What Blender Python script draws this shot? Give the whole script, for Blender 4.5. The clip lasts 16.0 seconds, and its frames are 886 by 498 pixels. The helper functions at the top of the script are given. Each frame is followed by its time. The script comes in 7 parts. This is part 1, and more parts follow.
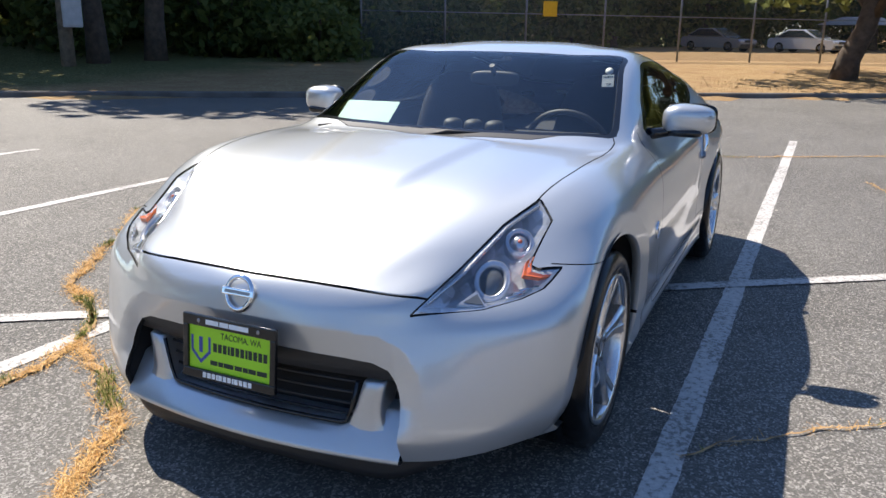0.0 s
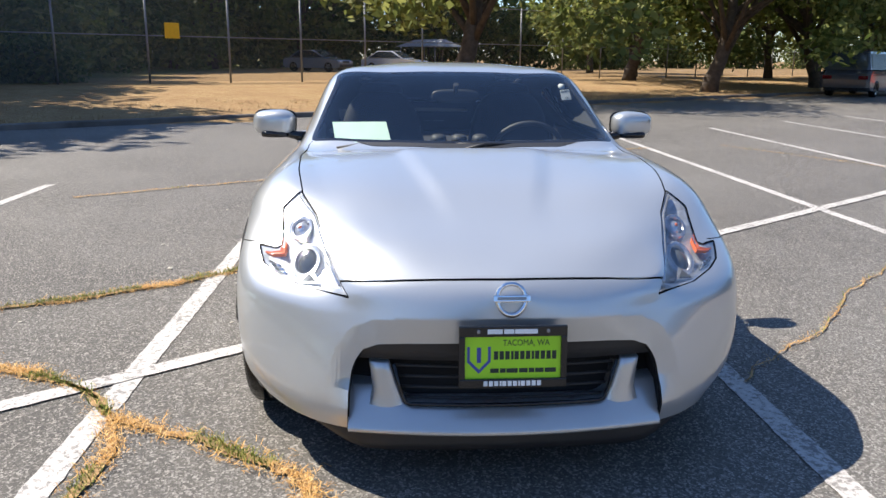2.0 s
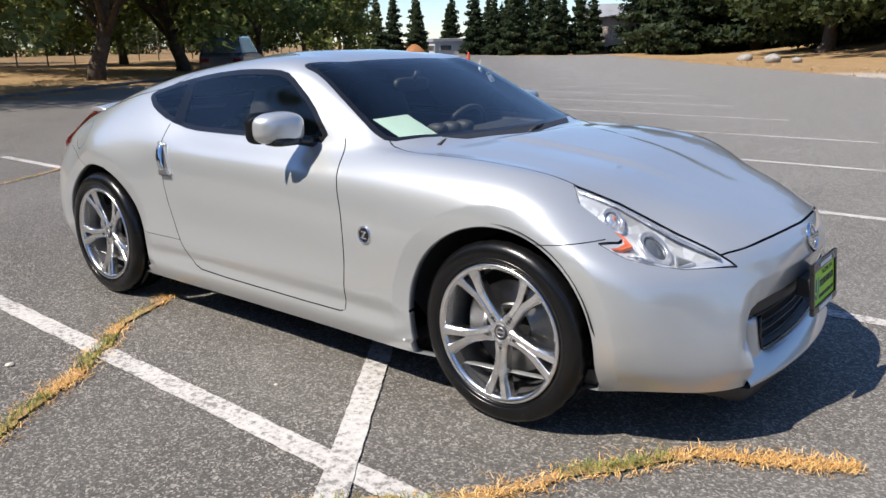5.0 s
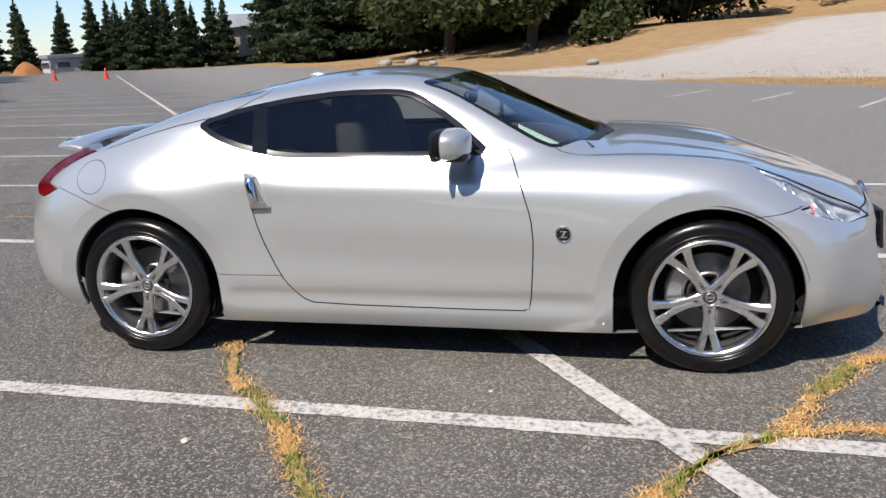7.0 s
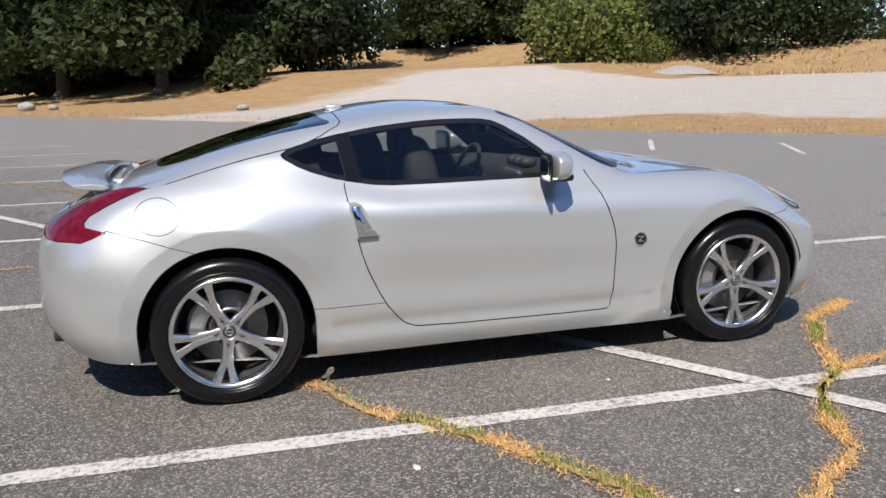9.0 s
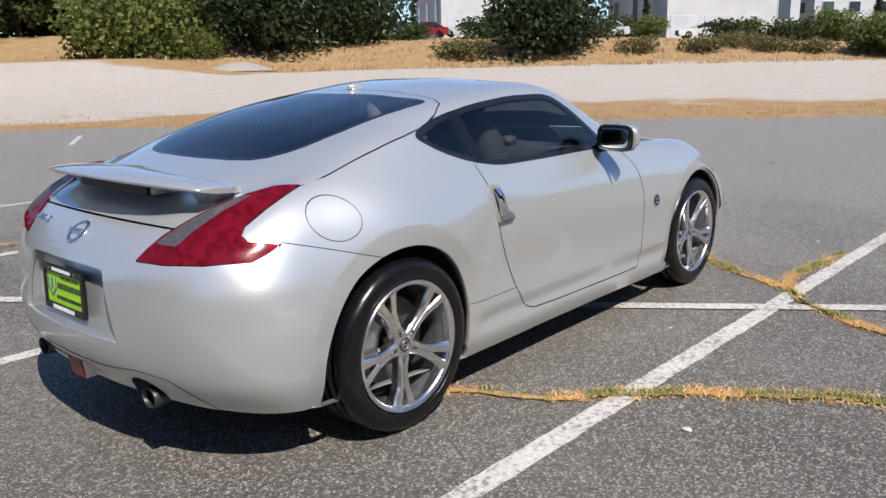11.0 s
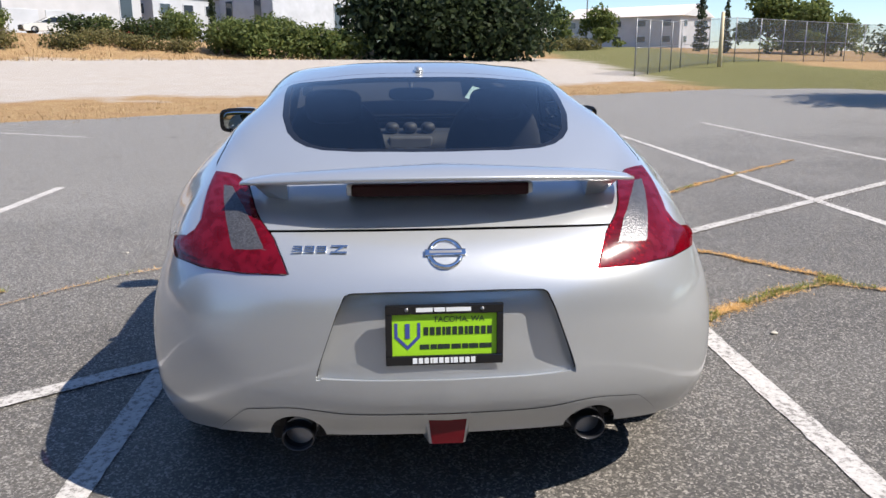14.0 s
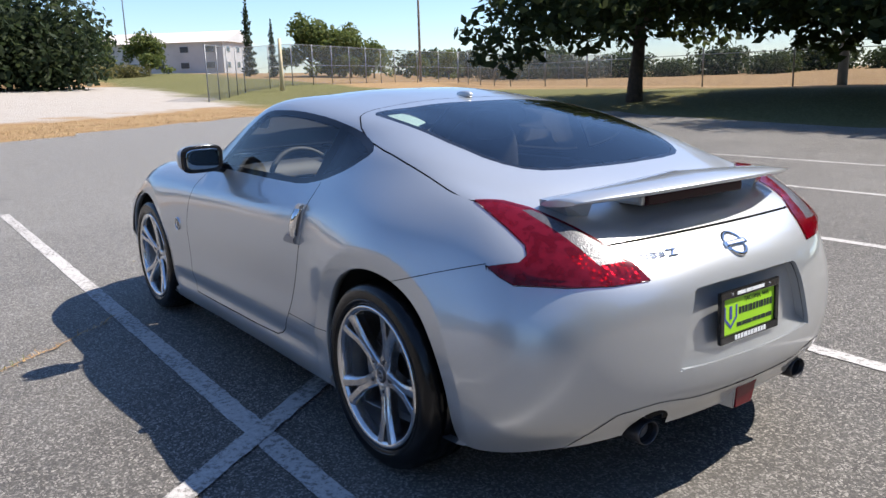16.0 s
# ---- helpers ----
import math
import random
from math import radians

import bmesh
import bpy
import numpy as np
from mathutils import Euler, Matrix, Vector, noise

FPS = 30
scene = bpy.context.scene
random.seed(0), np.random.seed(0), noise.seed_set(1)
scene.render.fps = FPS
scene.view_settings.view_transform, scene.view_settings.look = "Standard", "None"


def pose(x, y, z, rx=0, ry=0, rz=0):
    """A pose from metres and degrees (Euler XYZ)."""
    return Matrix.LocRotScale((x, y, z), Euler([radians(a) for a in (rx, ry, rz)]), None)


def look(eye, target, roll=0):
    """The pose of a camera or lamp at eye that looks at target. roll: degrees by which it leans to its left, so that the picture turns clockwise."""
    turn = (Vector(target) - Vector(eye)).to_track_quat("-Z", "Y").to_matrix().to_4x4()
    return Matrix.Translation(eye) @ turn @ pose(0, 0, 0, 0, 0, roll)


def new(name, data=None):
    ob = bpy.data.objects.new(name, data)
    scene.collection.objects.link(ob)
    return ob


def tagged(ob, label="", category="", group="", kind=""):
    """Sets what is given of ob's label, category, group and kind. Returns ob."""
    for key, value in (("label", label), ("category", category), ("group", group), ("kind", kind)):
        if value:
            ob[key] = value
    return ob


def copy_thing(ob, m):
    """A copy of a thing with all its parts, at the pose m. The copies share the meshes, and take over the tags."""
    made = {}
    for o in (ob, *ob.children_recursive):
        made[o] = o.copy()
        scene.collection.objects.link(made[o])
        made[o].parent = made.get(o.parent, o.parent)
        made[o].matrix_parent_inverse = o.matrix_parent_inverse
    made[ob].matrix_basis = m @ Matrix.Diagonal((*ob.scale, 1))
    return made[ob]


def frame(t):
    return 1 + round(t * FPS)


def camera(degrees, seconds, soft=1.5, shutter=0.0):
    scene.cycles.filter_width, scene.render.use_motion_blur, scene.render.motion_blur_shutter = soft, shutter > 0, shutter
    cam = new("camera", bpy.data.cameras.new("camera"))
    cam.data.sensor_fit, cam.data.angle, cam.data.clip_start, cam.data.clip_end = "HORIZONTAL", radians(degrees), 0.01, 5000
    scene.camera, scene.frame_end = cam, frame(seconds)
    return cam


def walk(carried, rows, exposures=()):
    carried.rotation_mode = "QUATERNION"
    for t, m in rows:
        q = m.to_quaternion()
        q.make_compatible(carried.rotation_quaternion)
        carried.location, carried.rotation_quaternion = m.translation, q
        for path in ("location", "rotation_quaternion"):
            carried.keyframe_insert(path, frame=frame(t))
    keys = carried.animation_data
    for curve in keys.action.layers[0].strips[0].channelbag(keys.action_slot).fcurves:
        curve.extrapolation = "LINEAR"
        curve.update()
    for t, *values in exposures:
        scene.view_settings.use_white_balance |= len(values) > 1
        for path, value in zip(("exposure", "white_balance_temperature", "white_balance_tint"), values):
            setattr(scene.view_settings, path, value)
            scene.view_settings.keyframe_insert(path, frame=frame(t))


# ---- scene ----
cam = camera(58.8, 16.0)
PATH = [
    (0, (3.634, 1.348, 1.308), (1.883, 0.543, 0.773), 1.0),
    (0.5, (3.861, 0.999, 1.315), (2.037, 0.382, 0.777), 0.5),
    (1, (4.011, 0.58, 1.295), (2.121, 0.193, 0.767), 0.4),
    (1.5, (4.143, 0.112, 1.305), (2.213, -0.015, 0.797), 0.5),
    (2, (4.169, -0.368, 1.284), (2.232, -0.216, 0.813), 0.6),
    (2.5, (4.112, -0.864, 1.291), (2.213, -0.423, 0.843), 0.5),
    (3, (4.002, -1.347, 1.286), (2.187, -0.626, 0.854), 0.5),
    (3.2, (3.912, -1.531, 1.284), (2.142, -0.706, 0.854), 0.5),
    (5.3, (2.443, -3.096, 1.287), (1.336, -1.51, 0.777), -0.9),
    (5.5, (2.261, -3.211, 1.303), (1.231, -1.574, 0.793), -1.1),
    (6, (1.841, -3.532, 1.341), (1.003, -1.793, 0.819), -1.9),
    (6.5, (1.37, -3.78, 1.353), (0.738, -1.956, 0.83), -2.3),
    (7, (0.887, -4.009, 1.37), (0.457, -2.122, 0.863), -2.5),
    (7.5, (0.391, -4.198, 1.359), (0.185, -2.267, 0.884), -2.1),
    (8, (-0.113, -4.298, 1.361), (-0.084, -2.349, 0.913), -1.7),
    (8.5, (-0.667, -4.334, 1.372), (-0.391, -2.4, 0.944), -1.3),
    (9, (-1.216, -4.213, 1.371), (-0.704, -2.327, 0.947), -1.1),
    (9.2, (-1.454, -4.133, 1.354), (-0.843, -2.277, 0.929), -1.1),
    (11.3, (-3.415, -2.502, 1.315), (-1.849, -1.348, 0.853), -1.0),
    (11.5, (-3.53, -2.32, 1.333), (-1.902, -1.258, 0.863), -0.9),
    (12, (-3.733, -1.818, 1.303), (-1.972, -0.992, 0.839), -0.8),
    (12.5, (-3.892, -1.314, 1.305), (-2.031, -0.742, 0.848), -0.9),
    (13, (-3.976, -0.831, 1.279), (-2.056, -0.5, 0.827), -1.0),
    (13.5, (-4.048, -0.339, 1.3), (-2.105, -0.244, 0.838), -0.7),
    (14, (-4.047, 0.164, 1.278), (-2.109, 0.013, 0.808), -0.2),
    (14.5, (-3.98, 0.657, 1.271), (-2.072, 0.263, 0.819), -0.1),
    (15, (-3.878, 1.162, 1.289), (-2.04, 0.516, 0.839), -0.4),
    (15.5, (-3.663, 1.686, 1.283), (-1.936, 0.775, 0.85), -0.7),
    (16, (-3.422, 2.175, 1.31), (-1.849, 1.016, 0.883), -1.6),
]
walk(cam, [(t, look(eye, target, roll)) for t, eye, target, roll in PATH],
     exposures=[(0, 0.97, 6720, 11), (3, 0.92, 6740, 10.5), (5.5, 0.54, 6660, 11.5), (7.5, 0.44, 6660, 12), (9, 0.47, 6680, 12), (11.5, 0.47, 6620, 11.5), (13.5, 0.66, 6660, 12), (16, 0.80, 6540, 12)])

# ---- sky and sun ----
SUN_TO = Vector((-0.30, -0.70, 0.97)).normalized()
world = bpy.data.worlds.new("sky")
scene.world = world
world.use_nodes = True
_n = world.node_tree.nodes
_sky = _n.new("ShaderNodeTexSky")
_sky.sky_type = "NISHITA"
_sky.sun_disc = False
_sky.sun_elevation = math.asin(SUN_TO.z)
_sky.sun_rotation = math.atan2(SUN_TO.x, SUN_TO.y)
_sky.altitude = 100
_sky.dust_density = 0.1
_sky.ozone_density = 5.0
_n["Background"].inputs["Strength"].default_value = 0.108
_tint = _n.new("ShaderNodeMix")
_tint.data_type, _tint.blend_type = "RGBA", "MULTIPLY"
_tint.inputs[0].default_value = 1.0
_tint.inputs[7].default_value = (0.88, 0.94, 1.04, 1)
world.node_tree.links.new(_sky.outputs[0], _tint.inputs[6])
world.node_tree.links.new(_tint.outputs[2], _n["Background"].inputs["Color"])
sun_data = bpy.data.lights.new("sun", "SUN")
sun_data.energy = 5.0
sun_data.angle = radians(0.53)
sun_data.color = (1.0, 0.95, 0.87)
sun = new("sun", sun_data)
sun.matrix_world = look(SUN_TO * 50, (0, 0, 0))

# ---- materials ----
MATS = {}


def nodes_of(name):
    m = bpy.data.materials.new(name)
    m.use_nodes = True
    MATS[name] = m
    nt = m.node_tree
    return m, nt, nt.nodes["Principled BSDF"]


def noise_tex(nt, scale, detail=4.0, rough=0.55, coord="Object"):
    tc = nt.nodes.new("ShaderNodeTexCoord")
    n = nt.nodes.new("ShaderNodeTexNoise")
    n.inputs["Scale"].default_value = scale
    n.inputs["Detail"].default_value = detail
    n.inputs["Roughness"].default_value = rough
    nt.links.new(tc.outputs[coord], n.inputs["Vector"])
    return n


def ramp(nt, source, stops):
    r = nt.nodes.new("ShaderNodeValToRGB")
    e = r.color_ramp.elements
    while len(e) < len(stops):
        e.new(0.5)
    for el, (pos, col) in zip(e, stops):
        el.position = pos
        el.color = (*col, 1) if len(col) == 3 else col
    nt.links.new(source, r.inputs["Fac"])
    return r


def mix(nt, fac, a, b, mode="MIX"):
    m = nt.nodes.new("ShaderNodeMix")
    m.data_type = "RGBA"
    m.blend_type = mode
    for sock, v in ((m.inputs[0], fac), (m.inputs[6], a), (m.inputs[7], b)):
        if isinstance(v, (int, float)):
            sock.default_value = v
        elif isinstance(v, tuple):
            sock.default_value = (*v, 1)
        else:
            nt.links.new(v, sock)
    return m.outputs[2]


def maths(nt, op, a, b=0.0, c=None):
    m = nt.nodes.new("ShaderNodeMath")
    m.operation = op
    for i, v in enumerate((a, b) if c is None else (a, b, c)):
        if isinstance(v, (int, float)):
            m.inputs[i].default_value = v
        else:
            nt.links.new(v, m.inputs[i])
    return m.outputs[0]


def bump(nt, p, height, strength=0.3, distance=0.01):
    b = nt.nodes.new("ShaderNodeBump")
    b.inputs["Strength"].default_value = strength
    b.inputs["Distance"].default_value = distance
    nt.links.new(height, b.inputs["Height"])
    nt.links.new(b.outputs[0], p.inputs["Normal"])
    return b


def simple(name, col, rough=0.5, metal=0.0, vary=0.12, scale=8.0, coat=0.0, relief=0.0, fine=120.0, spec=0.5):
    """A plain surface with two scales of variation."""
    m, nt, p = nodes_of(name)
    n = noise_tex(nt, scale)
    dark = tuple(c * (1 - vary) for c in col)
    light = tuple(min(1, c * (1 + vary)) for c in col)
    r = ramp(nt, n.outputs[0], [(0.3, dark), (0.7, light)])
    nt.links.new(r.outputs[0], p.inputs["Base Color"])
    p.inputs["Roughness"].default_value = rough
    p.inputs["Metallic"].default_value = metal
    p.inputs["Specular IOR Level"].default_value = spec
    if coat:
        p.inputs["Coat Weight"].default_value = coat
        p.inputs["Coat Roughness"].default_value = 0.04
    if relief:
        f = noise_tex(nt, fine, 3)
        bump(nt, p, f.outputs[0], relief, 0.004)
    return m


def glass(name, tint, opacity, rough=0.0, gloss=1.0):
    """A thin tinted pane: light passes straight through, and the surface mirrors by its angle."""
    m, nt, p = nodes_of(name)
    nt.nodes.remove(p)
    out = nt.nodes["Material Output"]
    tr = nt.nodes.new("ShaderNodeBsdfTransparent")
    tr.inputs[0].default_value = (*tint, 1)
    gl = nt.nodes.new("ShaderNodeBsdfGlossy")
    gl.inputs["Roughness"].default_value = rough
    gl.inputs["Color"].default_value = (gloss, gloss, gloss, 1)
    fr = nt.nodes.new("ShaderNodeFresnel")
    fr.inputs[0].default_value = 1.5
    mx = nt.nodes.new("ShaderNodeMixShader")
    nt.links.new(fr.outputs[0], mx.inputs[0])
    nt.links.new(tr.outputs[0], mx.inputs[1])
    nt.links.new(gl.outputs[0], mx.inputs[2])
    nt.links.new(mx.outputs[0], out.inputs[0])
    return m


def paint():
    m, nt, p = nodes_of("silver_paint")
    fl = noise_tex(nt, 900.0, 2, 0.6)
    big = noise_tex(nt, 3.0, 3)
    r = ramp(nt, fl.outputs[0], [(0.3, (0.462, 0.477, 0.482)), (0.7, (0.562, 0.578, 0.583))])
    c = mix(nt, ramp(nt, big.outputs[0], [(0.35, (0, 0, 0)), (0.75, (1, 1, 1))]).outputs[0], r.outputs[0], (0.512, 0.528, 0.533))
    nt.links.new(c, p.inputs["Base Color"])
    p.inputs["Metallic"].default_value = 0.60
    p.inputs["Roughness"].default_value = 0.33
    p.inputs["Coat Weight"].default_value = 1.0
    dust = noise_tex(nt, 22.0, 5, 0.65)
    nt.links.new(ramp(nt, dust.outputs[0], [(0.35, (0.02, 0.02, 0.02)), (0.75, (0.09, 0.09, 0.09))]).outputs[0], p.inputs["Coat Roughness"])
    bump(nt, p, fl.outputs[0], 0.06, 0.0006)
    return m


PAINT = paint()
TRIM = simple("black_trim", (0.010, 0.010, 0.011), 0.12)
PILLAR = simple("gloss_black", (0.006, 0.006, 0.0065), 0.03, spec=0.4)
LINER = simple("dark_liner", (0.008, 0.008, 0.009), 0.8)
PLASTIC = simple("black_plastic", (0.02, 0.02, 0.021), 0.55, relief=0.15, fine=300)
RUBBER = simple("tyre_rubber", (0.0045, 0.0045, 0.0048), 0.26, vary=0.25, scale=14, relief=0.06, fine=200, spec=0.35)
ALLOY = simple("alloy", (0.70, 0.70, 0.705), 0.24, 1.0, 0.08, 14)
BARREL = simple("barrel_metal", (0.34, 0.34, 0.345), 0.35, 0.9, 0.15, 20)
CHROME = simple("chrome", (0.75, 0.76, 0.78), 0.06, 1.0, 0.03)
STEEL = simple("disc_steel", (0.26, 0.255, 0.25), 0.35, 0.9, 0.15, 30)
SEAT = simple("seat_cloth", (0.018, 0.018, 0.02), 0.85, vary=0.3, scale=30, relief=0.2)
DASH = simple("dash_vinyl", (0.03, 0.03, 0.032), 0.6, vary=0.2, relief=0.15)
PAPER = simple("pale_paper", (0.55, 0.72, 0.66), 0.8, vary=0.06)
WHITE_PAPER = simple("white_label", (0.8, 0.82, 0.82), 0.7, vary=0.05)
SCREEN_GLASS = glass("windshield_glass", (0.78, 0.84, 0.81), 0)
TINT_GLASS = glass("tinted_glass", (0.66, 0.70, 0.69), 0)
LENS = glass("clear_lens", (0.93, 0.95, 0.97), 0)
def red_glass(name, tint, gloss_col):
    """Moulded lamp plastic: tinted, with fine prisms that break up what lies behind."""
    m, nt, p = nodes_of(name)
    out = nt.nodes["Material Output"]
    tr = nt.nodes.new("ShaderNodeBsdfTransparent")
    tr.inputs[0].default_value = (*tint, 1)
    p.inputs["Base Color"].default_value = (*gloss_col, 1)
    p.inputs["Roughness"].default_value = 0.15
    p.inputs["Specular IOR Level"].default_value = 0.3
    p.inputs["Coat Weight"].default_value = 0.6
    p.inputs["Coat Roughness"].default_value = 0.02
    n = noise_tex(nt, 30.0, 2)
    mx = nt.nodes.new("ShaderNodeMixShader")
    nt.links.new(ramp(nt, n.outputs[0], [(.38, (.52, .52, .52)), (.62, (.86, .86, .86))]).outputs[0], mx.inputs[0])
    nt.links.new(tr.outputs[0], mx.inputs[1])
    nt.links.new(p.outputs[0], mx.inputs[2])
    nt.links.new(mx.outputs[0], out.inputs[0])
    return m


def facets(name, col, rough, metal, scale, relief):
    """Bright moulded reflector broken into small facets."""
    m, nt, p = nodes_of(name)
    tc = nt.nodes.new("ShaderNodeTexCoord")
    vo = nt.nodes.new("ShaderNodeTexVoronoi")
    vo.inputs["Scale"].default_value = scale
    nt.links.new(tc.outputs["Object"], vo.inputs["Vector"])
    sep = nt.nodes.new("ShaderNodeSeparateColor")
    nt.links.new(vo.outputs["Color"], sep.inputs[0])
    r = ramp(nt, sep.outputs[0], [(0.0, tuple(c * .55 for c in col)), (1.0, col)])
    nt.links.new(r.outputs[0], p.inputs["Base Color"])
    p.inputs["Roughness"].default_value = rough
    p.inputs["Metallic"].default_value = metal
    bump(nt, p, vo.outputs["Distance"], relief, 0.01)
    return m


RED_LENS = red_glass("red_lens", (0.50, 0.004, 0.014), (0.150, 0.001, 0.007))
TAIL_FLOOR = facets("tail_reflector", (0.55, 0.52, 0.52), 0.30, 0.7, 60.0, 0.35)
DARK_RED = simple("dark_red_lens", (0.026, 0.001, 0.004), 0.35, spec=0.3)
FOG_RED = simple("fog_red_lens", (0.15, 0.004, 0.010), 0.25, spec=0.4)
CLEAR_TAIL = facets("clear_tail", (0.11, 0.11, 0.118), 0.34, 0.35, 190.0, 0.14)
PLATE_GREEN = simple("plate_green", (0.36, 0.70, 0.02), 0.45, vary=0.05)
INK = simple("dark_ink", (0.015, 0.03, 0.02), 0.6)
INK_BLUE = simple("blue_ink", (0.05, 0.07, 0.30), 0.6)
MIRROR = simple("mirror_glass", (0.42, 0.46, 0.46), 0.02, 1.0, 0.01)
GREY_METAL = simple("grey_metal", (0.30, 0.30, 0.31), 0.4, 0.8)
DARK_METAL = simple("dark_metal", (0.07, 0.07, 0.075), 0.4, 0.7)
AMBER = simple("amber_reflector", (0.62, 0.14, 0.05), 0.2, coat=1.0)
REFLECTOR = facets("lamp_reflector", (0.74, 0.77, 0.82), 0.22, 0.50, 30.0, 0.22)
LAMP_RING = simple("lamp_ring", (0.60, 0.62, 0.66), 0.25, 0.75, 0.05)

# ---- helpers for building ----
def part(name, bm, material, parent, label="", smooth=False):
    """Links a bmesh (or a ready mesh) as one mesh object under a thing or a part."""
    if isinstance(bm, bmesh.types.BMesh):
        me = bpy.data.meshes.new(name)
        bm.to_mesh(me)
        bm.free()
    else:
        me = bm
    if material is not None and not me.materials:
        me.materials.append(material)
    if smooth:
        me.polygons.foreach_set("use_smooth", [True] * len(me.polygons))
    ob = new(name, me)
    ob.parent = parent
    if label:
        tagged(ob, label=label)
    return ob


def mesh_of(name, verts, faces, material=None, smooth=False):
    me = bpy.data.meshes.new(name)
    me.from_pydata([tuple(map(float, v)) for v in verts], [], [tuple(map(int, f)) for f in faces])
    if material:
        me.materials.append(material)
    if smooth:
        me.polygons.foreach_set("use_smooth", [True] * len(me.polygons))
    me.update()
    return me


def box(bm, cx, cy, cz, sx, sy, sz, rz=0.0, bevel=0.0, m=None):
    """A box with bevelled edges added to bm."""
    t = bmesh.new()
    bmesh.ops.create_cube(t, size=1)
    bmesh.ops.scale(t, vec=(sx, sy, sz), verts=t.verts)
    if bevel:
        bmesh.ops.bevel(t, geom=t.edges[:], offset=bevel, segments=2, profile=0.6, affect="EDGES")
    mt = (m or Matrix()) @ pose(cx, cy, cz, 0, 0, rz)
    bmesh.ops.transform(t, matrix=mt, verts=t.verts)
    tmp = bpy.data.meshes.new("t")
    t.to_mesh(tmp)
    t.free()
    bm.from_mesh(tmp)
    bpy.data.meshes.remove(tmp)
    return bm


def tube(bm, pts, radii, seg=10, closed_ends=True):
    """A round tube along points with a radius at each."""
    pts = [Vector(p) for p in pts]
    rings = []
    up = Vector((0, 0, 1))
    for i, p in enumerate(pts):
        d = (pts[min(i + 1, len(pts) - 1)] - pts[max(i - 1, 0)]).normalized()
        a = d.cross(up if abs(d.z) < 0.95 else Vector((1, 0, 0))).normalized()
        b = d.cross(a)
        rings.append([bm.verts.new(p + (a * math.cos(2 * math.pi * k / seg) + b * math.sin(2 * math.pi * k / seg)) * radii[i]) for k in range(seg)])
    for r0, r1 in zip(rings, rings[1:]):
        for k in range(seg):
            bm.faces.new((r0[k], r0[(k + 1) % seg], r1[(k + 1) % seg], r1[k])).smooth = True
    if closed_ends:
        bm.faces.new(rings[0][::-1])
        bm.faces.new(rings[-1])
    return bm


def lathe(bm, profile, seg=48, axis="y", centre=(0, 0, 0), closed=False):
    """Turns (radius, offset) points round an axis."""
    rings = []
    for r, o in profile:
        ring = []
        for k in range(seg):
            a = 2 * math.pi * k / seg
            c, s = r * math.cos(a), r * math.sin(a)
            p = (c, o, s) if axis == "y" else ((c, s, o) if axis == "z" else (o, c, s))
            ring.append(bm.verts.new(Vector(centre) + Vector(p)))
        rings.append(ring)
    pairs = list(zip(rings, rings[1:]))
    if closed:
        pairs.append((rings[-1], rings[0]))
    for r0, r1 in pairs:
        for k in range(seg):
            bm.faces.new((r0[k], r0[(k + 1) % seg], r1[(k + 1) % seg], r1[k])).smooth = True
    return bm


# the parking lot's own axes: along its centre line, and across it
ALONG = Vector((-0.585, 0.811, 0))
ACROSS = Vector((0.811, 0.585, 0))


def lot(a, c, z=0.0):
    """World place from metres along and across the lot."""
    return ALONG * a + ACROSS * c + Vector((0, 0, z))


def smooth01(t):
    t = np.clip(t, 0, 1)
    return t * t * (3 - 2 * t)


def step01(a, b, v):
    k = np.clip((v - a) / (b - a), 0, 1)
    return k * k * (3 - 2 * k)


def terrain_z(x, y):
    """Height of the land beyond the asphalt."""
    a = -0.585 * x + 0.811 * y
    c = 0.811 * x + 0.585 * y
    z = -0.03 + 0 * x
    # gravel yard climbs gently, then a dry bank carries the street beyond
    z = z + smooth01((c - 16) / 30) * 1.28
    fade = 0.42 + 0.58 * smooth01((a + 46) / 50)
    z = z + (smooth01((c - 46) / 10) * 2.0 + smooth01((c - 58) / 13) * 0.7) * fade
    # wooded rise beside the yard
    z = z + smooth01((c - 22) / 14) * smooth01((a - 14) / 10) * (1 - smooth01((a - 60) / 30)) * 1.0
    # strip behind the kerb
    z = z + smooth01((-c - 12.0) / 0.6) * 0.12 + smooth01((-c - 13) / 9) * 0.25
    # grass knoll at the far end
    z = z + smooth01((-(a + 0.8 * c) - 22.0) / 9) * 0.5
    return z


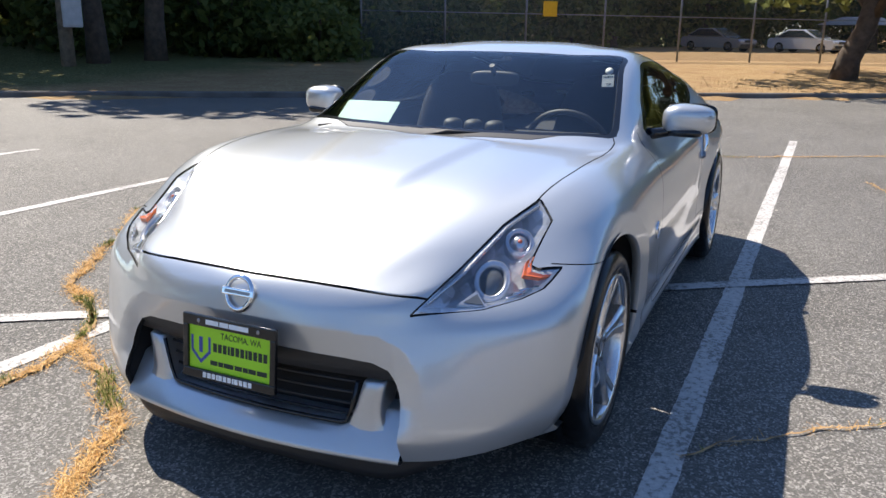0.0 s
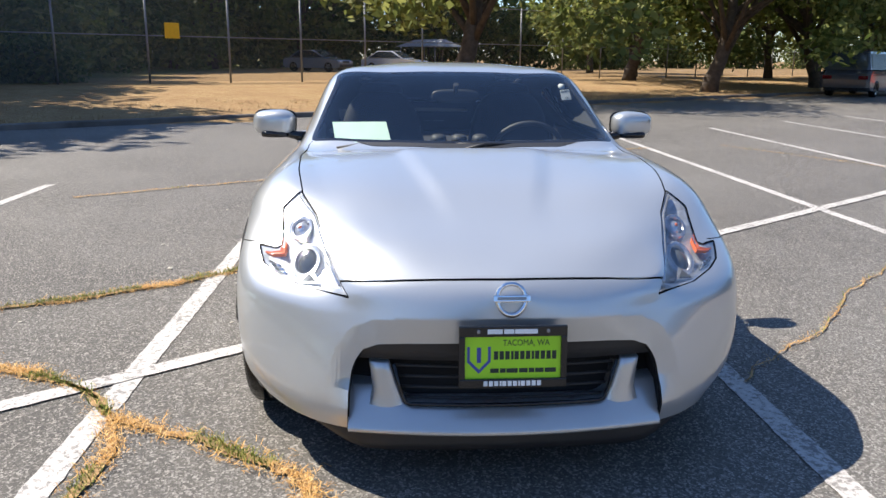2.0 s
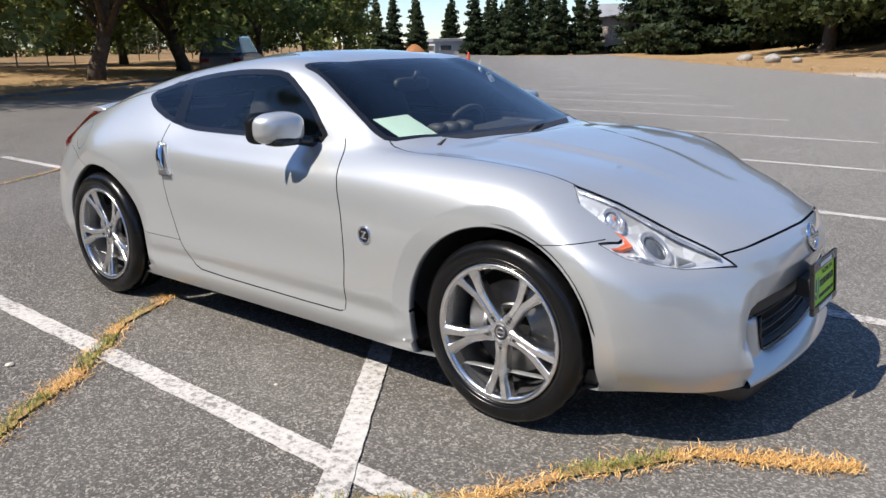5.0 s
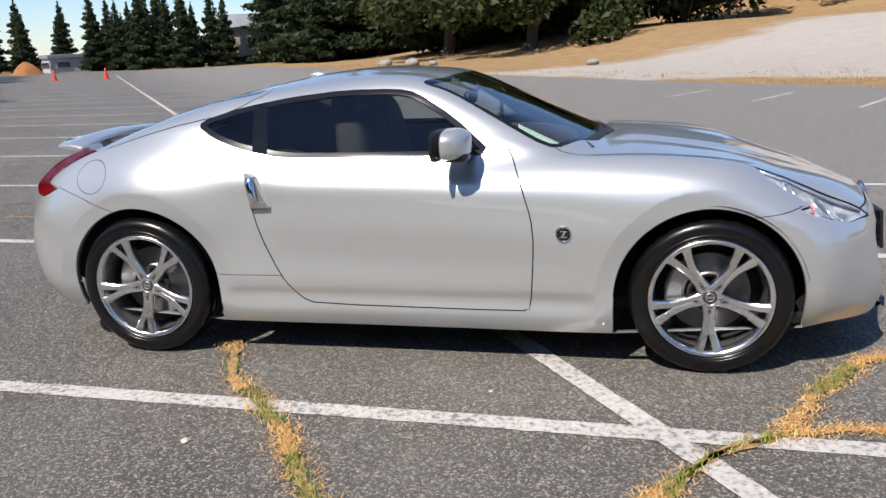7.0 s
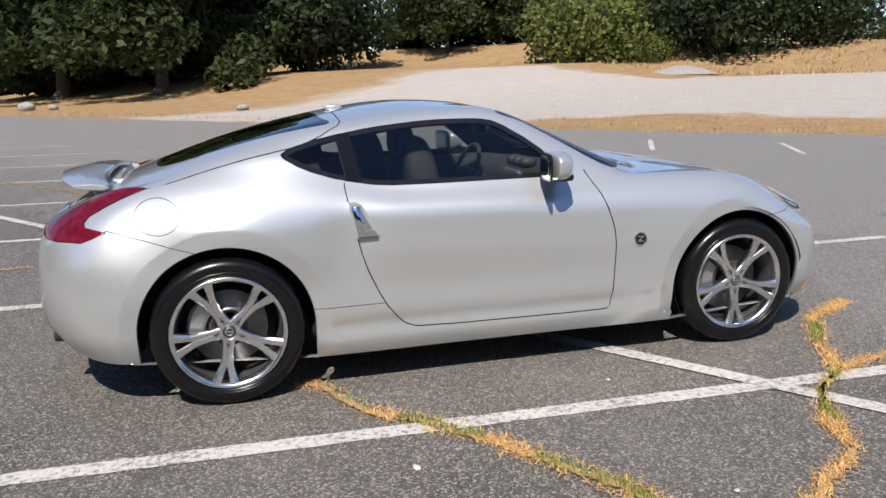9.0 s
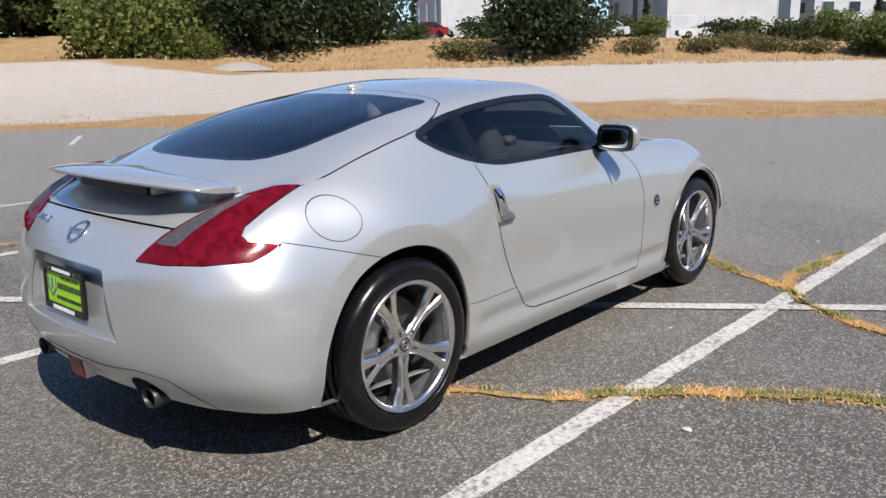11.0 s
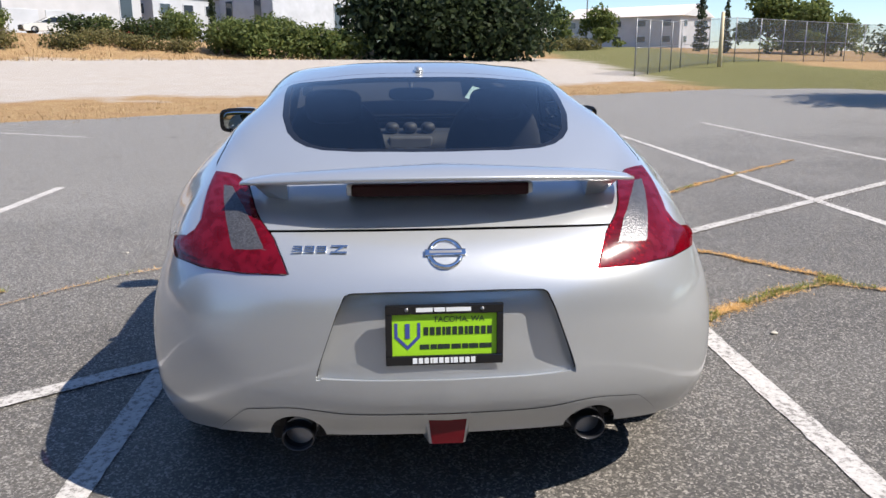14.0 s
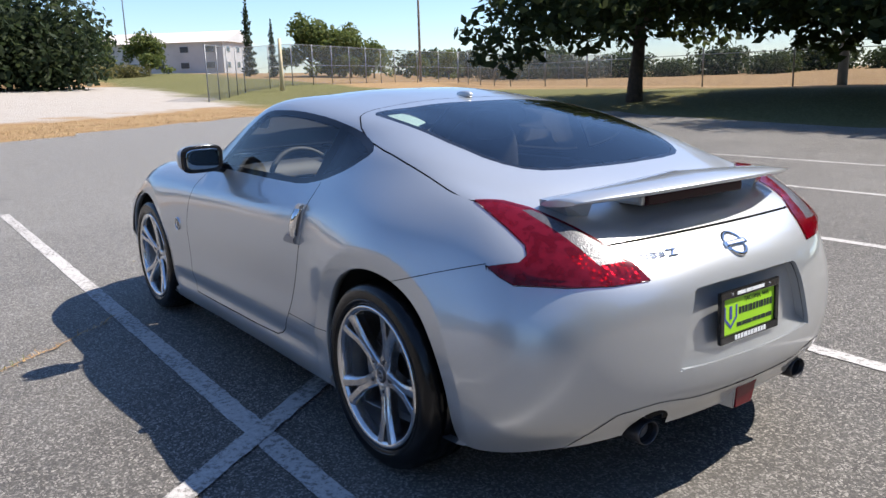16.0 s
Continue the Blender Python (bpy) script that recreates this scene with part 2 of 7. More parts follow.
def ground_material():
    m, nt, p = nodes_of("dry_ground")
    tc = nt.nodes.new("ShaderNodeTexCoord")
    sep = nt.nodes.new("ShaderNodeSeparateXYZ")
    nt.links.new(tc.outputs["Object"], sep.inputs[0])
    wob = noise_tex(nt, 0.35, 5)
    w = maths(nt, "MULTIPLY", maths(nt, "SUBTRACT", wob.outputs[0], 0.5), 7.0)
    a = maths(nt, "ADD", maths(nt, "MULTIPLY", sep.outputs[0], -0.585), maths(nt, "MULTIPLY", sep.outputs[1], 0.811))
    c = maths(nt, "ADD", maths(nt, "MULTIPLY", sep.outputs[0], 0.811), maths(nt, "MULTIPLY", sep.outputs[1], 0.585))
    cw = maths(nt, "ADD", c, w)
    aw = maths(nt, "ADD", a, w)
    n1 = noise_tex(nt, 1.2, 6, 0.65)
    n2 = noise_tex(nt, 14.0, 4, 0.7)
    n3 = noise_tex(nt, 60.0, 3, 0.7)
    straw = ramp(nt, n2.outputs[0], [(0.25, (0.17, 0.108, 0.052)), (0.5, (0.34, 0.228, 0.115)), (0.75, (0.50, 0.36, 0.20))])
    straw2 = mix(nt, ramp(nt, n1.outputs[0], [(0.4, (0, 0, 0)), (0.7, (1, 1, 1))]).outputs[0], straw.outputs[0], (0.27, 0.165, 0.085))
    gravel = ramp(nt, n3.outputs[0], [(0.25, (0.30, 0.27, 0.24)), (0.6, (0.47, 0.43, 0.39)), (0.8, (0.58, 0.54, 0.50))])
    gravel2 = mix(nt, ramp(nt, n1.outputs[0], [(0.35, (0, 0, 0)), (0.75, (0.6, 0.6, 0.6))]).outputs[0], gravel.outputs[0], (0.36, 0.31, 0.25))
    green = ramp(nt, n2.outputs[0], [(0.25, (0.058, 0.066, 0.024)), (0.5, (0.135, 0.132, 0.052)), (0.75, (0.31, 0.265, 0.14))])

    def band(v, lo, hi, soft):
        u = nt.nodes.new("ShaderNodeMapRange")
        u.inputs[1].default_value, u.inputs[2].default_value = lo - soft, lo + soft
        nt.links.new(v, u.inputs[0])
        d = nt.nodes.new("ShaderNodeMapRange")
        d.inputs[1].default_value, d.inputs[2].default_value = hi + soft, hi - soft
        nt.links.new(v, d.inputs[0])
        return maths(nt, "MULTIPLY", u.outputs[0], d.outputs[0])

    shift = nt.nodes.new("ShaderNodeMapRange")
    shift.inputs[1].default_value, shift.inputs[2].default_value, shift.inputs[4].default_value = 7.0, 17.0, 8.0
    nt.links.new(a, shift.inputs[0])
    is_gravel = maths(nt, "MULTIPLY", band(maths(nt, "ADD", cw, shift.outputs[0]), 22.0, 46.5, 0.7), band(aw, -52.0, 29.0, 1.5))
    is_green = band(maths(nt, "ADD", aw, maths(nt, "MULTIPLY", c, 0.8)), -37.0, -17.0, 1.5)
    g1 = mix(nt, is_gravel, straw2, gravel2)
    g2 = mix(nt, is_green, g1, green.outputs[0])
    nt.links.new(g2, p.inputs["Base Color"])
    p.inputs["Roughness"].default_value = 0.95
    p.inputs["Specular IOR Level"].default_value = 0.1
    bump(nt, p, n2.outputs[0], 0.8, 0.08)
    return m


def asphalt_material():
    m, nt, p = nodes_of("old_asphalt")
    stone = nt.nodes.new("ShaderNodeTexVoronoi")
    stone.inputs["Scale"].default_value = 150.0
    tc = nt.nodes.new("ShaderNodeTexCoord")
    nt.links.new(tc.outputs["Object"], stone.inputs["Vector"])
    chip = nt.nodes.new("ShaderNodeSeparateColor")
    nt.links.new(stone.outputs["Color"], chip.inputs[0])
    warp = noise_tex(nt, 40.0, 2)
    mixv = nt.nodes.new("ShaderNodeMix")
    mixv.data_type = "VECTOR"
    mixv.inputs[0].default_value = 0.02
    nt.links.new(tc.outputs["Object"], mixv.inputs[4])
    nt.links.new(warp.outputs["Color"], mixv.inputs[5])
    nt.links.new(mixv.outputs[1], stone.inputs["Vector"])
    fine = noise_tex(nt, 260.0, 3, 0.7)
    mid = noise_tex(nt, 9.0, 5, 0.6)
    big = noise_tex(nt, 0.55, 6, 0.6)
    base = ramp(nt, chip.outputs[0], [(0.0, (0.040, 0.037, 0.033)), (0.55, (0.079, 0.072, 0.063)), (0.8, (0.185, 0.168, 0.146)), (0.96, (0.46, 0.42, 0.365))])
    worn = ramp(nt, chip.outputs[0], [(0.0, (0.088, 0.080, 0.070)), (0.6, (0.148, 0.135, 0.116)), (0.95, (0.36, 0.34, 0.31))])
    c = mix(nt, ramp(nt, big.outputs[0], [(0.38, (0, 0, 0)), (0.68, (1, 1, 1))]).outputs[0], base.outputs[0], worn.outputs[0])
    sep = nt.nodes.new("ShaderNodeSeparateXYZ")
    nt.links.new(tc.outputs["Object"], sep.inputs[0])
    across = maths(nt, "ADD", maths(nt, "MULTIPLY", sep.outputs[0], 0.811), maths(nt, "MULTIPLY", sep.outputs[1], 0.585))
    across = maths(nt, "ADD", across, maths(nt, "MULTIPLY", maths(nt, "SUBTRACT", big.outputs[0], 0.5), 5.0))
    side = nt.nodes.new("ShaderNodeMapRange")
    side.inputs[1].default_value, side.inputs[2].default_value, side.inputs[4].default_value = 0.2, 4.5, 0.9
    nt.links.new(across, side.inputs[0])
    pale = ramp(nt, chip.outputs[0], [(0.0, (0.122, 0.113, 0.101)), (0.6, (0.205, 0.190, 0.168)), (0.95, (0.46, 0.44, 0.40))])
    c = mix(nt, side.outputs[0], c, pale.outputs[0])
    c = mix(nt, maths(nt, "MULTIPLY", mid.outputs[0], 0.35), c, (0.125, 0.12, 0.112))
    st = noise_tex(nt, 1.7, 3, 0.5)
    c = mix(nt, ramp(nt, st.outputs[0], [(0.68, (0, 0, 0)), (0.74, (0.45, 0.45, 0.45))]).outputs[0], c, (0.05, 0.048, 0.046))
    nt.links.new(c, p.inputs["Base Color"])
    p.inputs["Roughness"].default_value = 0.60
    p.inputs["Specular IOR Level"].default_value = 0.30
    h = maths(nt, "ADD", maths(nt, "MULTIPLY", chip.outputs[1], 0.6), fine.outputs[0])
    bump(nt, p, h, 0.75, 0.007)
    return m


def line_material():
    m, nt, p = nodes_of("road_paint")
    wear = noise_tex(nt, 38.0, 5, 0.75)
    fine = noise_tex(nt, 240.0, 2, 0.6)
    big = noise_tex(nt, 2.2, 3)
    h = maths(nt, "ADD", wear.outputs[0], maths(nt, "MULTIPLY", maths(nt, "SUBTRACT", big.outputs[0], 0.5), 0.35))
    c = ramp(nt, h, [(0.40, (0.14, 0.13, 0.118)), (0.47, (0.40, 0.38, 0.355)), (0.66, (0.55, 0.525, 0.495))])
    g = mix(nt, maths(nt, "MULTIPLY", fine.outputs[0], 0.35), c.outputs[0], (0.42, 0.40, 0.38))
    nt.links.new(g, p.inputs["Base Color"])
    p.inputs["Roughness"].default_value = 0.8
    bump(nt, p, fine.outputs[0], 0.4, 0.004)
    return m


ASPHALT = asphalt_material()
LINE = line_material()
DRY = ground_material()


def build_ground():
    # one sheet of land out to the horizon, finer near the lot
    r = np.concatenate([[0], np.linspace(6, 90, 57), np.geomspace(95, 2500, 16)])
    th = np.linspace(0, 2 * np.pi, 121)[:-1]
    verts, faces = [(0, 0, -0.03)], []
    for ri in r[1:]:
        x, y = ri * np.cos(th), ri * np.sin(th)
        z = terrain_z(x, y)
        far = smooth01((ri - 110) / 200)
        z = z * (1 - far) + far * 1.0
        verts += list(zip(x, y, z))
    n = len(th)
    for k in range(n):
        faces.append((0, 1 + k, 1 + (k + 1) % n))
    for i in range(len(r) - 2):
        for k in range(n):
            a, b = 1 + i * n + k, 1 + i * n + (k + 1) % n
            faces.append((a, a + n, b + n, b))
    tagged(new("ground", mesh_of("ground", verts, faces, DRY, True)), "dry straw-coloured ground with gravel yard and some green", "ground", kind="structure")
    # asphalt lot: a sheet with an uneven edge
    edge = []
    rnd = random.Random(4)

    def run(p, q, n, jitter):
        for i in range(n):
            t = i / n
            v = p.lerp(q, t)
            edge.append(v + Vector((rnd.uniform(-jitter, jitter), rnd.uniform(-jitter, jitter), 0)))
    run(lot(-14.5, -12.1), lot(96, -12.1), 60, 0.02)
    run(lot(96, -12.1), lot(95, -3), 6, 0.4)
    run(lot(95, -3), lot(80, 3), 8, 0.4)
    run(lot(80, 3), lot(79, 12.8), 6, 0.4)
    run(lot(79, 12.8), lot(40, 13.2), 20, 0.35)
    run(lot(40, 13.2), lot(14, 13.9), 14, 0.25)
    run(lot(14, 13.9), lot(2, 15.6), 12, 0.3)
    run(lot(2, 15.6), lot(-28, 15), 30, 0.35)
    run(lot(-28, 15), lot(-36, 9), 8, 0.4)
    run(lot(-36, 9), lot(-33, 4.5), 4, 0.2)
    run(lot(-33, 4.5), lot(-21.8, 0.1), 8, 0.08)
    run(lot(-21.8, 0.1), lot(-15.2, -5.0), 8, 0.05)
    run(lot(-15.2, -5.0), lot(-14.5, -12.1), 6, 0.05)
    bm = bmesh.new()
    bm.faces.new([bm.verts.new(v) for v in edge])
    bmesh.ops.triangulate(bm, faces=bm.faces)
    me = bpy.data.meshes.new("pavement")
    bm.to_mesh(me)
    bm.free()
    me.materials.append(ASPHALT)
    tagged(new("pavement", me), "weathered grey asphalt of an old parking lot", "asphalt", kind="structure")


def strip(name, p, q, w, label, lift=0.004):
    """A painted line with ragged edges and a little thickness."""
    p, q = Vector(p), Vector(q)
    d = (q - p).normalized()
    s = Vector((-d.y, d.x, 0)) * (w / 2)
    n = max(8, int((q - p).length / 0.05))
    rnd = random.Random(int(abs(p.x * 31 + p.y * 17) * 10))
    bm = bmesh.new()
    L, R = [], []
    for i in range(n + 1):
        c = p.lerp(q, i / n)
        j1, j2 = rnd.gauss(0, 0.0022), rnd.gauss(0, 0.0022)
        L.append(bm.verts.new(c + s * (1 + j1 / w * 2) + Vector((0, 0, lift))))
        R.append(bm.verts.new(c - s * (1 + j2 / w * 2) + Vector((0, 0, lift))))
    for i in range(n):
        bm.faces.new((L[i], R[i], R[i + 1], L[i + 1]))
    me = bpy.data.meshes.new(name)
    bm.to_mesh(me)
    bm.free()
    me.materials.append(LINE)
    return tagged(new(name, me), label, "parking line", "parking lines", "structure")


def build_lines():
    lab = "worn white painted parking line on the asphalt"
    c0 = Vector((-0.748, 1.10, 0))
    strip("parking_line", c0 + ALONG * -16, c0 + ALONG * 62, 0.10, lab, 0.0075)
    for k in range(-4, 23):
        y = 1.10 + k * 2.455
        x = -0.748 - (y - 1.10) * 0.724
        dip = -.013
        if k == -1:
            dip, y = -.024, y - .040
        if k == -4:
            strip("parking_line", (x - 6.4, y, 0), (x, y, 0), 0.10, lab)
        else:
            reach = 6.80 if k > -1 else 7.2
            strip("parking_line", (x - 6.80, y - 6.8 * dip, 0.0), (x + reach, y + reach * dip, 0.0), 0.098, lab)
    for x, y in ((1.9, 14.2), (3.45, 12.55), (4.91, 10.78), (6.39, 8.85), (8.2, 7.0), (9.8, 5.1)):
        strip("parking_line", (x, y, 0), (x + 1.15, y + 2.1, 0), 0.10, lab)


build_ground()
build_lines()

# ---- the sports car ----
# x ahead, y to its left, z up; the middle of the wheelbase is the origin
HUB_X, HUB_Z, TYRE_R, ARCH_R = 1.262, 0.327, 0.327, 0.374

# longitudinal design curves, from the tail's middle round the side to the nose's middle
ROWS = {
    "sill_x": [-2.05, -2.04, -2.000, -1.920, -1.815, -1.60, -1.275, -.95, -.60, -.25, .05, .30, .62, .95, 1.275, 1.55, 1.720, 1.920, 2.055, 2.090, 2.100],
    "sill_y": [0, .25, .470, .645, .760, .835, .86, .845, .835, .83, .83, .83, .835, .84, .84, .815, .755, .645, .470, .248, 0],
    "sill_z": [.27, .27, .265, .245, .225, .205, .18, .165, .16, .16, .16, .16, .16, .165, .180, .190, .212, .226, .228, .228, .228],
    "low_x": [-2.115, -2.10, -2.053, -1.959, -1.850, -1.60, -1.275, -.95, -.60, -.25, .05, .30, .62, .95, 1.275, 1.55, 1.735, 1.925, 2.080, 2.118, 2.130],
    "low_y": [0, .25, .474, .690, .802, .87, .90, .88, .868, .865, .865, .865, .868, .87, .867, .862, .803, .675, .480, .25, 0],
    "low_z": [.375, .375, .365, .345, .325, .31, .29, .26, .25, .25, .25, .25, .25, .26, .28, .300, .305, .305, .305, .305, .305],
    "mid_x": [-2.115, -2.10, -2.060, -1.970, -1.858, -1.60, -1.275, -.95, -.60, -.25, .05, .30, .62, .95, 1.275, 1.55, 1.725, 1.895, 2.045, 2.105, 2.122],
    "mid_y": [0, .25, .480, .700, .808, .886, .918, .885, .862, .858, .860, .863, .872, .887, .893, .874, .818, .668, .476, .25, 0],
    "mid_z": [.54, .54, .535, .52, .51, .51, .51, .50, .48, .47, .46, .46, .46, .47, .49, .50, .49, .48, .475, .475, .475],
    "waist_x": [-2.085, -2.075, -2.040, -1.942, -1.833, -1.60, -1.275, -.95, -.60, -.25, .05, .30, .62, .95, 1.275, 1.55, 1.705, 1.855, 2.005, 2.085, 2.105],
    "waist_y": [0, .25, .474, .690, .789, .850, .903, .888, .868, .865, .866, .868, .874, .886, .882, .848, .792, .655, .465, .25, 0],
    "waist_z": [.68, .68, .675, .665, .66, .67, .685, .68, .665, .65, .645, .64, .64, .655, .67, .645, .61, .585, .57, .572, .575],
    "shoulder_x": [-2.03, -2.02, -1.993, -1.913, -1.817, -1.60, -1.275, -.95, -.60, -.25, .05, .30, .62, .95, 1.275, 1.55, 1.695, 1.835, 1.992, 2.062, 2.090],
    "shoulder_y": [0, .25, .480, .660, .734, .784, .842, .848, .846, .845, .845, .843, .842, .842, .825, .770, .700, .585, .467, .25, 0],
    "shoulder_z": [.765, .765, .755, .765, .79, .83, .855, .83, .81, .80, .795, .79, .795, .80, .80, .745, .69, .645, .612, .62, .628],
    "belt_x": [-1.945, -1.94, -1.928, -1.830, -1.725, -1.565, -1.275, -.95, -.60, -.25, .05, .30, .62, .95, 1.275, 1.52, 1.67, 1.815, 1.966, 2.02, 2.04],
    "belt_y": [0, .25, .480, .596, .645, .684, .718, .742, .762, .765, .762, .757, .748, .745, .728, .665, .60, .53, .467, .25, 0],
    "belt_z": [.832, .83, .822, .865, .90, .94, .985, .985, .912, .897, .895, .893, .888, .882, .862, .808, .755, .70, .645, .66, .668],
}
# the top, only between the rear and the front corners
TOP = {
    "side_x": [-1.925, -1.835, -1.715, -1.57, -1.275, -.95, -.60, -.25, .05, .30, .66, .95, 1.275, 1.54, 1.69, 1.84, 1.985],
    "side_y": [.36, .485, .545, .585, .640, .668, .690, .697, .705, .702, .690, .625, .59, .535, .485, .435, .37],
    "side_z": [.826, .88, .915, .960, 1.035, 1.070, 1.030, 1.035, 1.025, 1.000, .908, .893, .868, .822, .775, .722, .650],
    "rail_x": [-1.935, -1.83, -1.73, -1.59, -1.275, -.95, -.60, -.25, .05, .30, .70, .95, 1.275, 1.55, 1.71, 1.87, 2.00],
    "rail_y": [.26, .34, .385, .43, .50, .560, .605, .605, .602, .622, .600, .47, .44, .40, .36, .32, .27],
    "rail_z": [.829, .888, .928, .977, 1.066, 1.135, 1.163, 1.197, 1.192, 1.092, .925, .905, .874, .826, .776, .725, .657],
    "roof_x": [-1.94, -1.84, -1.735, -1.60, -1.275, -.95, -.60, -.25, .06, .32, .76, .95, 1.275, 1.55, 1.725, 1.885, 2.02],
    "roof_y": [.13, .17, .20, .225, .26, .32, .34, .34, .32, .33, .29, .24, .22, .20, .18, .16, .14],
    "roof_z": [.831, .892, .935, .984, 1.083, 1.163, 1.224, 1.252, 1.222, 1.125, .938, .912, .868, .818, .770, .722, .664],
    "centre_x": [-1.945, -1.845, -1.74, -1.60, -1.275, -.95, -.60, -.25, .06, .33, .79, .95, 1.275, 1.55, 1.73, 1.89, 2.04],
    "centre_z": [.832, .894, .937, .986, 1.088, 1.170, 1.238, 1.264, 1.230, 1.135, .936, .914, .868, .816, .768, .720, .668],
}


def natural(knots, vals, at):
    """A natural cubic spline through (knots, vals)."""
    k, v = np.asarray(knots, float), np.asarray(vals, float)
    n, h = len(k), np.diff(k)
    A = np.eye(n)
    b = np.zeros(n)
    for i in range(1, n - 1):
        A[i, i - 1:i + 2] = h[i - 1], 2 * (h[i - 1] + h[i]), h[i]
        b[i] = 6 * ((v[i + 1] - v[i]) / h[i] - (v[i] - v[i - 1]) / h[i - 1])
    m = np.linalg.solve(A, b)
    i = np.clip(np.searchsorted(k, at) - 1, 0, n - 2)
    d, e, w = k[i + 1] - at, at - k[i], h[i]
    return (m[i] * d**3 + m[i + 1] * e**3) / (6 * w) + (v[i] / w - m[i] * w / 6) * d + (v[i + 1] / w - m[i + 1] * w / 6) * e


def row_points(table, name):
    x = np.array(table[name + "_x"])
    y = np.array(table.get(name + "_y", [0.0] * len(x)), float)
    return np.stack([x, y, np.array(table[name + "_z"])], 1)


def skin(rows, steps):
    """Joins dense row curves (rows, points, 3) across with centripetal Catmull-Rom; the first and last row only steer."""
    out = []
    for r in range(1, len(rows) - 2):
        p0, p1, p2, p3 = rows[r - 1:r + 3]
        t = [np.maximum(np.linalg.norm(b - a, axis=1), 1e-4)[:, None] ** 0.5 for a, b in ((p0, p1), (p1, p2), (p2, p3))]
        t1, t2, t3 = t[0], t[0] + t[1], t[0] + t[1] + t[2]
        last = r == len(rows) - 3
        for s in np.linspace(0, 1, steps[r - 1] + 1)[: None if last else -1]:
            u = t1 + (t2 - t1) * s
            a1 = (t1 - u) / t1 * p0 + u / t1 * p1
            a2 = (t2 - u) / (t2 - t1) * p1 + (u - t1) / (t2 - t1) * p2
            a3 = (t3 - u) / (t3 - t2) * p2 + (u - t2) / (t3 - t2) * p3
            b1 = (t2 - u) / t2 * a1 + u / t2 * a2
            b2 = (t3 - u) / (t3 - t1) * a2 + (u - t1) / (t3 - t1) * a3
            out.append((t2 - u) / (t2 - t1) * b1 + (u - t1) / (t2 - t1) * b2)
    return np.stack(out)


def car_shell():
    """The smooth outer skin of the left half, as a dense triangle mesh."""
    names = ["sill", "low", "mid", "waist", "shoulder", "belt"]
    low = [row_points(ROWS, n) for n in names]
    mid = low[2]
    knots = np.concatenate([[0], np.cumsum(np.linalg.norm(np.diff(mid, axis=0), axis=1))])
    top = [row_points(TOP, n) for n in ("side", "rail", "roof", "centre")]
    first, last = 2, 18
    at = np.linspace(0, knots[-1], 420)
    inner = at[(at >= knots[first]) & (at <= knots[last])]
    inner = np.concatenate([[knots[first]], inner, [knots[last]]])

    def curve(points, ks, where):
        return np.stack([natural(ks, points[:, i], where) for i in range(3)], 1)
    kt = knots[first:last + 1]
    # lower skin; a steering row above the belt, and one tucked under the sill
    steer = np.zeros((21, 3))
    steer[first:last + 1] = top[0]
    for i in (0, 1, 19, 20):
        s = -1 if i < 2 else 1
        steer[i] = low[5][i] + np.array([-s * 0.09, 0, 0.055 if i < 2 else 0.02])
    under = low[0] * np.array([1, 0.97, 1]) + np.array([0, 0, -0.03])
    lo_rows = [curve(r, knots, at) for r in [under] + low + [steer]]
    A = skin(lo_rows, [8, 12, 12, 10, 12])
    # upper skin
    up_rows = [curve(low[4], knots, inner), curve(low[5], knots, inner)] + [curve(r, kt, inner) for r in top]
    edge = lo_rows[6]
    for r in range(2, len(up_rows)):
        row = up_rows[r]
        for end, half in ((0, edge[:len(at) // 2]), (-1, edge[len(at) // 2:])):
            o = np.argsort(half[:, 1])
            y = row[end, 1]
            goal = np.array([np.interp(y, half[o, 1], half[o, 0]), y, np.interp(y, half[o, 1], half[o, 2])])
            w = np.clip(1 - np.linalg.norm(row - row[end], axis=1) / .30, 0, 1) ** 2
            row += (goal - row[end]) * w[:, None]
    global NOSE_EDGE
    NOSE_EDGE = edge
    mirror = up_rows[-2] * np.array([1, -1, 1])
    B = skin(up_rows + [mirror], [14, 12, 14, 16])
    for row in B:
        for end, half in ((0, edge[:len(at) // 2]), (-1, edge[len(at) // 2:])):
            o = np.argsort(half[:, 1])
            y = row[end, 1]
            goal = np.array([np.interp(y, half[o, 1], half[o, 0]), y, np.interp(y, half[o, 1], half[o, 2])])
            w = np.clip(1 - np.linalg.norm(row - row[end], axis=1) / .12, 0, 1) ** 2
            row += (goal - row[end]) * w[:, None]
    V, T, surf = [], [], []

    def grid(P, which):
        base = sum(len(v) for v in V)
        r, c = P.shape[:2]
        V.append(P.reshape(-1, 3))
        i, j = np.meshgrid(np.arange(r - 1), np.arange(c - 1), indexing="ij")
        q = (base + i * c + j).ravel()
        T.append(np.stack([q, q + 1, q + c + 1], 1)[:, ::-1])
        T.append(np.stack([q, q + c + 1, q + c], 1)[:, ::-1])
        surf.append(np.full(r * c, which))
    grid(A, 0)
    grid(B, 1)
    V, T, surf = np.concatenate(V), np.concatenate(T), np.concatenate(surf)
    V[np.abs(V[:, 1]) < 1e-5, 1] = 0
    # the raised middle of the bonnet between two soft creases
    x, y = V[:, 0], np.abs(V[:, 1])
    mid = .30 - .17 * np.clip((x - .85) / .95, 0, 1)
    V[:, 2] += np.where(surf == 1, .013 * (1 - smooth01((y - mid + .035) / .085)) * smooth01((x - .84) / .12) * (1 - smooth01((x - 1.35) / .50)), 0)
    return V, T, surf


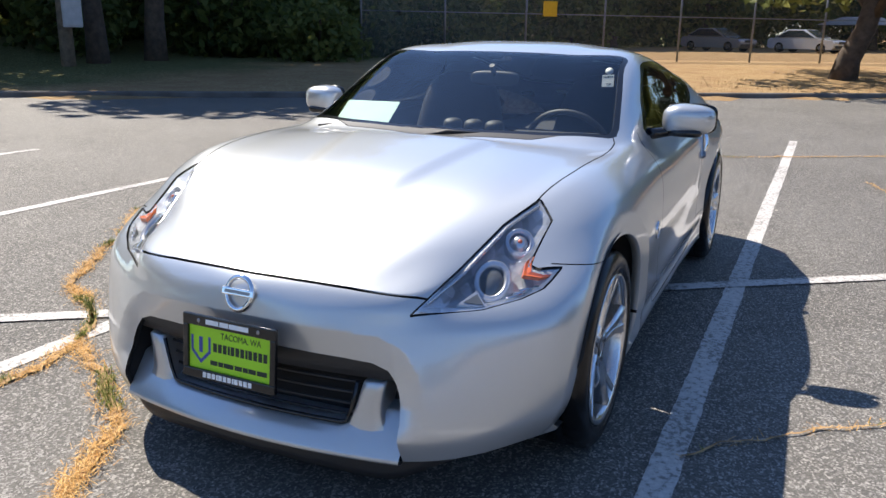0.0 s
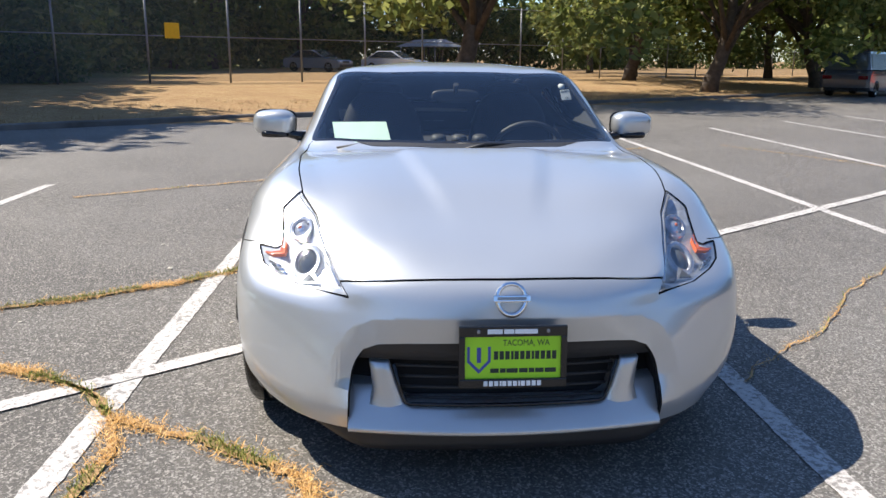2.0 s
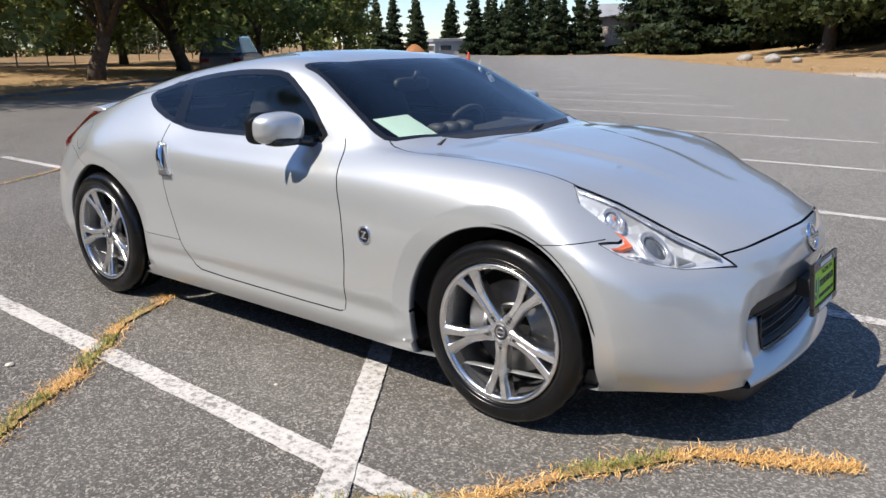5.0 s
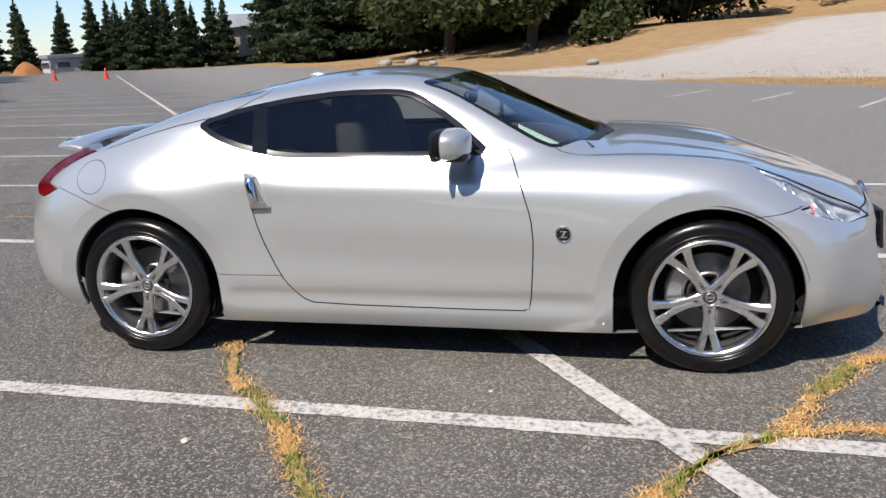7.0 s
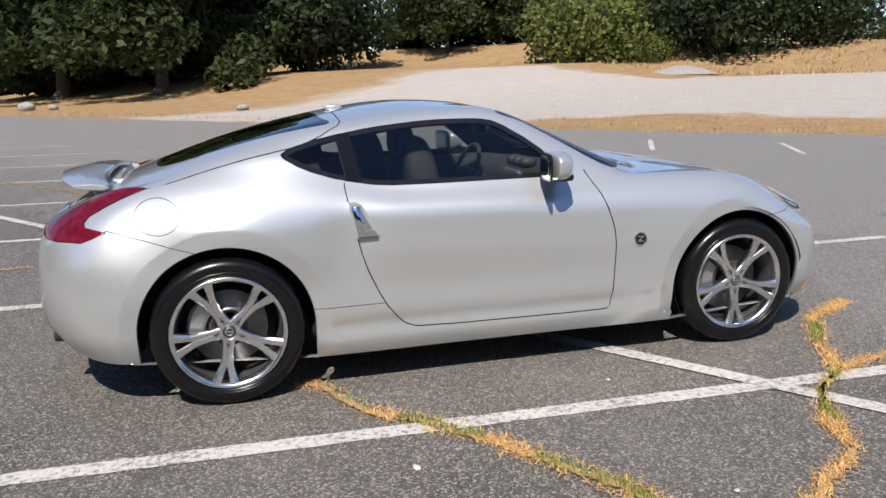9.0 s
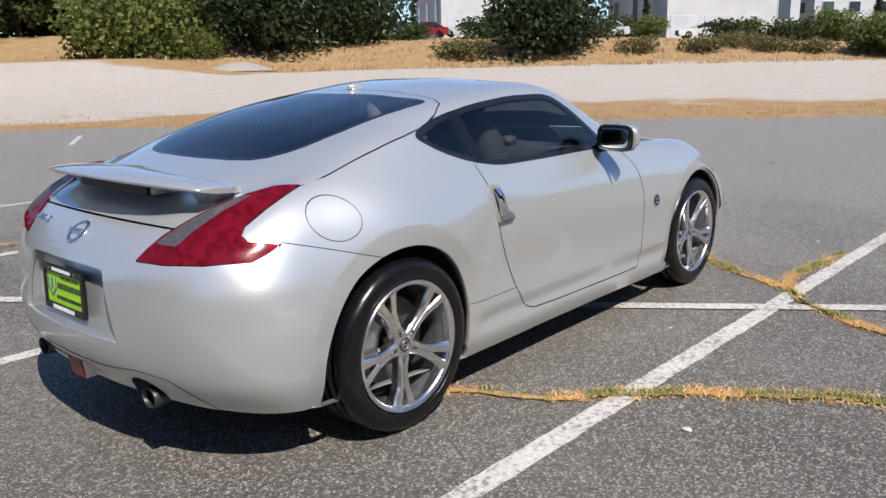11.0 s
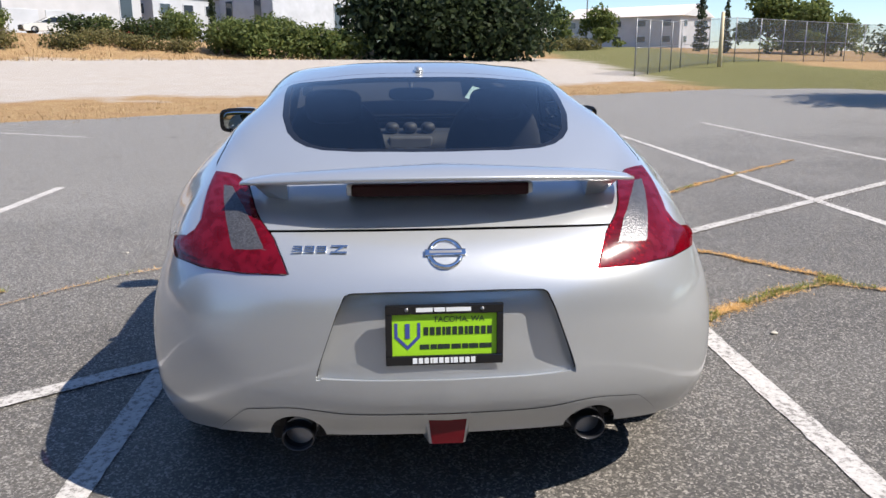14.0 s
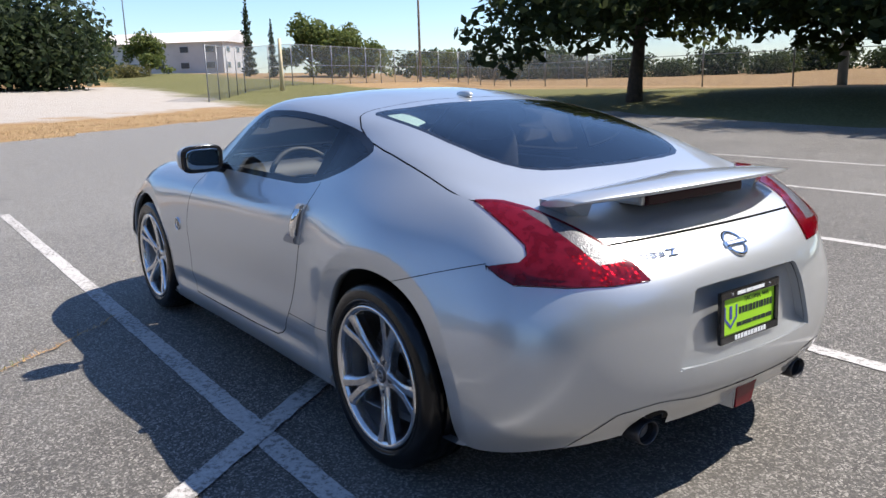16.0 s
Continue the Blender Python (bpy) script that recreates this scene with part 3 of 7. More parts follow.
class Skin:
    """A triangle mesh with vertex normals that can be cut along the zero line of a function."""

    def __init__(self, V, T, surf):
        self.V, self.T, self.S = V, T, surf
        n = np.cross(V[T[:, 1]] - V[T[:, 0]], V[T[:, 2]] - V[T[:, 0]])
        N = np.zeros_like(V)
        for k in range(3):
            np.add.at(N, T[:, k], n)
        # weld normals of the seam where the two skins meet
        key = np.round(V, 3)
        _, inv = np.unique(key, axis=0, return_inverse=True)
        inv = inv.ravel()
        acc = np.zeros((inv.max() + 1, 3))
        np.add.at(acc, inv, N)
        N = acc[inv]
        mid = np.abs(V[:, 1]) < 1e-4
        N[mid, 1] = 0
        self.N = N / np.maximum(np.linalg.norm(N, axis=1), 1e-9)[:, None]

    def cut(self, fun, level=0.0):
        f = fun(self.V) - level
        f = np.where(np.abs(f) < 1e-5, 1e-5, f)
        pos = f > 0
        t = self.T
        k = pos[t].sum(1)
        todo = (k > 0) & (k < 3)
        keep, out, new_v, new_n, new_s, made = t[~todo], [], [], [], [], {}
        base = len(self.V)

        def cross(a, b):
            key = (a, b) if a < b else (b, a)
            if key not in made:
                a, b = key
                s = f[a] / (f[a] - f[b])
                made[key] = base + len(new_v)
                new_v.append(self.V[a] * (1 - s) + self.V[b] * s)
                n = self.N[a] * (1 - s) + self.N[b] * s
                new_n.append(n / max(np.linalg.norm(n), 1e-9))
                new_s.append(self.S[a])
            return made[key]
        for tri in t[todo]:
            tri = [int(q) for q in tri]
            p = [bool(pos[q]) for q in tri]
            odd = p.index(True) if sum(p) == 1 else p.index(False)
            a, b, c = tri[odd], tri[(odd + 1) % 3], tri[(odd + 2) % 3]
            ab, ac = cross(a, b), cross(a, c)
            out += [(a, ab, ac), (ab, b, c), (ab, c, ac)]
        if new_v:
            self.V = np.concatenate([self.V, new_v])
            self.N = np.concatenate([self.N, new_n])
            self.S = np.concatenate([self.S, new_s])
            self.T = np.concatenate([keep, np.array(out)])


def poly_distance(P, poly):
    """Signed distance (inside negative) of 2D points to a closed polygon."""
    poly = np.asarray(poly, float)
    d = np.full(len(P), 1e9)
    inside = np.zeros(len(P), bool)
    for a, b in zip(poly, np.roll(poly, -1, 0)):
        ab, ap = b - a, P - a
        s = np.clip((ap @ ab) / (ab @ ab), 0, 1)
        d = np.minimum(d, np.linalg.norm(ap - s[:, None] * ab, axis=1))
        hit = (a[1] > P[:, 1]) != (b[1] > P[:, 1])
        with np.errstate(divide="ignore", invalid="ignore"):
            xc = a[0] + (P[:, 1] - a[1]) / (b[1] - a[1]) * (b[0] - a[0])
        inside ^= hit & (P[:, 0] < xc)
    return np.where(inside, -d, d)


def rounded(points, rounds=2):
    """Corner-cut polygon, softer with each round."""
    p = np.asarray(points, float)
    for _ in range(rounds):
        q = np.roll(p, -1, 0)
        p = np.stack([p * 0.8 + q * 0.2, p * 0.2 + q * 0.8], 1).reshape(-1, 2)
    return p


# outlines on the skin, each in the plane in which it shows best
DOOR = rounded([(.455, .905), (.50, .80), (.545, .66), (.555, .55), (.54, .27), (.50, .255), (-.42, .262), (-.50, .29), (-.585, .40), (-.665, .58), (-.715, .80), (-.73, .93), (-.70, 1.20), (.30, 1.20)], 1)
SIDE_GLASS = rounded([(.385, .905), (.10, .905), (-.30, .903), (-.56, .905), (-.75, .940), (-.90, .990), (-1.00, 1.050), (-.96, 1.078), (-.80, 1.122), (-.56, 1.162), (-.30, 1.186), (-.06, 1.186), (.03, 1.168), (.20, 1.065)], 1)
PILLAR_B = [(-.625, .85), (-.70, .85), (-.755, 1.2), (-.685, 1.2)]
WINDSHIELD = rounded([(0.103, 0), (0.095, 0.3), (0.07, 0.5), (0.045, 0.568), (0.07, 0.592), (0.17, 0.595), (0.36, 0.638), (0.6, 0.688), (0.665, 0.655), (0.745, 0.46), (0.8, 0.17), (0.806, 0), (0.8, -0.17), (0.745, -0.46), (0.665, -0.655), (0.6, -0.688), (0.36, -0.638), (0.17, -0.595), (0.07, -0.592), (0.045, -0.568), (0.07, -0.5), (0.095, -0.3)], 1)
REAR_GLASS = [(-.775, 0), (-.77, .35), (-.745, .48), (-.745, .512), (-.77, .532), (-.92, .530), (-1.207, .509), (-1.372, .478), (-1.45, .447), (-1.51, .405), (-1.548, .350), (-1.572, .246), (-1.584, .067), (-1.584, -.067), (-1.572, -.246), (-1.548, -.350), (-1.51, -.405), (-1.45, -.447), (-1.372, -.478), (-1.207, -.509), (-.92, -.530), (-.77, -.532), (-.745, -.512), (-.745, -.48), (-.77, -.35)]
HOOD_LINE = ((0, .10, .20, .30, .387, .449, .477, .55), (.659, .6578, .655, .650, .643, .638, .635, .618))
_HOOD = [(2.2, .51), (1.975, .51), (1.90, .538), (1.79, .578), (1.66, .618), (1.516, .641), (1.48, .645), (1.20, .680), (.90, .700), (.66, .688), (.60, .66), (.80, .4), (.87, 0)]
HOOD = _HOOD + [(x, -y) for x, y in _HOOD[-2::-1]]
HEADLIGHT = [(1.468, .650, .830), (1.637, .590, .776), (1.830, .538, .686), (1.958, .497, .626), (1.994, .471, .596), (1.920, .557, .600), (1.860, .627, .603), (1.772, .710, .622), (1.715, .752, .640), (1.682, .766, .660), (1.640, .776, .680), (1.667, .748, .681), (1.696, .720, .680), (1.700, .698, .687), (1.672, .698, .710), (1.609, .702, .750), (1.541, .707, .784)]
TAIL_LAMP = [(-1.585, .678, .937), (-1.643, .606, .934), (-1.713, .561, .915), (-1.813, .532, .884), (-1.897, .500, .845), (-1.950, .458, .806), (-1.998, .433, .763), (-2.028, .414, .726), (-1.998, .536, .725), (-1.940, .655, .728), (-1.842, .751, .731), (-1.802, .764, .748), (-1.757, .772, .773), (-1.833, .719, .790), (-1.838, .694, .808), (-1.818, .680, .832), (-1.742, .683, .875), (-1.656, .682, .912)]
_HATCH = [(-2.2, .515), (-1.925, .500), (-1.80, .560), (-1.70, .615), (-1.62, .665), (-1.555, .691), (-1.46, .692), (-1.354, .688), (-1.2, .684), (-1.05, .673), (-.92, .652), (-.80, .615), (-.72, .57), (-.70, .53), (-.70, 0)]
HATCH = _HATCH + [(x, -y) for x, y in _HATCH[-2::-1]]
TAIL_CLEAR = [(-1.744, .621, .899), (-1.756, .596, .898), (-1.851, .550, .865), (-1.915, .512, .827), (-1.978, .476, .775), (-1.970, .517, .772), (-1.956, .561, .772), (-1.906, .579, .815), (-1.841, .599, .857)]
_GRILLE = [(0, .500), (.17, .496), (.30, .493), (.385, .487), (.430, .470), (.452, .440), (.464, .410), (.475, .345), (.479, .240), (.481, .200), (.481, .120), (0, .120)]
GRILLE = _GRILLE + [(-y, z) for y, z in _GRILLE[-2:0:-1]]
PLATE_NICHE = rounded([(-.25, .688), (.25, .688), (.275, .675), (.350, .468), (.345, .455), (-.345, .455), (-.350, .468), (-.275, .675)], 1)
FUEL = [(-1.543 + .098 * math.cos(a), .831 + .073 * math.sin(a)) for a in np.linspace(0, 2 * math.pi, 40, endpoint=False)]


def f_arch(V):
    out = np.full(len(V), 9.0)
    for xc in (HUB_X - 0.012, -HUB_X):
        dx, dz = V[:, 0] - xc, V[:, 2] - HUB_Z
        out = np.minimum(out, np.hypot(dx, np.maximum(dz, 0)) - ARCH_R)
    return out


def f_pipe(V):
    return np.hypot(np.abs(V[:, 1]) - .41, V[:, 2] - .262) - .078


def f_valance(V):
    """Edge of the lower rear valance, arched over the two exhausts."""
    a = np.abs(V[:, 1])
    top = .352 + .016 * np.exp(-((a - .41) / .10) ** 2) - 1.3 * np.clip(a - .54, 0, 1) ** 1.3 * 1.5
    return V[:, 2] - top


def f_side(poly):
    def fn(V):
        return poly_distance(V[:, [0, 2]], poly)
    return fn


def f_oblique(poly, toward):
    """Outline on a rounded corner, seen along one slanted direction."""
    d = Vector(toward).normalized()
    u = Vector((0, 0, 1)).cross(d).normalized()
    w = d.cross(u)
    M = np.array([u, w]).T
    flat = np.asarray(poly, float) @ M

    def fn(V):
        return poly_distance(V @ M, flat)
    return fn


def f_top(poly):
    def fn(V):
        return poly_distance(V[:, [0, 1]], poly)
    return fn


def f_end(poly):
    def fn(V):
        return poly_distance(V[:, [1, 2]], poly)
    return fn


def skin_mesh(name, V, N, T, material, flip=False, both=False):
    """A mesh from some triangles of the skin, shaded by the skin's own normals; both: with its mirror image."""
    used, inv = np.unique(T, return_inverse=True)
    v, n, t = V[used], N[used], inv.reshape(-1, 3)
    if flip:
        v, n, t = v * [1, -1, 1], n * [1, -1, 1], t[:, ::-1]
    if both:
        k = len(v)
        v, n, t = np.concatenate([v, v * [1, -1, 1]]), np.concatenate([n, n * [1, -1, 1]]), np.concatenate([t, t[:, ::-1] + k])
    me = bpy.data.meshes.new(name)
    me.from_pydata(v.tolist(), [], t.tolist())
    me.polygons.foreach_set("use_smooth", [True] * len(me.polygons))
    me.update()
    me.normals_split_custom_set_from_vertices(n.tolist())
    if material:
        me.materials.append(material)
    return me


ARCH_BAND, ARCH_TUCK, MOUTH = .070, .016, .066
CAR = tagged(new("sports_car"), "silver two-door sports coupe parked on worn asphalt", "car")


def build_body():
    sk = Skin(*car_shell())
    G, THIN = 0.0026, 0.0014
    fns = {"door": f_side(DOOR), "glass": f_side(SIDE_GLASS), "pillar": f_side(PILLAR_B), "screen": f_top(WINDSHIELD),
           "rear_glass": f_top(REAR_GLASS), "hood": f_top(HOOD), "lamp": f_oblique(HEADLIGHT, (.75, .45, .48)), "tail": f_oblique(TAIL_LAMP, (-.72, .55, .43)),
           "hatch": f_top(HATCH), "grille": f_end(GRILLE), "niche": f_end(PLATE_NICHE), "fuel": f_side(FUEL), "pipe": f_pipe, "valance": f_valance, "tail_clear": f_oblique(TAIL_CLEAR, (-.72, .55, .43))}
    # lines of the bumpers' edges against fender and quarter panel
    fns["nose"] = lambda V: V[:, 2] - (.655 + (V[:, 0] - 1.32) * .10)
    fns["stern"] = lambda V: V[:, 2] - (.780 - .27 * (V[:, 0] + 1.746))
    fns["sill_seam"] = lambda V: V[:, 2] - .392
    fns["hood_edge"] = lambda V: np.interp(np.abs(V[:, 1]), HOOD_LINE[0], HOOD_LINE[1]) - V[:, 2]
    fns["hatch_edge"] = lambda V: .8245 - .012 * V[:, 1] ** 2 - V[:, 2]
    ok = {"door": lambda V: (np.abs(V[:, 1]) > .5), "glass": lambda V: (V[:, 1] > .5) & (V[:, 2] > .86),
          "screen": lambda V: V[:, 2] > .85, "rear_glass": lambda V: V[:, 2] > .88,
          "hood": lambda V: (V[:, 2] > .58), "lamp": lambda V: (V[:, 0] > 1.4) & (V[:, 2] > .5) & (V[:, 1] > .3), "tail": lambda V: (V[:, 0] < -1.4) & (V[:, 1] > .3),
          "hatch": lambda V: V[:, 2] > .80, "grille": lambda V: V[:, 0] > 1.8, "niche": lambda V: V[:, 0] < -1.9,
          "pillar": lambda V: (V[:, 1] > .5) & (V[:, 2] > .86), "fuel": lambda V: (V[:, 0] < -1.3) & (V[:, 1] > .6),
          "nose": lambda V: V[:, 0] > HUB_X, "sill_seam": lambda V: (V[:, 0] < -.5) & (V[:, 0] > -1.0), "hood_edge": lambda V: (V[:, 0] > 1.85) & (V[:, 1] < .52), "hatch_edge": lambda V: (V[:, 0] < -1.75) & (V[:, 1] < .54), "pipe": lambda V: V[:, 0] < -1.7, "valance": lambda V: V[:, 0] < -1.7, "tail_clear": lambda V: (V[:, 0] < -1.4) & (V[:, 1] > .3), "stern": lambda V: (V[:, 0] < -HUB_X)}
    fn = {k: (lambda V, k=k: np.where(ok[k](V), fns[k](V), 0.5)) for k in fns}
    sk.cut(f_arch)
    for k in ("glass", "screen", "rear_glass", "lamp", "tail", "grille", "niche", "pipe", "valance", "tail_clear"):
        sk.cut(fn[k], 0.0)
    for k in ("hood_edge", "hatch_edge"):
        sk.cut(fn[k], G)
        sk.cut(fn[k], -G)
    sk.cut(f_arch, ARCH_BAND)
    sk.cut(f_arch, ARCH_BAND * .5)
    sk.cut(fn["grille"], MOUTH)
    sk.cut(fn["grille"], MOUTH * .5)
    for k in ("glass", "screen", "rear_glass"):
        sk.cut(fn[k], -0.022)
    for k in ("door", "hood", "hatch", "nose", "stern", "fuel", "pillar", "lamp", "tail", "sill_seam"):
        g = THIN if k in ("nose", "stern", "sill_seam", "fuel", "tail") else G
        sk.cut(fn[k], g)
        sk.cut(fn[k], -g)
    C = sk.V[sk.T].mean(1)
    val = {k: fn[k](C) for k in fn}
    lab = np.full(len(C), "shell", dtype=object)
    top_skin = sk.S[sk.T[:, 0]] == 1
    nose = (C[:, 0] > HUB_X) & (val["nose"] < 0) | (C[:, 0] > 1.72)
    stern = (C[:, 0] < -HUB_X) & (val["stern"] < 0) | (C[:, 0] < -1.80)
    lab[:] = "side"
    lab[(C[:, 0] > 0.46) & (C[:, 2] > 0)] = "fender"
    lab[C[:, 0] < -.4] = "quarter"
    lab[(C[:, 2] < .255) & (np.abs(C[:, 0]) < .95)] = "sill"
    lab[(C[:, 2] > 1.0)] = "roof"
    lab[(lab == "side") & (C[:, 2] < .5)] = "sill"
    lab[nose] = "nose"
    lab[stern] = "stern"
    lab[(val["door"] < 0)] = "door"
    lab[(val["door"] < 0) & (val["glass"] > 0) & (C[:, 2] > .915)] = "roof"
    lab[(val["hood"] < 0) & (top_skin | (C[:, 0] > 1.6)) & (fns["hood_edge"](C) < 0)] = "hood"
    lab[(C[:, 0] > 1.85) & (C[:, 1] < .52) & (np.abs(val["hood_edge"]) < G)] = "gap"
    lab[(val["hood"] > 0) & (val["screen"] > 0) & top_skin & (C[:, 0] > .56) & (C[:, 0] < .95) & (C[:, 1] < .645)] = "cowl"
    lab[(val["hatch"] < 0) & (top_skin | (C[:, 0] < -1.6)) & (fns["hatch_edge"](C) < 0)] = "hatch"
    lab[(C[:, 0] < -1.75) & (C[:, 1] < .54) & (np.abs(val["hatch_edge"]) < G)] = "gap"
    for k in ("door", "hood", "hatch", "fuel"):
        lab[(np.abs(val[k]) < (THIN if k == "fuel" else G)) & (top_skin | (k in ("door", "fuel"))) & ((np.abs(C[:, 0]) < 1.6) | (k in ("door", "fuel"))) & ~((k == "door") & (C[:, 2] > .93))] = "gap"
    lab[(np.abs(val["nose"]) < THIN) & (C[:, 0] > HUB_X) & (C[:, 0] < 1.66) & (val["lamp"] > 0)] = "gap"
    lab[(np.abs(val["sill_seam"]) < THIN) & (C[:, 0] < -.5) & (C[:, 0] > -1.0) & (val["door"] > 0)] = "gap"
    lab[(np.abs(val["stern"]) < THIN) & (C[:, 0] < -HUB_X) & (C[:, 0] > -1.755) & (val["tail"] > 0)] = "gap"
    lab[(val["fuel"] < -THIN)] = "fuel"
    lab[val["screen"] < 0] = "trim_screen"
    lab[val["screen"] < -.022] = "screen"
    lab[val["rear_glass"] < 0] = "trim_rear"
    lab[val["rear_glass"] < -.022] = "rear_glass"
    lab[val["glass"] < 0] = "trim_side"
    lab[(val["glass"] < -.022) & (C[:, 0] > -.66)] = "door_glass"
    lab[(val["glass"] < -.022) & (C[:, 0] <= -.66)] = "quarter_glass"
    lab[(val["glass"] < 0) & (np.abs(val["pillar"]) > 0) & (val["pillar"] < -G)] = "pillar"
    lab[np.abs(val["lamp"]) < G] = "gap"
    lab[val["lamp"] < -G] = "lamp"
    lab[np.abs(val["tail"]) < THIN] = "gap"
    lab[val["tail"] < -THIN] = "tail"
    lab[(lab == "tail") & (val["tail"] < -.010) & (val["tail_clear"] < 0)] = "tail_clear"
    lab[(lab == "stern") & (val["valance"] < 0)] = "valance"
    lab[(lab == "valance") & (val["pipe"] < 0)] = "none"
    lab[val["grille"] < 0] = "grille"
    lab[val["niche"] < 0] = "niche"
    lab[f_arch(C) < 0] = "none"
    get = lambda k: sk.T[lab == k]

    def tuck(V):
        """How far the sides draw in round the wheel arches and above the sills."""
        fa = f_arch(V)
        h = np.where(V[:, 2] > .21, ARCH_TUCK * np.clip(1 - fa / ARCH_BAND, 0, 1), 0)
        mid = np.clip((.92 - np.abs(V[:, 0] + .02)) / .18, 0, 1)
        h = h + .016 * mid * mid * (3 - 2 * mid) * np.exp(-((V[:, 2] - .295) / .045) ** 2)
        # hollow behind the door and the haunch over the rear wheel
        h = h + .016 * np.exp(-((V[:, 0] + .74) / .13) ** 2 - ((V[:, 2] - .66) / .15) ** 2)
        h = h - .010 * np.exp(-((V[:, 0] + 1.26) / .26) ** 2 - ((V[:, 2] - .76) / .09) ** 2)
        return h * np.clip((V[:, 1] - .55) / .15, 0, 1)

    def mouth(V):
        """How far the bumper slopes in towards the grille."""
        w = np.clip((V[:, 2] - .30) / .08, 0, 1)
        top = .034 * w * np.clip(1 - np.maximum(fns["grille"](V), 0) / MOUTH, 0, 1)
        return np.where(V[:, 0] > 1.8, top, 0)
    V, N = sk.V.copy(), sk.N.copy()
    for fun, axis in ((tuck, 1), (mouth, 0)):  # axis along which each draws in
        e = 5e-4
        g = np.stack([(fun(sk.V + e * np.eye(3)[k]) - fun(sk.V - e * np.eye(3)[k])) / (2 * e) for k in range(3)], 1)
        if axis == 0:
            g[np.abs(sk.V[:, 1]) > .44, 1] = 0
        flat_on = np.clip(sk.N[:, [axis]], 0, 1)
        N += (g - (g * sk.N).sum(1)[:, None] * sk.N) * flat_on
        V[:, axis] -= fun(sk.V)
    N /= np.linalg.norm(N, axis=1)[:, None]
    N0 = sk.N
    sk.V, sk.N = V, N

    def panel(k, name, mat, label="", sides=True):
        T = get(k)
        if not len(T):
            return []
        if sides:
            return [part(name, skin_mesh(name, V, N, T, mat, flip), None, CAR, label) for flip in (False, True)]
        return [part(name, skin_mesh(name, V, N, T, mat, both=True), None, CAR, label)]
    panel("hood", "hood", PAINT, "silver bonnet with two soft creases", False)
    panel("hatch", "hatch", PAINT, "", False)
    panel("roof", "roof", PAINT, "", False)
    panel("nose", "front_bumper", PAINT, "", False)
    panel("stern", "rear_bumper", PAINT, "", False)
    panel("fender", "fender", PAINT)
    panel("quarter", "quarter_panel", PAINT)
    panel("side", "side_panel", PAINT)
    panel("sill", "side_sill", PAINT)
    part("fuel_flap", skin_mesh("fuel_flap", V, N, get("fuel"), PAINT, True), None, CAR, "round silver fuel flap")
    left_only = sk.T[(lab == "fuel") | ((lab == "gap") & (np.abs(val["fuel"]) < THIN))]
    part("quarter_patch", skin_mesh("quarter_patch", V, N, left_only, PAINT), None, CAR)
    doors = panel("door", "door", PAINT)
    panel("trim_screen", "windshield_surround", TRIM, "black ceramic border", False)
    panel("trim_rear", "rear_glass_surround", TRIM, "", False)
    panel("pillar", "door_pillar", PILLAR, "gloss black door pillar")
    panel("trim_side", "window_surround", TRIM, "black side window trim")
    for k, name, mat, sides in (("screen", "windshield", SCREEN_GLASS, False), ("rear_glass", "rear_window", TINT_GLASS, False), ("door_glass", "side_window", TINT_GLASS, True), ("quarter_glass", "quarter_window", TINT_GLASS, True)):
        for ob in panel(k, name, mat, "dark tinted glass" if k != "screen" else "clear windshield glass", sides):
            ob.visible_shadow = False
    for ob in panel("lamp", "headlight", LENS, "clear boomerang-shaped headlight lens"):
        ob.visible_shadow = False
    panel("cowl", "cowl", PLASTIC, "black plastic cowl", False)
    V = V + N0 * np.where(np.isin(np.arange(len(V)), np.unique(sk.T[np.isin(lab, ["tail", "tail_clear"])])), .004 + .55 * np.clip(-fn["tail"](V), 0, .036), 0)[:, None]
    panel("tail_clear", "reversing_lamp", CLEAR_TAIL, "pale clear section of the tail lamp")
    panel("tail", "tail_lamp", RED_LENS, "red boomerang-shaped tail lamp")
    V = sk.V
    deep = np.isin(lab, ["tail", "tail_clear"])
    floor = V - N * np.clip(.004 - fn["tail"](V) * 1.0, .004, .035)[:, None]
    for flip in (False, True):
        part("tail_lamp_housing", skin_mesh("tail_lamp_housing", floor, N, sk.T[deep], TAIL_FLOOR, flip), None, CAR, "faceted reflector behind the tail lens")
    # bead that closes the seam between bonnet and bumper skins
    e = NOSE_EDGE[len(NOSE_EDGE) // 2:]
    e = e[(e[:, 1] < .49) & (e[:, 0] > 1.9)]
    pts = [Vector((p[0] - .003, p[1], p[2] - .0035)) for p in e]
    bm = bmesh.new()
    tube(bm, pts + [Vector((p.x, -p.y, p.z)) for p in pts[::-1] if p.y > 1e-3], [.0035] * (len(pts) + sum(p.y > 1e-3 for p in pts)), 6)
    part("seam_filler", bm, PAINT, CAR)
    # lower rear valance stands slightly proud
    part("rear_valance", skin_mesh("rear_valance", V + N * 0.0022, N, get("valance"), PAINT, both=True), None, CAR, "silver lower valance arched over the exhausts")

    def sunk(k, name, mat, depth, wall, label=""):
        """A recess: the cut-out pushed in, with walls round it."""
        T = get(k)
        D = V.copy()
        D[:, 0] += depth(V)
        part(name, skin_mesh(name, D, N, T, mat, both=True), None, CAR, label)
        e = np.concatenate([T[:, [0, 1]], T[:, [1, 2]], T[:, [2, 0]]])
        count = {}
        for p, q in e.tolist():
            count[(min(p, q), max(p, q))] = count.get((min(p, q), max(p, q)), 0) + 1
        vs, fs = [], []
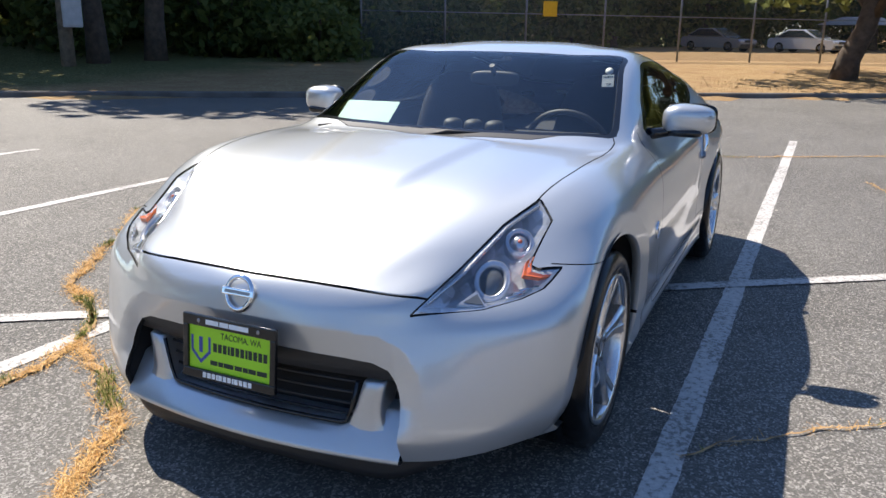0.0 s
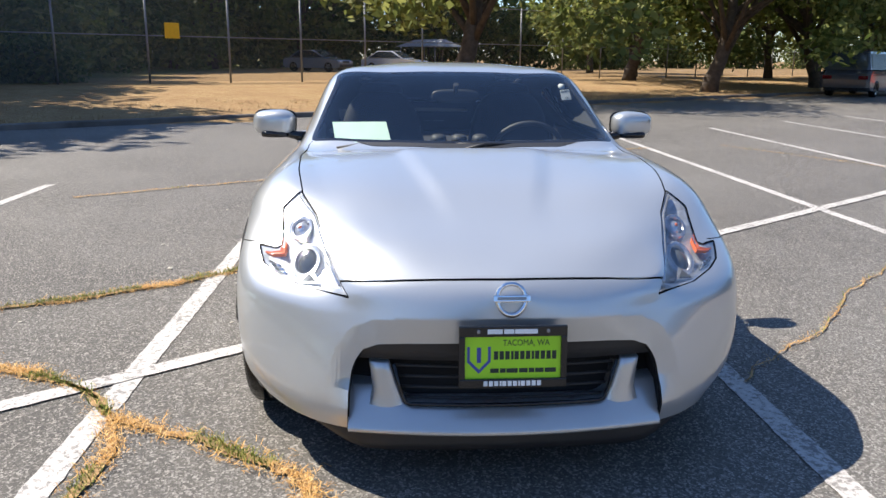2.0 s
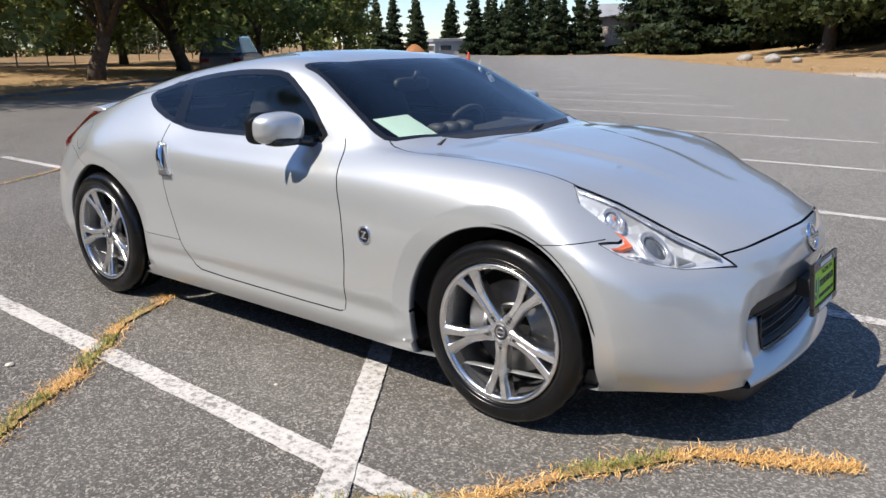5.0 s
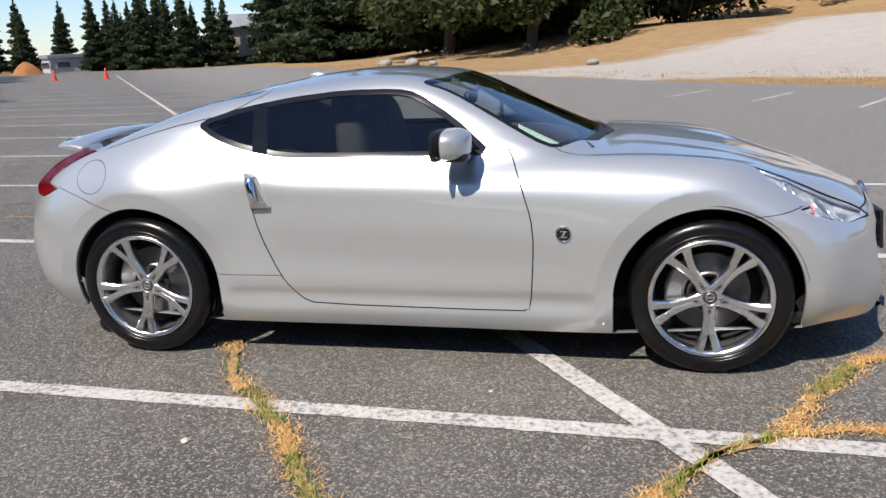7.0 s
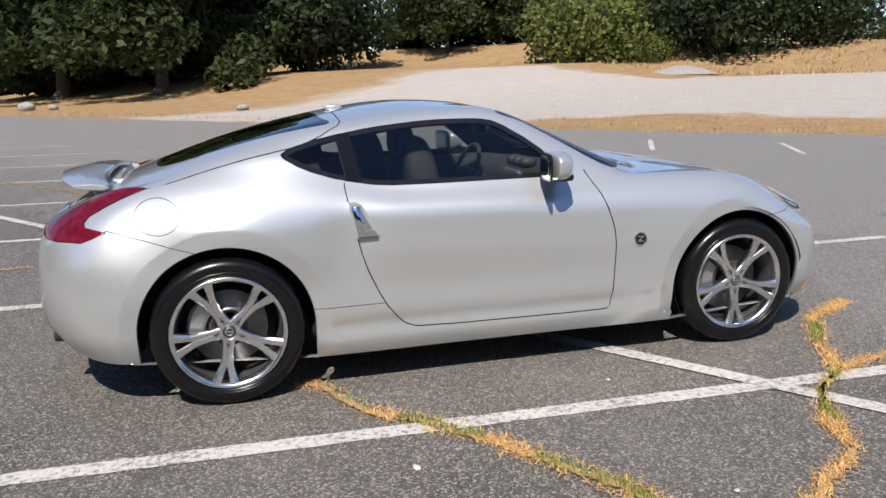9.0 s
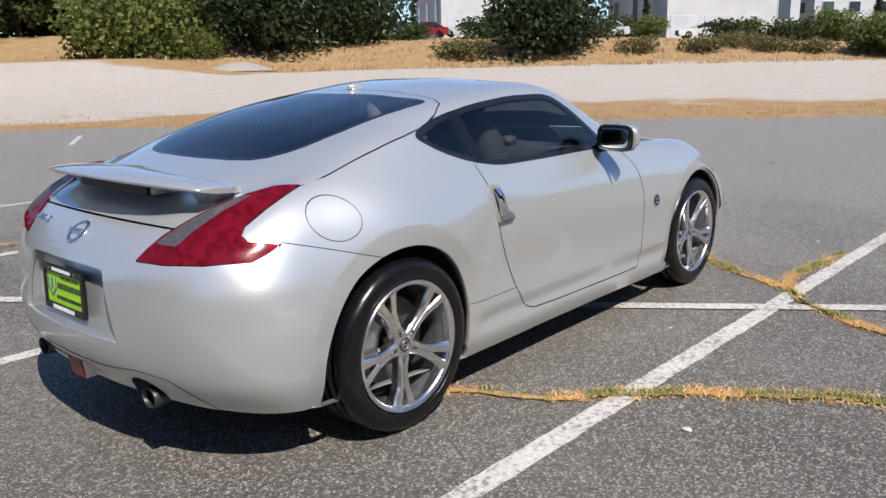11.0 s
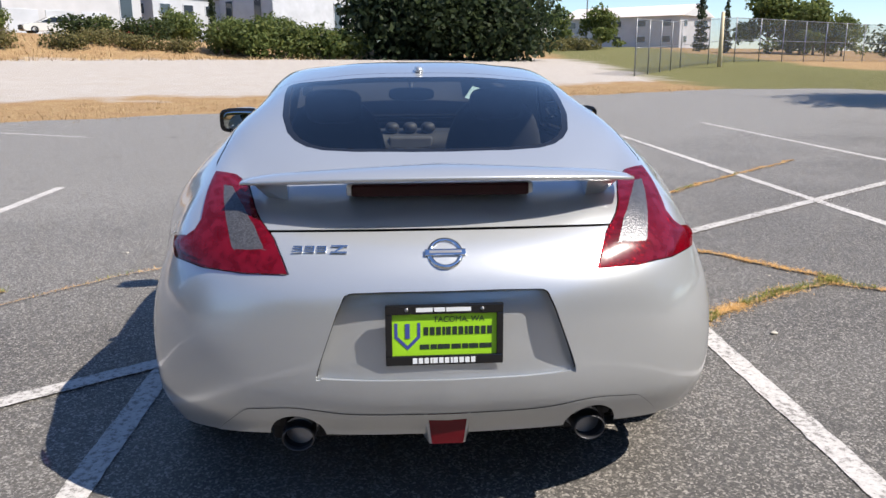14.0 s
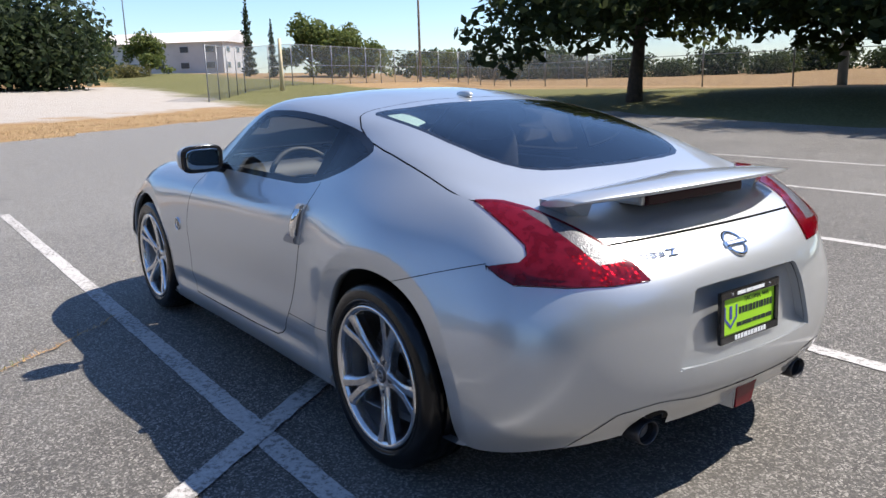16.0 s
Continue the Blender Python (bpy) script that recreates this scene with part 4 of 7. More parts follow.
        for (p, q), c in count.items():
            if c == 1 and not (V[p, 1] < 1e-4 and V[q, 1] < 1e-4):
                for m in (1, -1):
                    i = len(vs)
                    vs += [V[p] * [1, m, 1], V[q] * [1, m, 1], D[q] * [1, m, 1], D[p] * [1, m, 1]]
                    fs.append((i, i + 1, i + 2, i + 3))
        part(name + "_wall", mesh_of(name + "_wall", vs, fs, wall), None, CAR)
    sunk("niche", "plate_recess", PAINT, lambda v: 0.004 + 0.042 * np.clip((v[:, 2] - .452) / .03, 0, 1), PAINT, "recess for the rear plate")
    sunk("grille", "grille_opening", LINER, lambda v: 0 * v[:, 0] - 0.16, LINER, "dark grille opening")
    # dark inner liner, seen only through the gaps
    solid = np.isin(lab, ["hood", "hatch", "roof", "nose", "stern", "fender", "quarter", "side", "sill", "fuel", "door", "gap", "lamp", "tail", "trim_side", "pillar", "trim_screen", "trim_rear", "valance", "cowl", "tail_clear"])
    W = V - N0 * 0.016
    part("inner_liner", skin_mesh("inner_liner", W, N, sk.T[solid & ~np.isin(lab, ["lamp", "tail", "tail_clear"])], LINER, both=True), None, CAR)
    lampfloor = V - N * np.clip(.003 - fn["lamp"](V) * 1.1, .003, .055)[:, None]
    for flip in (False, True):
        part("lamp_housing", skin_mesh("lamp_housing", lampfloor, N, get("lamp"), REFLECTOR, flip), None, CAR, "bright reflector housing")
    return sk, lab


SKIN, LAB = build_body()

# ---- wheels ----
def build_wheel():
    """One wheel with its outer face towards +y, centred on its axle; the tyre's outer wall is y = 0."""
    bm = bmesh.new()
    lathe(bm, [(.2475, -.022), (.2480, -.008), (.2455, -.002), (.241, -.001), (.232, -.006), (.2265, -.011), (.225, -.018), (.222, -.048)], 72)
    wheel = part("wheel", bm, ALLOY, CAR, "silver multi-spoke alloy wheel")
    bm = bmesh.new()
    prof = [(.246, -.022), (.2475, -.010), (.256, -.003), (.275, .001), (.292, 0), (.306, -.006), (.317, -.017), (.3235, -.030), (.326, -.046), (.327, -.066), (.321, -.067), (.321, -.075), (.327, -.076), (.327, -.112), (.321, -.113), (.321, -.121), (.327, -.122), (.327, -.155), (.321, -.156), (.321, -.164), (.327, -.165), (.325, -.19), (.315, -.215), (.285, -.232), (.246, -.222)]
    lathe(bm, prof, 96)
    bm.verts.ensure_lookup_table()
    for v in bm.verts:
        r = math.hypot(v.co.x, v.co.z)
        if r > .3225 and v.co.y > -.06:
            k = round(math.atan2(v.co.z, v.co.x) / (2 * math.pi) * 96)
            if k % 3 == 0:
                f = (r - .0045) / r
                v.co.x *= f
                v.co.z *= f
    part("tyre", bm, RUBBER, wheel, "black low-profile tyre")
    # raised bead ring on the sidewall
    bm = bmesh.new()
    lathe(bm, [(.262, -.002), (.264, .0015), (.267, .0015), (.269, -.001)], 72)
    part("sidewall_ring", bm, RUBBER, wheel)
    bm = bmesh.new()
    lathe(bm, [(.225, -.047), (.216, -.10), (.212, -.19), (.236, -.205), (.2465, -.21)], 56)
    part("barrel", bm, BARREL, wheel, "grey inner barrel of the wheel")
    for s in range(5):
        # a broad spoke that forks round a triangular slot before it meets the rim
        a0 = math.radians(-90 + 72 * s)
        ca, sa = math.cos(a0), math.sin(a0)
        bm = bmesh.new()
        for side in (-1, 1):
            rows = []
            for r, w, slot, y in ((.020, .030, 0, -.034), (.050, .028, 0, -.031), (.075, .0245, 0, -.031), (.105, .0245, 0, -.028), (.135, .0275, 0, -.023), (.156, .0325, .0, -.020), (.160, .034, .002, -.019), (.185, .043, .0085, -.014), (.208, .0525, .0140, -.010), (.222, .060, .0170, -.007), (.234, .068, .018, -.005)):
                cross = ((slot, -.036), (slot, -.004), (slot + .0025, -.001), (max(slot + .003, w * .74), 0), (w * .93, -.005), (w, -.011), (w * .97, -.040))
                ring = []
                for o, d in cross:
                    q = side * o
                    ring.append(bm.verts.new((r * ca - q * sa, y + d, r * sa + q * ca)))
                rows.append(ring)
            for r0, r1 in zip(rows, rows[1:]):
                for k in range(6):
                    bm.faces.new((r0[k], r1[k], r1[k + 1], r0[k + 1]) if side > 0 else (r0[k + 1], r1[k + 1], r1[k], r0[k]))
        part("spoke", bm, ALLOY, wheel)
    bm = bmesh.new()
    lathe(bm, [(.001, -.060), (.044, -.060), (.050, -.046), (.047, -.036), (.040, -.0325), (.034, -.032), (.032, -.038), (.001, -.038)], 40)
    part("hub", bm, ALLOY, wheel)
    bm = bmesh.new()
    lathe(bm, [(.001, -.030), (.018, -.0305), (.026, -.032), (.030, -.036), (.031, -.042)], 32)
    cap = part("centre_cap", bm, DARK_METAL, wheel, "plain round centre cap")
    bm = bmesh.new()
    lathe(bm, [(.014, -.031), (.0155, -.0285), (.018, -.0285), (.0195, -.032)], 28)
    box(bm, 0, -.0295, 0, .038, .003, .007, bevel=.001)
    part("cap_badge", bm, GREY_METAL, cap, "small ring badge with a bar")
    for s in range(5):
        a = math.radians(-90 + 72 * s)
        c = (.0572 * math.cos(a), 0, .0572 * math.sin(a))
        bm = bmesh.new()
        lathe(bm, [(.0150, -.0335), (.0148, -.0315), (.0125, -.0318), (.0115, -.040)], 16, centre=c)
        hole = part("lug_seat", bm, TRIM, wheel)
        bm = bmesh.new()
        lathe(bm, [(.001, -.0295), (.006, -.0295), (.0085, -.032), (.009, -.045)], 6, centre=c)
        part("lug_nut", bm, DARK_METAL, hole, "dark lug nut")
    bm = bmesh.new()
    lathe(bm, [(.06, -.125), (.08, -.095), (.085, -.095), (.087, -.112), (.165, -.112), (.167, -.116), (.167, -.138), (.165, -.142), (.06, -.142)], 56)
    part("brake_disc", bm, STEEL, wheel, "bare steel brake disc")
    # brake caliper, a curved block over the disc
    bm = bmesh.new()
    ring = []
    for k in range(9):
        a = math.radians(-18 + 56 * k / 8)
        for r, y in ((.098, -.088), (.110, -.080), (.165, -.080), (.176, -.09), (.176, -.15)):
            ring.append(bm.verts.new((r * math.cos(a), y, r * math.sin(a))))
    for k in range(8):
        for j in range(4):
            a = k * 5 + j
            bm.faces.new((ring[a], ring[a + 5], ring[a + 6], ring[a + 1]))
    bm.faces.new(ring[0:5])
    bm.faces.new(ring[40:45][::-1])
    part("brake_caliper", bm, GREY_METAL, wheel, "grey brake caliper")
    bm = bmesh.new()
    lathe(bm, [(.001, -.155), (.215, -.155), (.215, -.16), (.001, -.16)], 40)
    part("dust_shield", bm, LINER, wheel)
    return wheel


WHEEL = build_wheel()
WHEEL.matrix_basis = pose(HUB_X, .858, HUB_Z, 0, 25, 0)
copy_thing(WHEEL, pose(-HUB_X, .893, HUB_Z, 0, 12, 0))
copy_thing(WHEEL, pose(HUB_X, -.858, HUB_Z, 0, 0, 180))
copy_thing(WHEEL, pose(-HUB_X, -.893, HUB_Z, 0, -8, 180))


def build_wells():
    V, T = SKIN.V, SKIN.T[LAB != "none"]
    f = f_arch(V)
    on = np.unique(T)
    on = on[np.abs(f[on]) < 1.2e-4]
    for xc in (HUB_X - 0.012, -HUB_X):
        pts = [V[i] for i in on if abs(V[i, 0] - xc) < .5]
        key = {}
        for p in pts:
            a = math.atan2(max(p[2] - HUB_Z, 0) if p[2] > HUB_Z else p[2] - HUB_Z, p[0] - xc)
            key[round(a, 3)] = p
        seq = [key[k] for k in sorted(key)]
        for m in (1, -1):
            bm = bmesh.new()
            rows = []
            for p in seq:
                c = Vector((xc, 0, HUB_Z))
                q = Vector((p[0], p[1] * m, p[2]))
                out = Vector((p[0] - xc, 0, max(p[2] - HUB_Z, 0))).normalized()
                rows.append([bm.verts.new(q), bm.verts.new(q + Vector((0, -m * .004, 0)) - out * .004), bm.verts.new(q + Vector((0, -m * .03, 0)) - out * .002), bm.verts.new(q + Vector((0, -m * .035, 0)) + out * .03)])
            for r0, r1 in zip(rows, rows[1:]):
                for k in range(3):
                    bm.faces.new((r0[k], r1[k], r1[k + 1], r0[k + 1])).smooth = True
            part("arch_lip", bm, PAINT, CAR)
            bm = bmesh.new()
            rings = []
            for y in (.86, .84, .52, .50):
                r = ARCH_R + .012 if y > .5 else .02
                ring = [bm.verts.new((xc + r * math.cos(a), m * (y - (.13 * step01(.30, -.25, math.sin(a)) if y > .6 else 0)), HUB_Z + r * math.sin(a))) for a in np.linspace(-.28, math.pi + .28, 34)]
                rings.append(ring)
            for r0, r1 in zip(rings, rings[1:]):
                for k in range(33):
                    bm.faces.new((r0[k], r0[k + 1], r1[k + 1], r1[k])).smooth = True
            part("wheel_well", bm, LINER, CAR, "dark wheel well")


build_wells()


# ---- trim, lamps and fittings of the car ----
def superellipsoid(bm, c, r, e1=.6, e2=.6, nu=24, nv=14, warp=None):
    rows = []
    for i in range(nv + 1):
        v = -math.pi / 2 + math.pi * i / nv
        row = []
        for j in range(nu):
            u = 2 * math.pi * j / nu
            sp = lambda t, e: math.copysign(abs(t) ** e, t)
            p = Vector((r[0] * sp(math.cos(v), e1) * sp(math.cos(u), e2), r[1] * sp(math.cos(v), e1) * sp(math.sin(u), e2), r[2] * sp(math.sin(v), e1)))
            if warp:
                p = warp(p)
            row.append(bm.verts.new(Vector(c) + p))
        rows.append(row)
    for r0, r1 in zip(rows, rows[1:]):
        for j in range(nu):
            bm.faces.new((r0[j], r0[(j + 1) % nu], r1[(j + 1) % nu], r1[j])).smooth = True
    return bm


def skin_at(x, z=None, y=None, side=1):
    """The point and normal of the skin nearest to (x, z) on a side, or to (y, z) on an end."""
    V = SKIN.V
    if y is None:
        ok = V[:, 1] > .4
        d = np.where(ok, np.hypot(V[:, 0] - x, V[:, 2] - z), 9)
    else:
        ok = V[:, 0] * x > 0
        d = np.where(ok & (np.abs(V[:, 0]) > 1.5), np.hypot(V[:, 1] - abs(y), V[:, 2] - z), 9)
    i = int(np.argmin(d))
    p, n = V[i].copy(), SKIN.N[i].copy()
    if side < 0:
        p[1], n[1] = -p[1], -n[1]
    return Vector(p), Vector(n)


def facing(p, n, lift=0.0, spin=0.0):
    """A frame at p whose z axis is n, with y as near to world up as it can be."""
    z = Vector(n).normalized()
    x = Vector((0, 0, 1)).cross(z).normalized()
    y = z.cross(x)
    m = Matrix((x, y, z)).transposed().to_4x4()
    return Matrix.Translation(Vector(p) + z * lift) @ m @ Matrix.Rotation(radians(spin), 4, "Z")


def placed(bm, m):
    bmesh.ops.transform(bm, matrix=m, verts=bm.verts)
    return bm


def bars(m, mat, parent, x0, x1, y, h, widths, z, gap=.25):
    """A run of plain bars standing in for a line of writing."""
    tot = sum(widths)
    s = (x1 - x0) / tot
    x = x0
    for w in widths:
        bm = bmesh.new()
        box(bm, x + w * s * (1 - gap) / 2, y, z, w * s * (1 - gap), h, .0008)
        part("printed_bar", placed(bm, m), mat, parent)
        x += w * s


def words(text, size, m, material, parent, extrude=.0004):
    cu = bpy.data.curves.new("writing", "FONT")
    cu.body, cu.size, cu.extrude, cu.align_x, cu.align_y = text, size, extrude, "CENTER", "CENTER"
    tmp = bpy.data.objects.new("writing", cu)
    me = bpy.data.meshes.new_from_object(tmp)
    bpy.data.objects.remove(tmp)
    me.transform(m)
    ob = part("writing", me, material, parent)
    return ob


def number_plate(name, m, label):
    """Dealer plate: black frame, lime-green card, writing; z is its outward side."""
    bm = bmesh.new()
    for cx, cy, sx, sy in ((0, .069, .312, .026), (0, -.070, .312, .026), (-.147, 0, .018, .114), (.147, 0, .018, .114)):
        box(bm, cx, cy, .004, sx, sy, .012, bevel=.003)
    box(bm, 0, 0, -.003, .308, .16, .004, bevel=.001)
    fr = part(name, placed(bm, m), TRIM, CAR, label)
    bm = bmesh.new()
    box(bm, 0, -.001, .0012, .278, .114, .003)
    part("plate_card", placed(bm, m), PLATE_GREEN, fr, "lime-green dealer card")
    words("TACOMA, WA", .021, m @ pose(.038, .040, .0032), INK, fr)
    bars(m, INK, fr, -.055, .130, .009, .022, [1, 1, 1, .6, 1, 1, 1, .6, 1, 1, 1, 1], .0032)
    bars(m, INK, fr, -.065, .130, -.034, .013, [3, 2, 4, 3, 2, 3, 4], .0032, .12)
    bars(m, WHITE_PAPER, fr, -.075, .075, .069, .011, [6, 4, 9], .0105, .08)
    bars(m, WHITE_PAPER, fr, -.085, .085, -.070, .015, [1, 1, 1, .5, 1, 1, 1, .5, 1, 1, 1, 1], .0105)
    bm = bmesh.new()
    vs = [bm.verts.new(p) for p in ((-.132, .032, .0034), (-.132, -.008, .0034), (-.098, -.042, .0034), (-.064, -.008, .0034), (-.064, .032, .0034), (-.072, .032, .0034), (-.072, -.004, .0034), (-.098, -.030, .0034), (-.124, -.004, .0034), (-.124, .032, .0034))]
    bm.faces.new(vs[::-1])
    bmesh.ops.recalc_face_normals(bm, faces=bm.faces)
    box(bm, -.098, .010, .0034, .012, .040, .001)
    part("card_shield", placed(bm, m), INK_BLUE, fr, "plain blue shield shape")
    for x in (-.10, .10):
        bm = bmesh.new()
        lathe(bm, [(.0, .0125), (.004, .012), (.0055, .0095)], 10, "z", (x, .069, 0))
        part("screw", placed(bm, m), GREY_METAL, fr)
    return fr


def ring_badge(m, r):
    bm = bmesh.new()
    lathe(bm, [(r * .72, .0), (r * .74, .006), (r * .86, .009), (r * .98, .006), (r, 0)], 40, "z")
    box(bm, 0, 0, .007, r * 2.25, r * .40, .009, bevel=.003)
    part("badge", placed(bm, m), CHROME, CAR, "chrome ring badge with a plain bar")
    bm = bmesh.new()
    box(bm, 0, 0, .0118, r * 1.75, r * .17, .001, bevel=.0003)
    part("badge_bar", placed(bm, m), GREY_METAL, CAR)


def mirror_unit(side):
    base = Vector((.235, side * .893, .970))

    def warp(p):
        t = (p.y * side + .105) / .21
        p = p.copy()
        p.z *= .86 + .20 * (1 - abs(t - .35))
        p.x += -.035 * t
        if p.x < -.02:
            p.x = -.02 + (p.x + .02) * .25
        return p
    bm = superellipsoid(bmesh.new(), base, (.085, .105, .062), .62, .75, 30, 18, warp)
    unit = part("door_mirror", bm, PAINT, CAR, "silver door mirror housing")
    bm = bmesh.new()
    superellipsoid(bm, base + Vector((-.064, 0, 0)), (.005, .084, .047), .45, .6, 28, 10, lambda p: Vector((p.x - .16 * p.y * side, p.y, p.z)))
    part("mirror_glass", placed(bm, Matrix()), MIRROR, unit)
    bm = bmesh.new()
    superellipsoid(bm, base + Vector((-.054, 0, 0)), (.011, .106, .064), .5, .65, 32, 12, lambda p: Vector((p.x - .16 * p.y * side, p.y, p.z)))
    part("mirror_rim", bm, TRIM, unit)
    bm = bmesh.new()
    tube(bm, [(.28, side * .735, .905), (.275, side * .78, .912), (.26, side * .83, .922), (.25, side * .865, .932)], [.028, .022, .020, .026], 12)
    superellipsoid(bm, (.25, side * .885, .920), (.055, .070, .018), .5, .6, 20, 8)
    part("mirror_foot", bm, TRIM, unit, "black mirror foot")


def prism(bm, outline, z0, z1, bevel=0.0):
    """A plate with the given (x, y) outline between two heights, its upper rim rounded."""
    t = bmesh.new()
    lo = [t.verts.new((x, y, z0)) for x, y in outline]
    hi = [t.verts.new((x, y, z1)) for x, y in outline]
    t.faces.new(lo[::-1])
    t.faces.new(hi)
    for i in range(len(outline)):
        j = (i + 1) % len(outline)
        t.faces.new((lo[i], lo[j], hi[j], hi[i]))
    bmesh.ops.recalc_face_normals(t, faces=t.faces)
    if bevel:
        bmesh.ops.bevel(t, geom=[e for e in t.edges if all(v in hi for v in e.verts)], offset=bevel, segments=2, affect="EDGES")
    tmp = bpy.data.meshes.new("t")
    t.to_mesh(tmp)
    t.free()
    bm.from_mesh(tmp)
    bpy.data.meshes.remove(tmp)
    return bm


def door_handle(side):
    p, n = skin_at(-.655, .772, side=side)
    f = -side
    m = facing(p, n)
    turn = lambda pts: [(f * x, y) for x, y in pts]
    bm = prism(bmesh.new(), turn([(-.064, .080), (-.030, .080), (-.006, .068), (.030, .004), (.064, -.066), (.060, -.079), (-.034, -.080), (-.048, -.020)]), -.012, .0035, .002)
    h = part("door_handle", placed(bm, m), PAINT, CAR, "upright silver door handle with a bright grip")
    bm = prism(bmesh.new(), turn([(-.052, .052), (-.012, .050), (.036, -.044), (-.034, -.044)]), .0036, .0046)
    part("handle_cup", placed(bm, m), GREY_METAL, h, "grey hollow behind the grip")
    bm = bmesh.new()
    rows = []
    for t in np.linspace(-1, 1, 15):
        y, z = .004 + .056 * t, .026 - .014 * abs(t) ** 2.2
        lean = -.022 - .012 * t
        rows.append([bm.verts.new((f * (lean + x), y, z + dz)) for x, dz in ((-.021, -.010), (-.019, .001), (0, .005), (.017, .001), (.019, -.010))])
    for r0, r1 in zip(rows, rows[1:]):
        for k in range(4):
            bm.faces.new((r0[k], r0[k + 1], r1[k + 1], r1[k])).smooth = True
    bmesh.ops.recalc_face_normals(bm, faces=bm.faces)
    part("handle_grip", placed(bm, m), CHROME, h, "bright metal grip")
    bm = prism(bmesh.new(), turn([(-.058, .078), (-.030, .080), (-.008, .066), (-.016, .052), (-.052, .054)]), .0, .014, .005)
    part("handle_cap", placed(bm, m), PAINT, h, "silver upper cap")
    bm = prism(bmesh.new(), turn([(-.032, -.046), (.042, -.046), (.060, -.068), (.056, -.078), (-.030, -.079)]), .0, .016, .005)
    part("lock_plate", placed(bm, m), GREY_METAL, h, "grey lower cap with the lock")


def skin_top(x, y, side=1):
    """The skin's point and normal near (x, y) on the nose, seen from above."""
    V = SKIN.V
    d = np.where(V[:, 2] > .58, np.hypot(V[:, 0] - x, V[:, 1] - y), 9)
    i = int(np.argmin(d))
    p, n = V[i] * np.array([1, side, 1]), SKIN.N[i] * np.array([1, side, 1])
    return Vector(p), Vector(n)


def on_skin(x, y, z, side, depth):
    """A point pulled onto the skin near (x, y, z) and set in by a depth, on either side."""
    q = np.array((x, y, z))
    i = int(np.argmin(np.linalg.norm(SKIN.V - q, axis=1)))
    n = SKIN.N[i]
    q = q - n * float((q - SKIN.V[i]) @ n) - n * depth
    return Vector((q[0], q[1] * side, q[2]))


def headlight_inside(side):
    for (x, y, r, nm, deep) in ((1.776, .626, .037, "projector", .024), (1.655, .645, .030, "side_bulb", .022)):
        p, n = skin_top(x, y, side)
        aim = (n * 1.0 + Vector((.50, side * .10, -.02))).normalized()
        m = facing(p - n * deep, aim)
        bm = bmesh.new()
        lathe(bm, [(r * 1.52, -.04), (r * 1.50, -.006), (r * 1.40, .004), (r * 1.28, .006), (r * 1.22, .001), (r * 1.12, .006), (r * 1.02, .004), (r * .93, -.006)], 40, "z")
        ring = part(nm, placed(bm, m), LAMP_RING, CAR, "silver ringed lamp behind the clear lens")
        bm = bmesh.new()
        lathe(bm, [(.0005, .010), (r * .35, .008), (r * .7, .001), (r * .95, -.010)], 28, "z")
        part("lamp_ball", placed(bm, m), LENS_BALL if nm == "projector" else LAMP_RING, ring)
        if nm == "side_bulb":
            bm = bmesh.new()
            superellipsoid(bm, (0, 0, .003), (.008, .008, .010), 1, 1, 14, 8)
            part("orange_bulb", placed(bm, m), AMBER, ring, "small orange bulb")
    # small three-cornered lamp at the inner end
    for mat, nm, ring_pts, depth in ((LAMP_RING, "corner_lamp", ((1.835, .600, .650), (1.892, .572, .625), (1.845, .640, .618)), .012), (LENS_BALL, "corner_glass", ((1.842, .606, .644), (1.880, .583, .628), (1.848, .631, .622)), .0085)):
        bm = bmesh.new()
        f = [bm.verts.new(on_skin(*q, side, depth)) for q in ring_pts]
        g = [bm.verts.new(on_skin(*q, side, depth + .016)) for q in ring_pts]
        bm.faces.new(f)
        for i in range(3):
            bm.faces.new((f[i], f[(i + 1) % 3], g[(i + 1) % 3], g[i]))
        bmesh.ops.recalc_face_normals(bm, faces=bm.faces)
        part(nm, bm, mat, CAR)
    # orange boomerang round the notch of the lens
    edge = ((1.672, .700, .710), (1.690, .698, .698), (1.710, .708, .680), (1.690, .738, .668), (1.672, .757, .668))
    inner = ((1.676, .695, .710), (1.700, .685, .697), (1.728, .692, .672), (1.699, .734, .663), (1.676, .756, .6655))
    bm = bmesh.new()
    rows = [[bm.verts.new(on_skin(*e, side, .006)), bm.verts.new(on_skin(*[(a + b) / 2 for a, b in zip(e, i)], side, .010)), bm.verts.new(on_skin(*i, side, .007)), bm.verts.new(on_skin(*i, side, .022))] for e, i in zip(edge, inner)]
    for r0, r1 in zip(rows, rows[1:]):
        for j in range(3):
            bm.faces.new((r0[j], r0[j + 1], r1[j + 1], r1[j]))
    bmesh.ops.recalc_face_normals(bm, faces=bm.faces)
    part("amber_reflector", bm, AMBER, CAR, "orange boomerang-shaped reflector inside the headlight")
    for o in range(3):
        bm = bmesh.new()
        tube(bm, [on_skin(1.712 + .020 * o, .736 - .012 * o, .644 - .007 * o, side, .010), on_skin(1.752 + .020 * o, .694 - .012 * o, .634 - .006 * o, side, .010)], [.0035, .0035], 6)
        part("lamp_rib", bm, CHROME, CAR)
    # bright rail along the upper edge
    bm = bmesh.new()
    tube(bm, [on_skin(1.50, .655, .815, side, .007), on_skin(1.637, .600, .770, side, .008), on_skin(1.83, .552, .680, side, .008), on_skin(1.955, .505, .622, side, .007)], [.004, .006, .007, .004], 8)
    part("lamp_rail", bm, LAMP_RING, CAR)


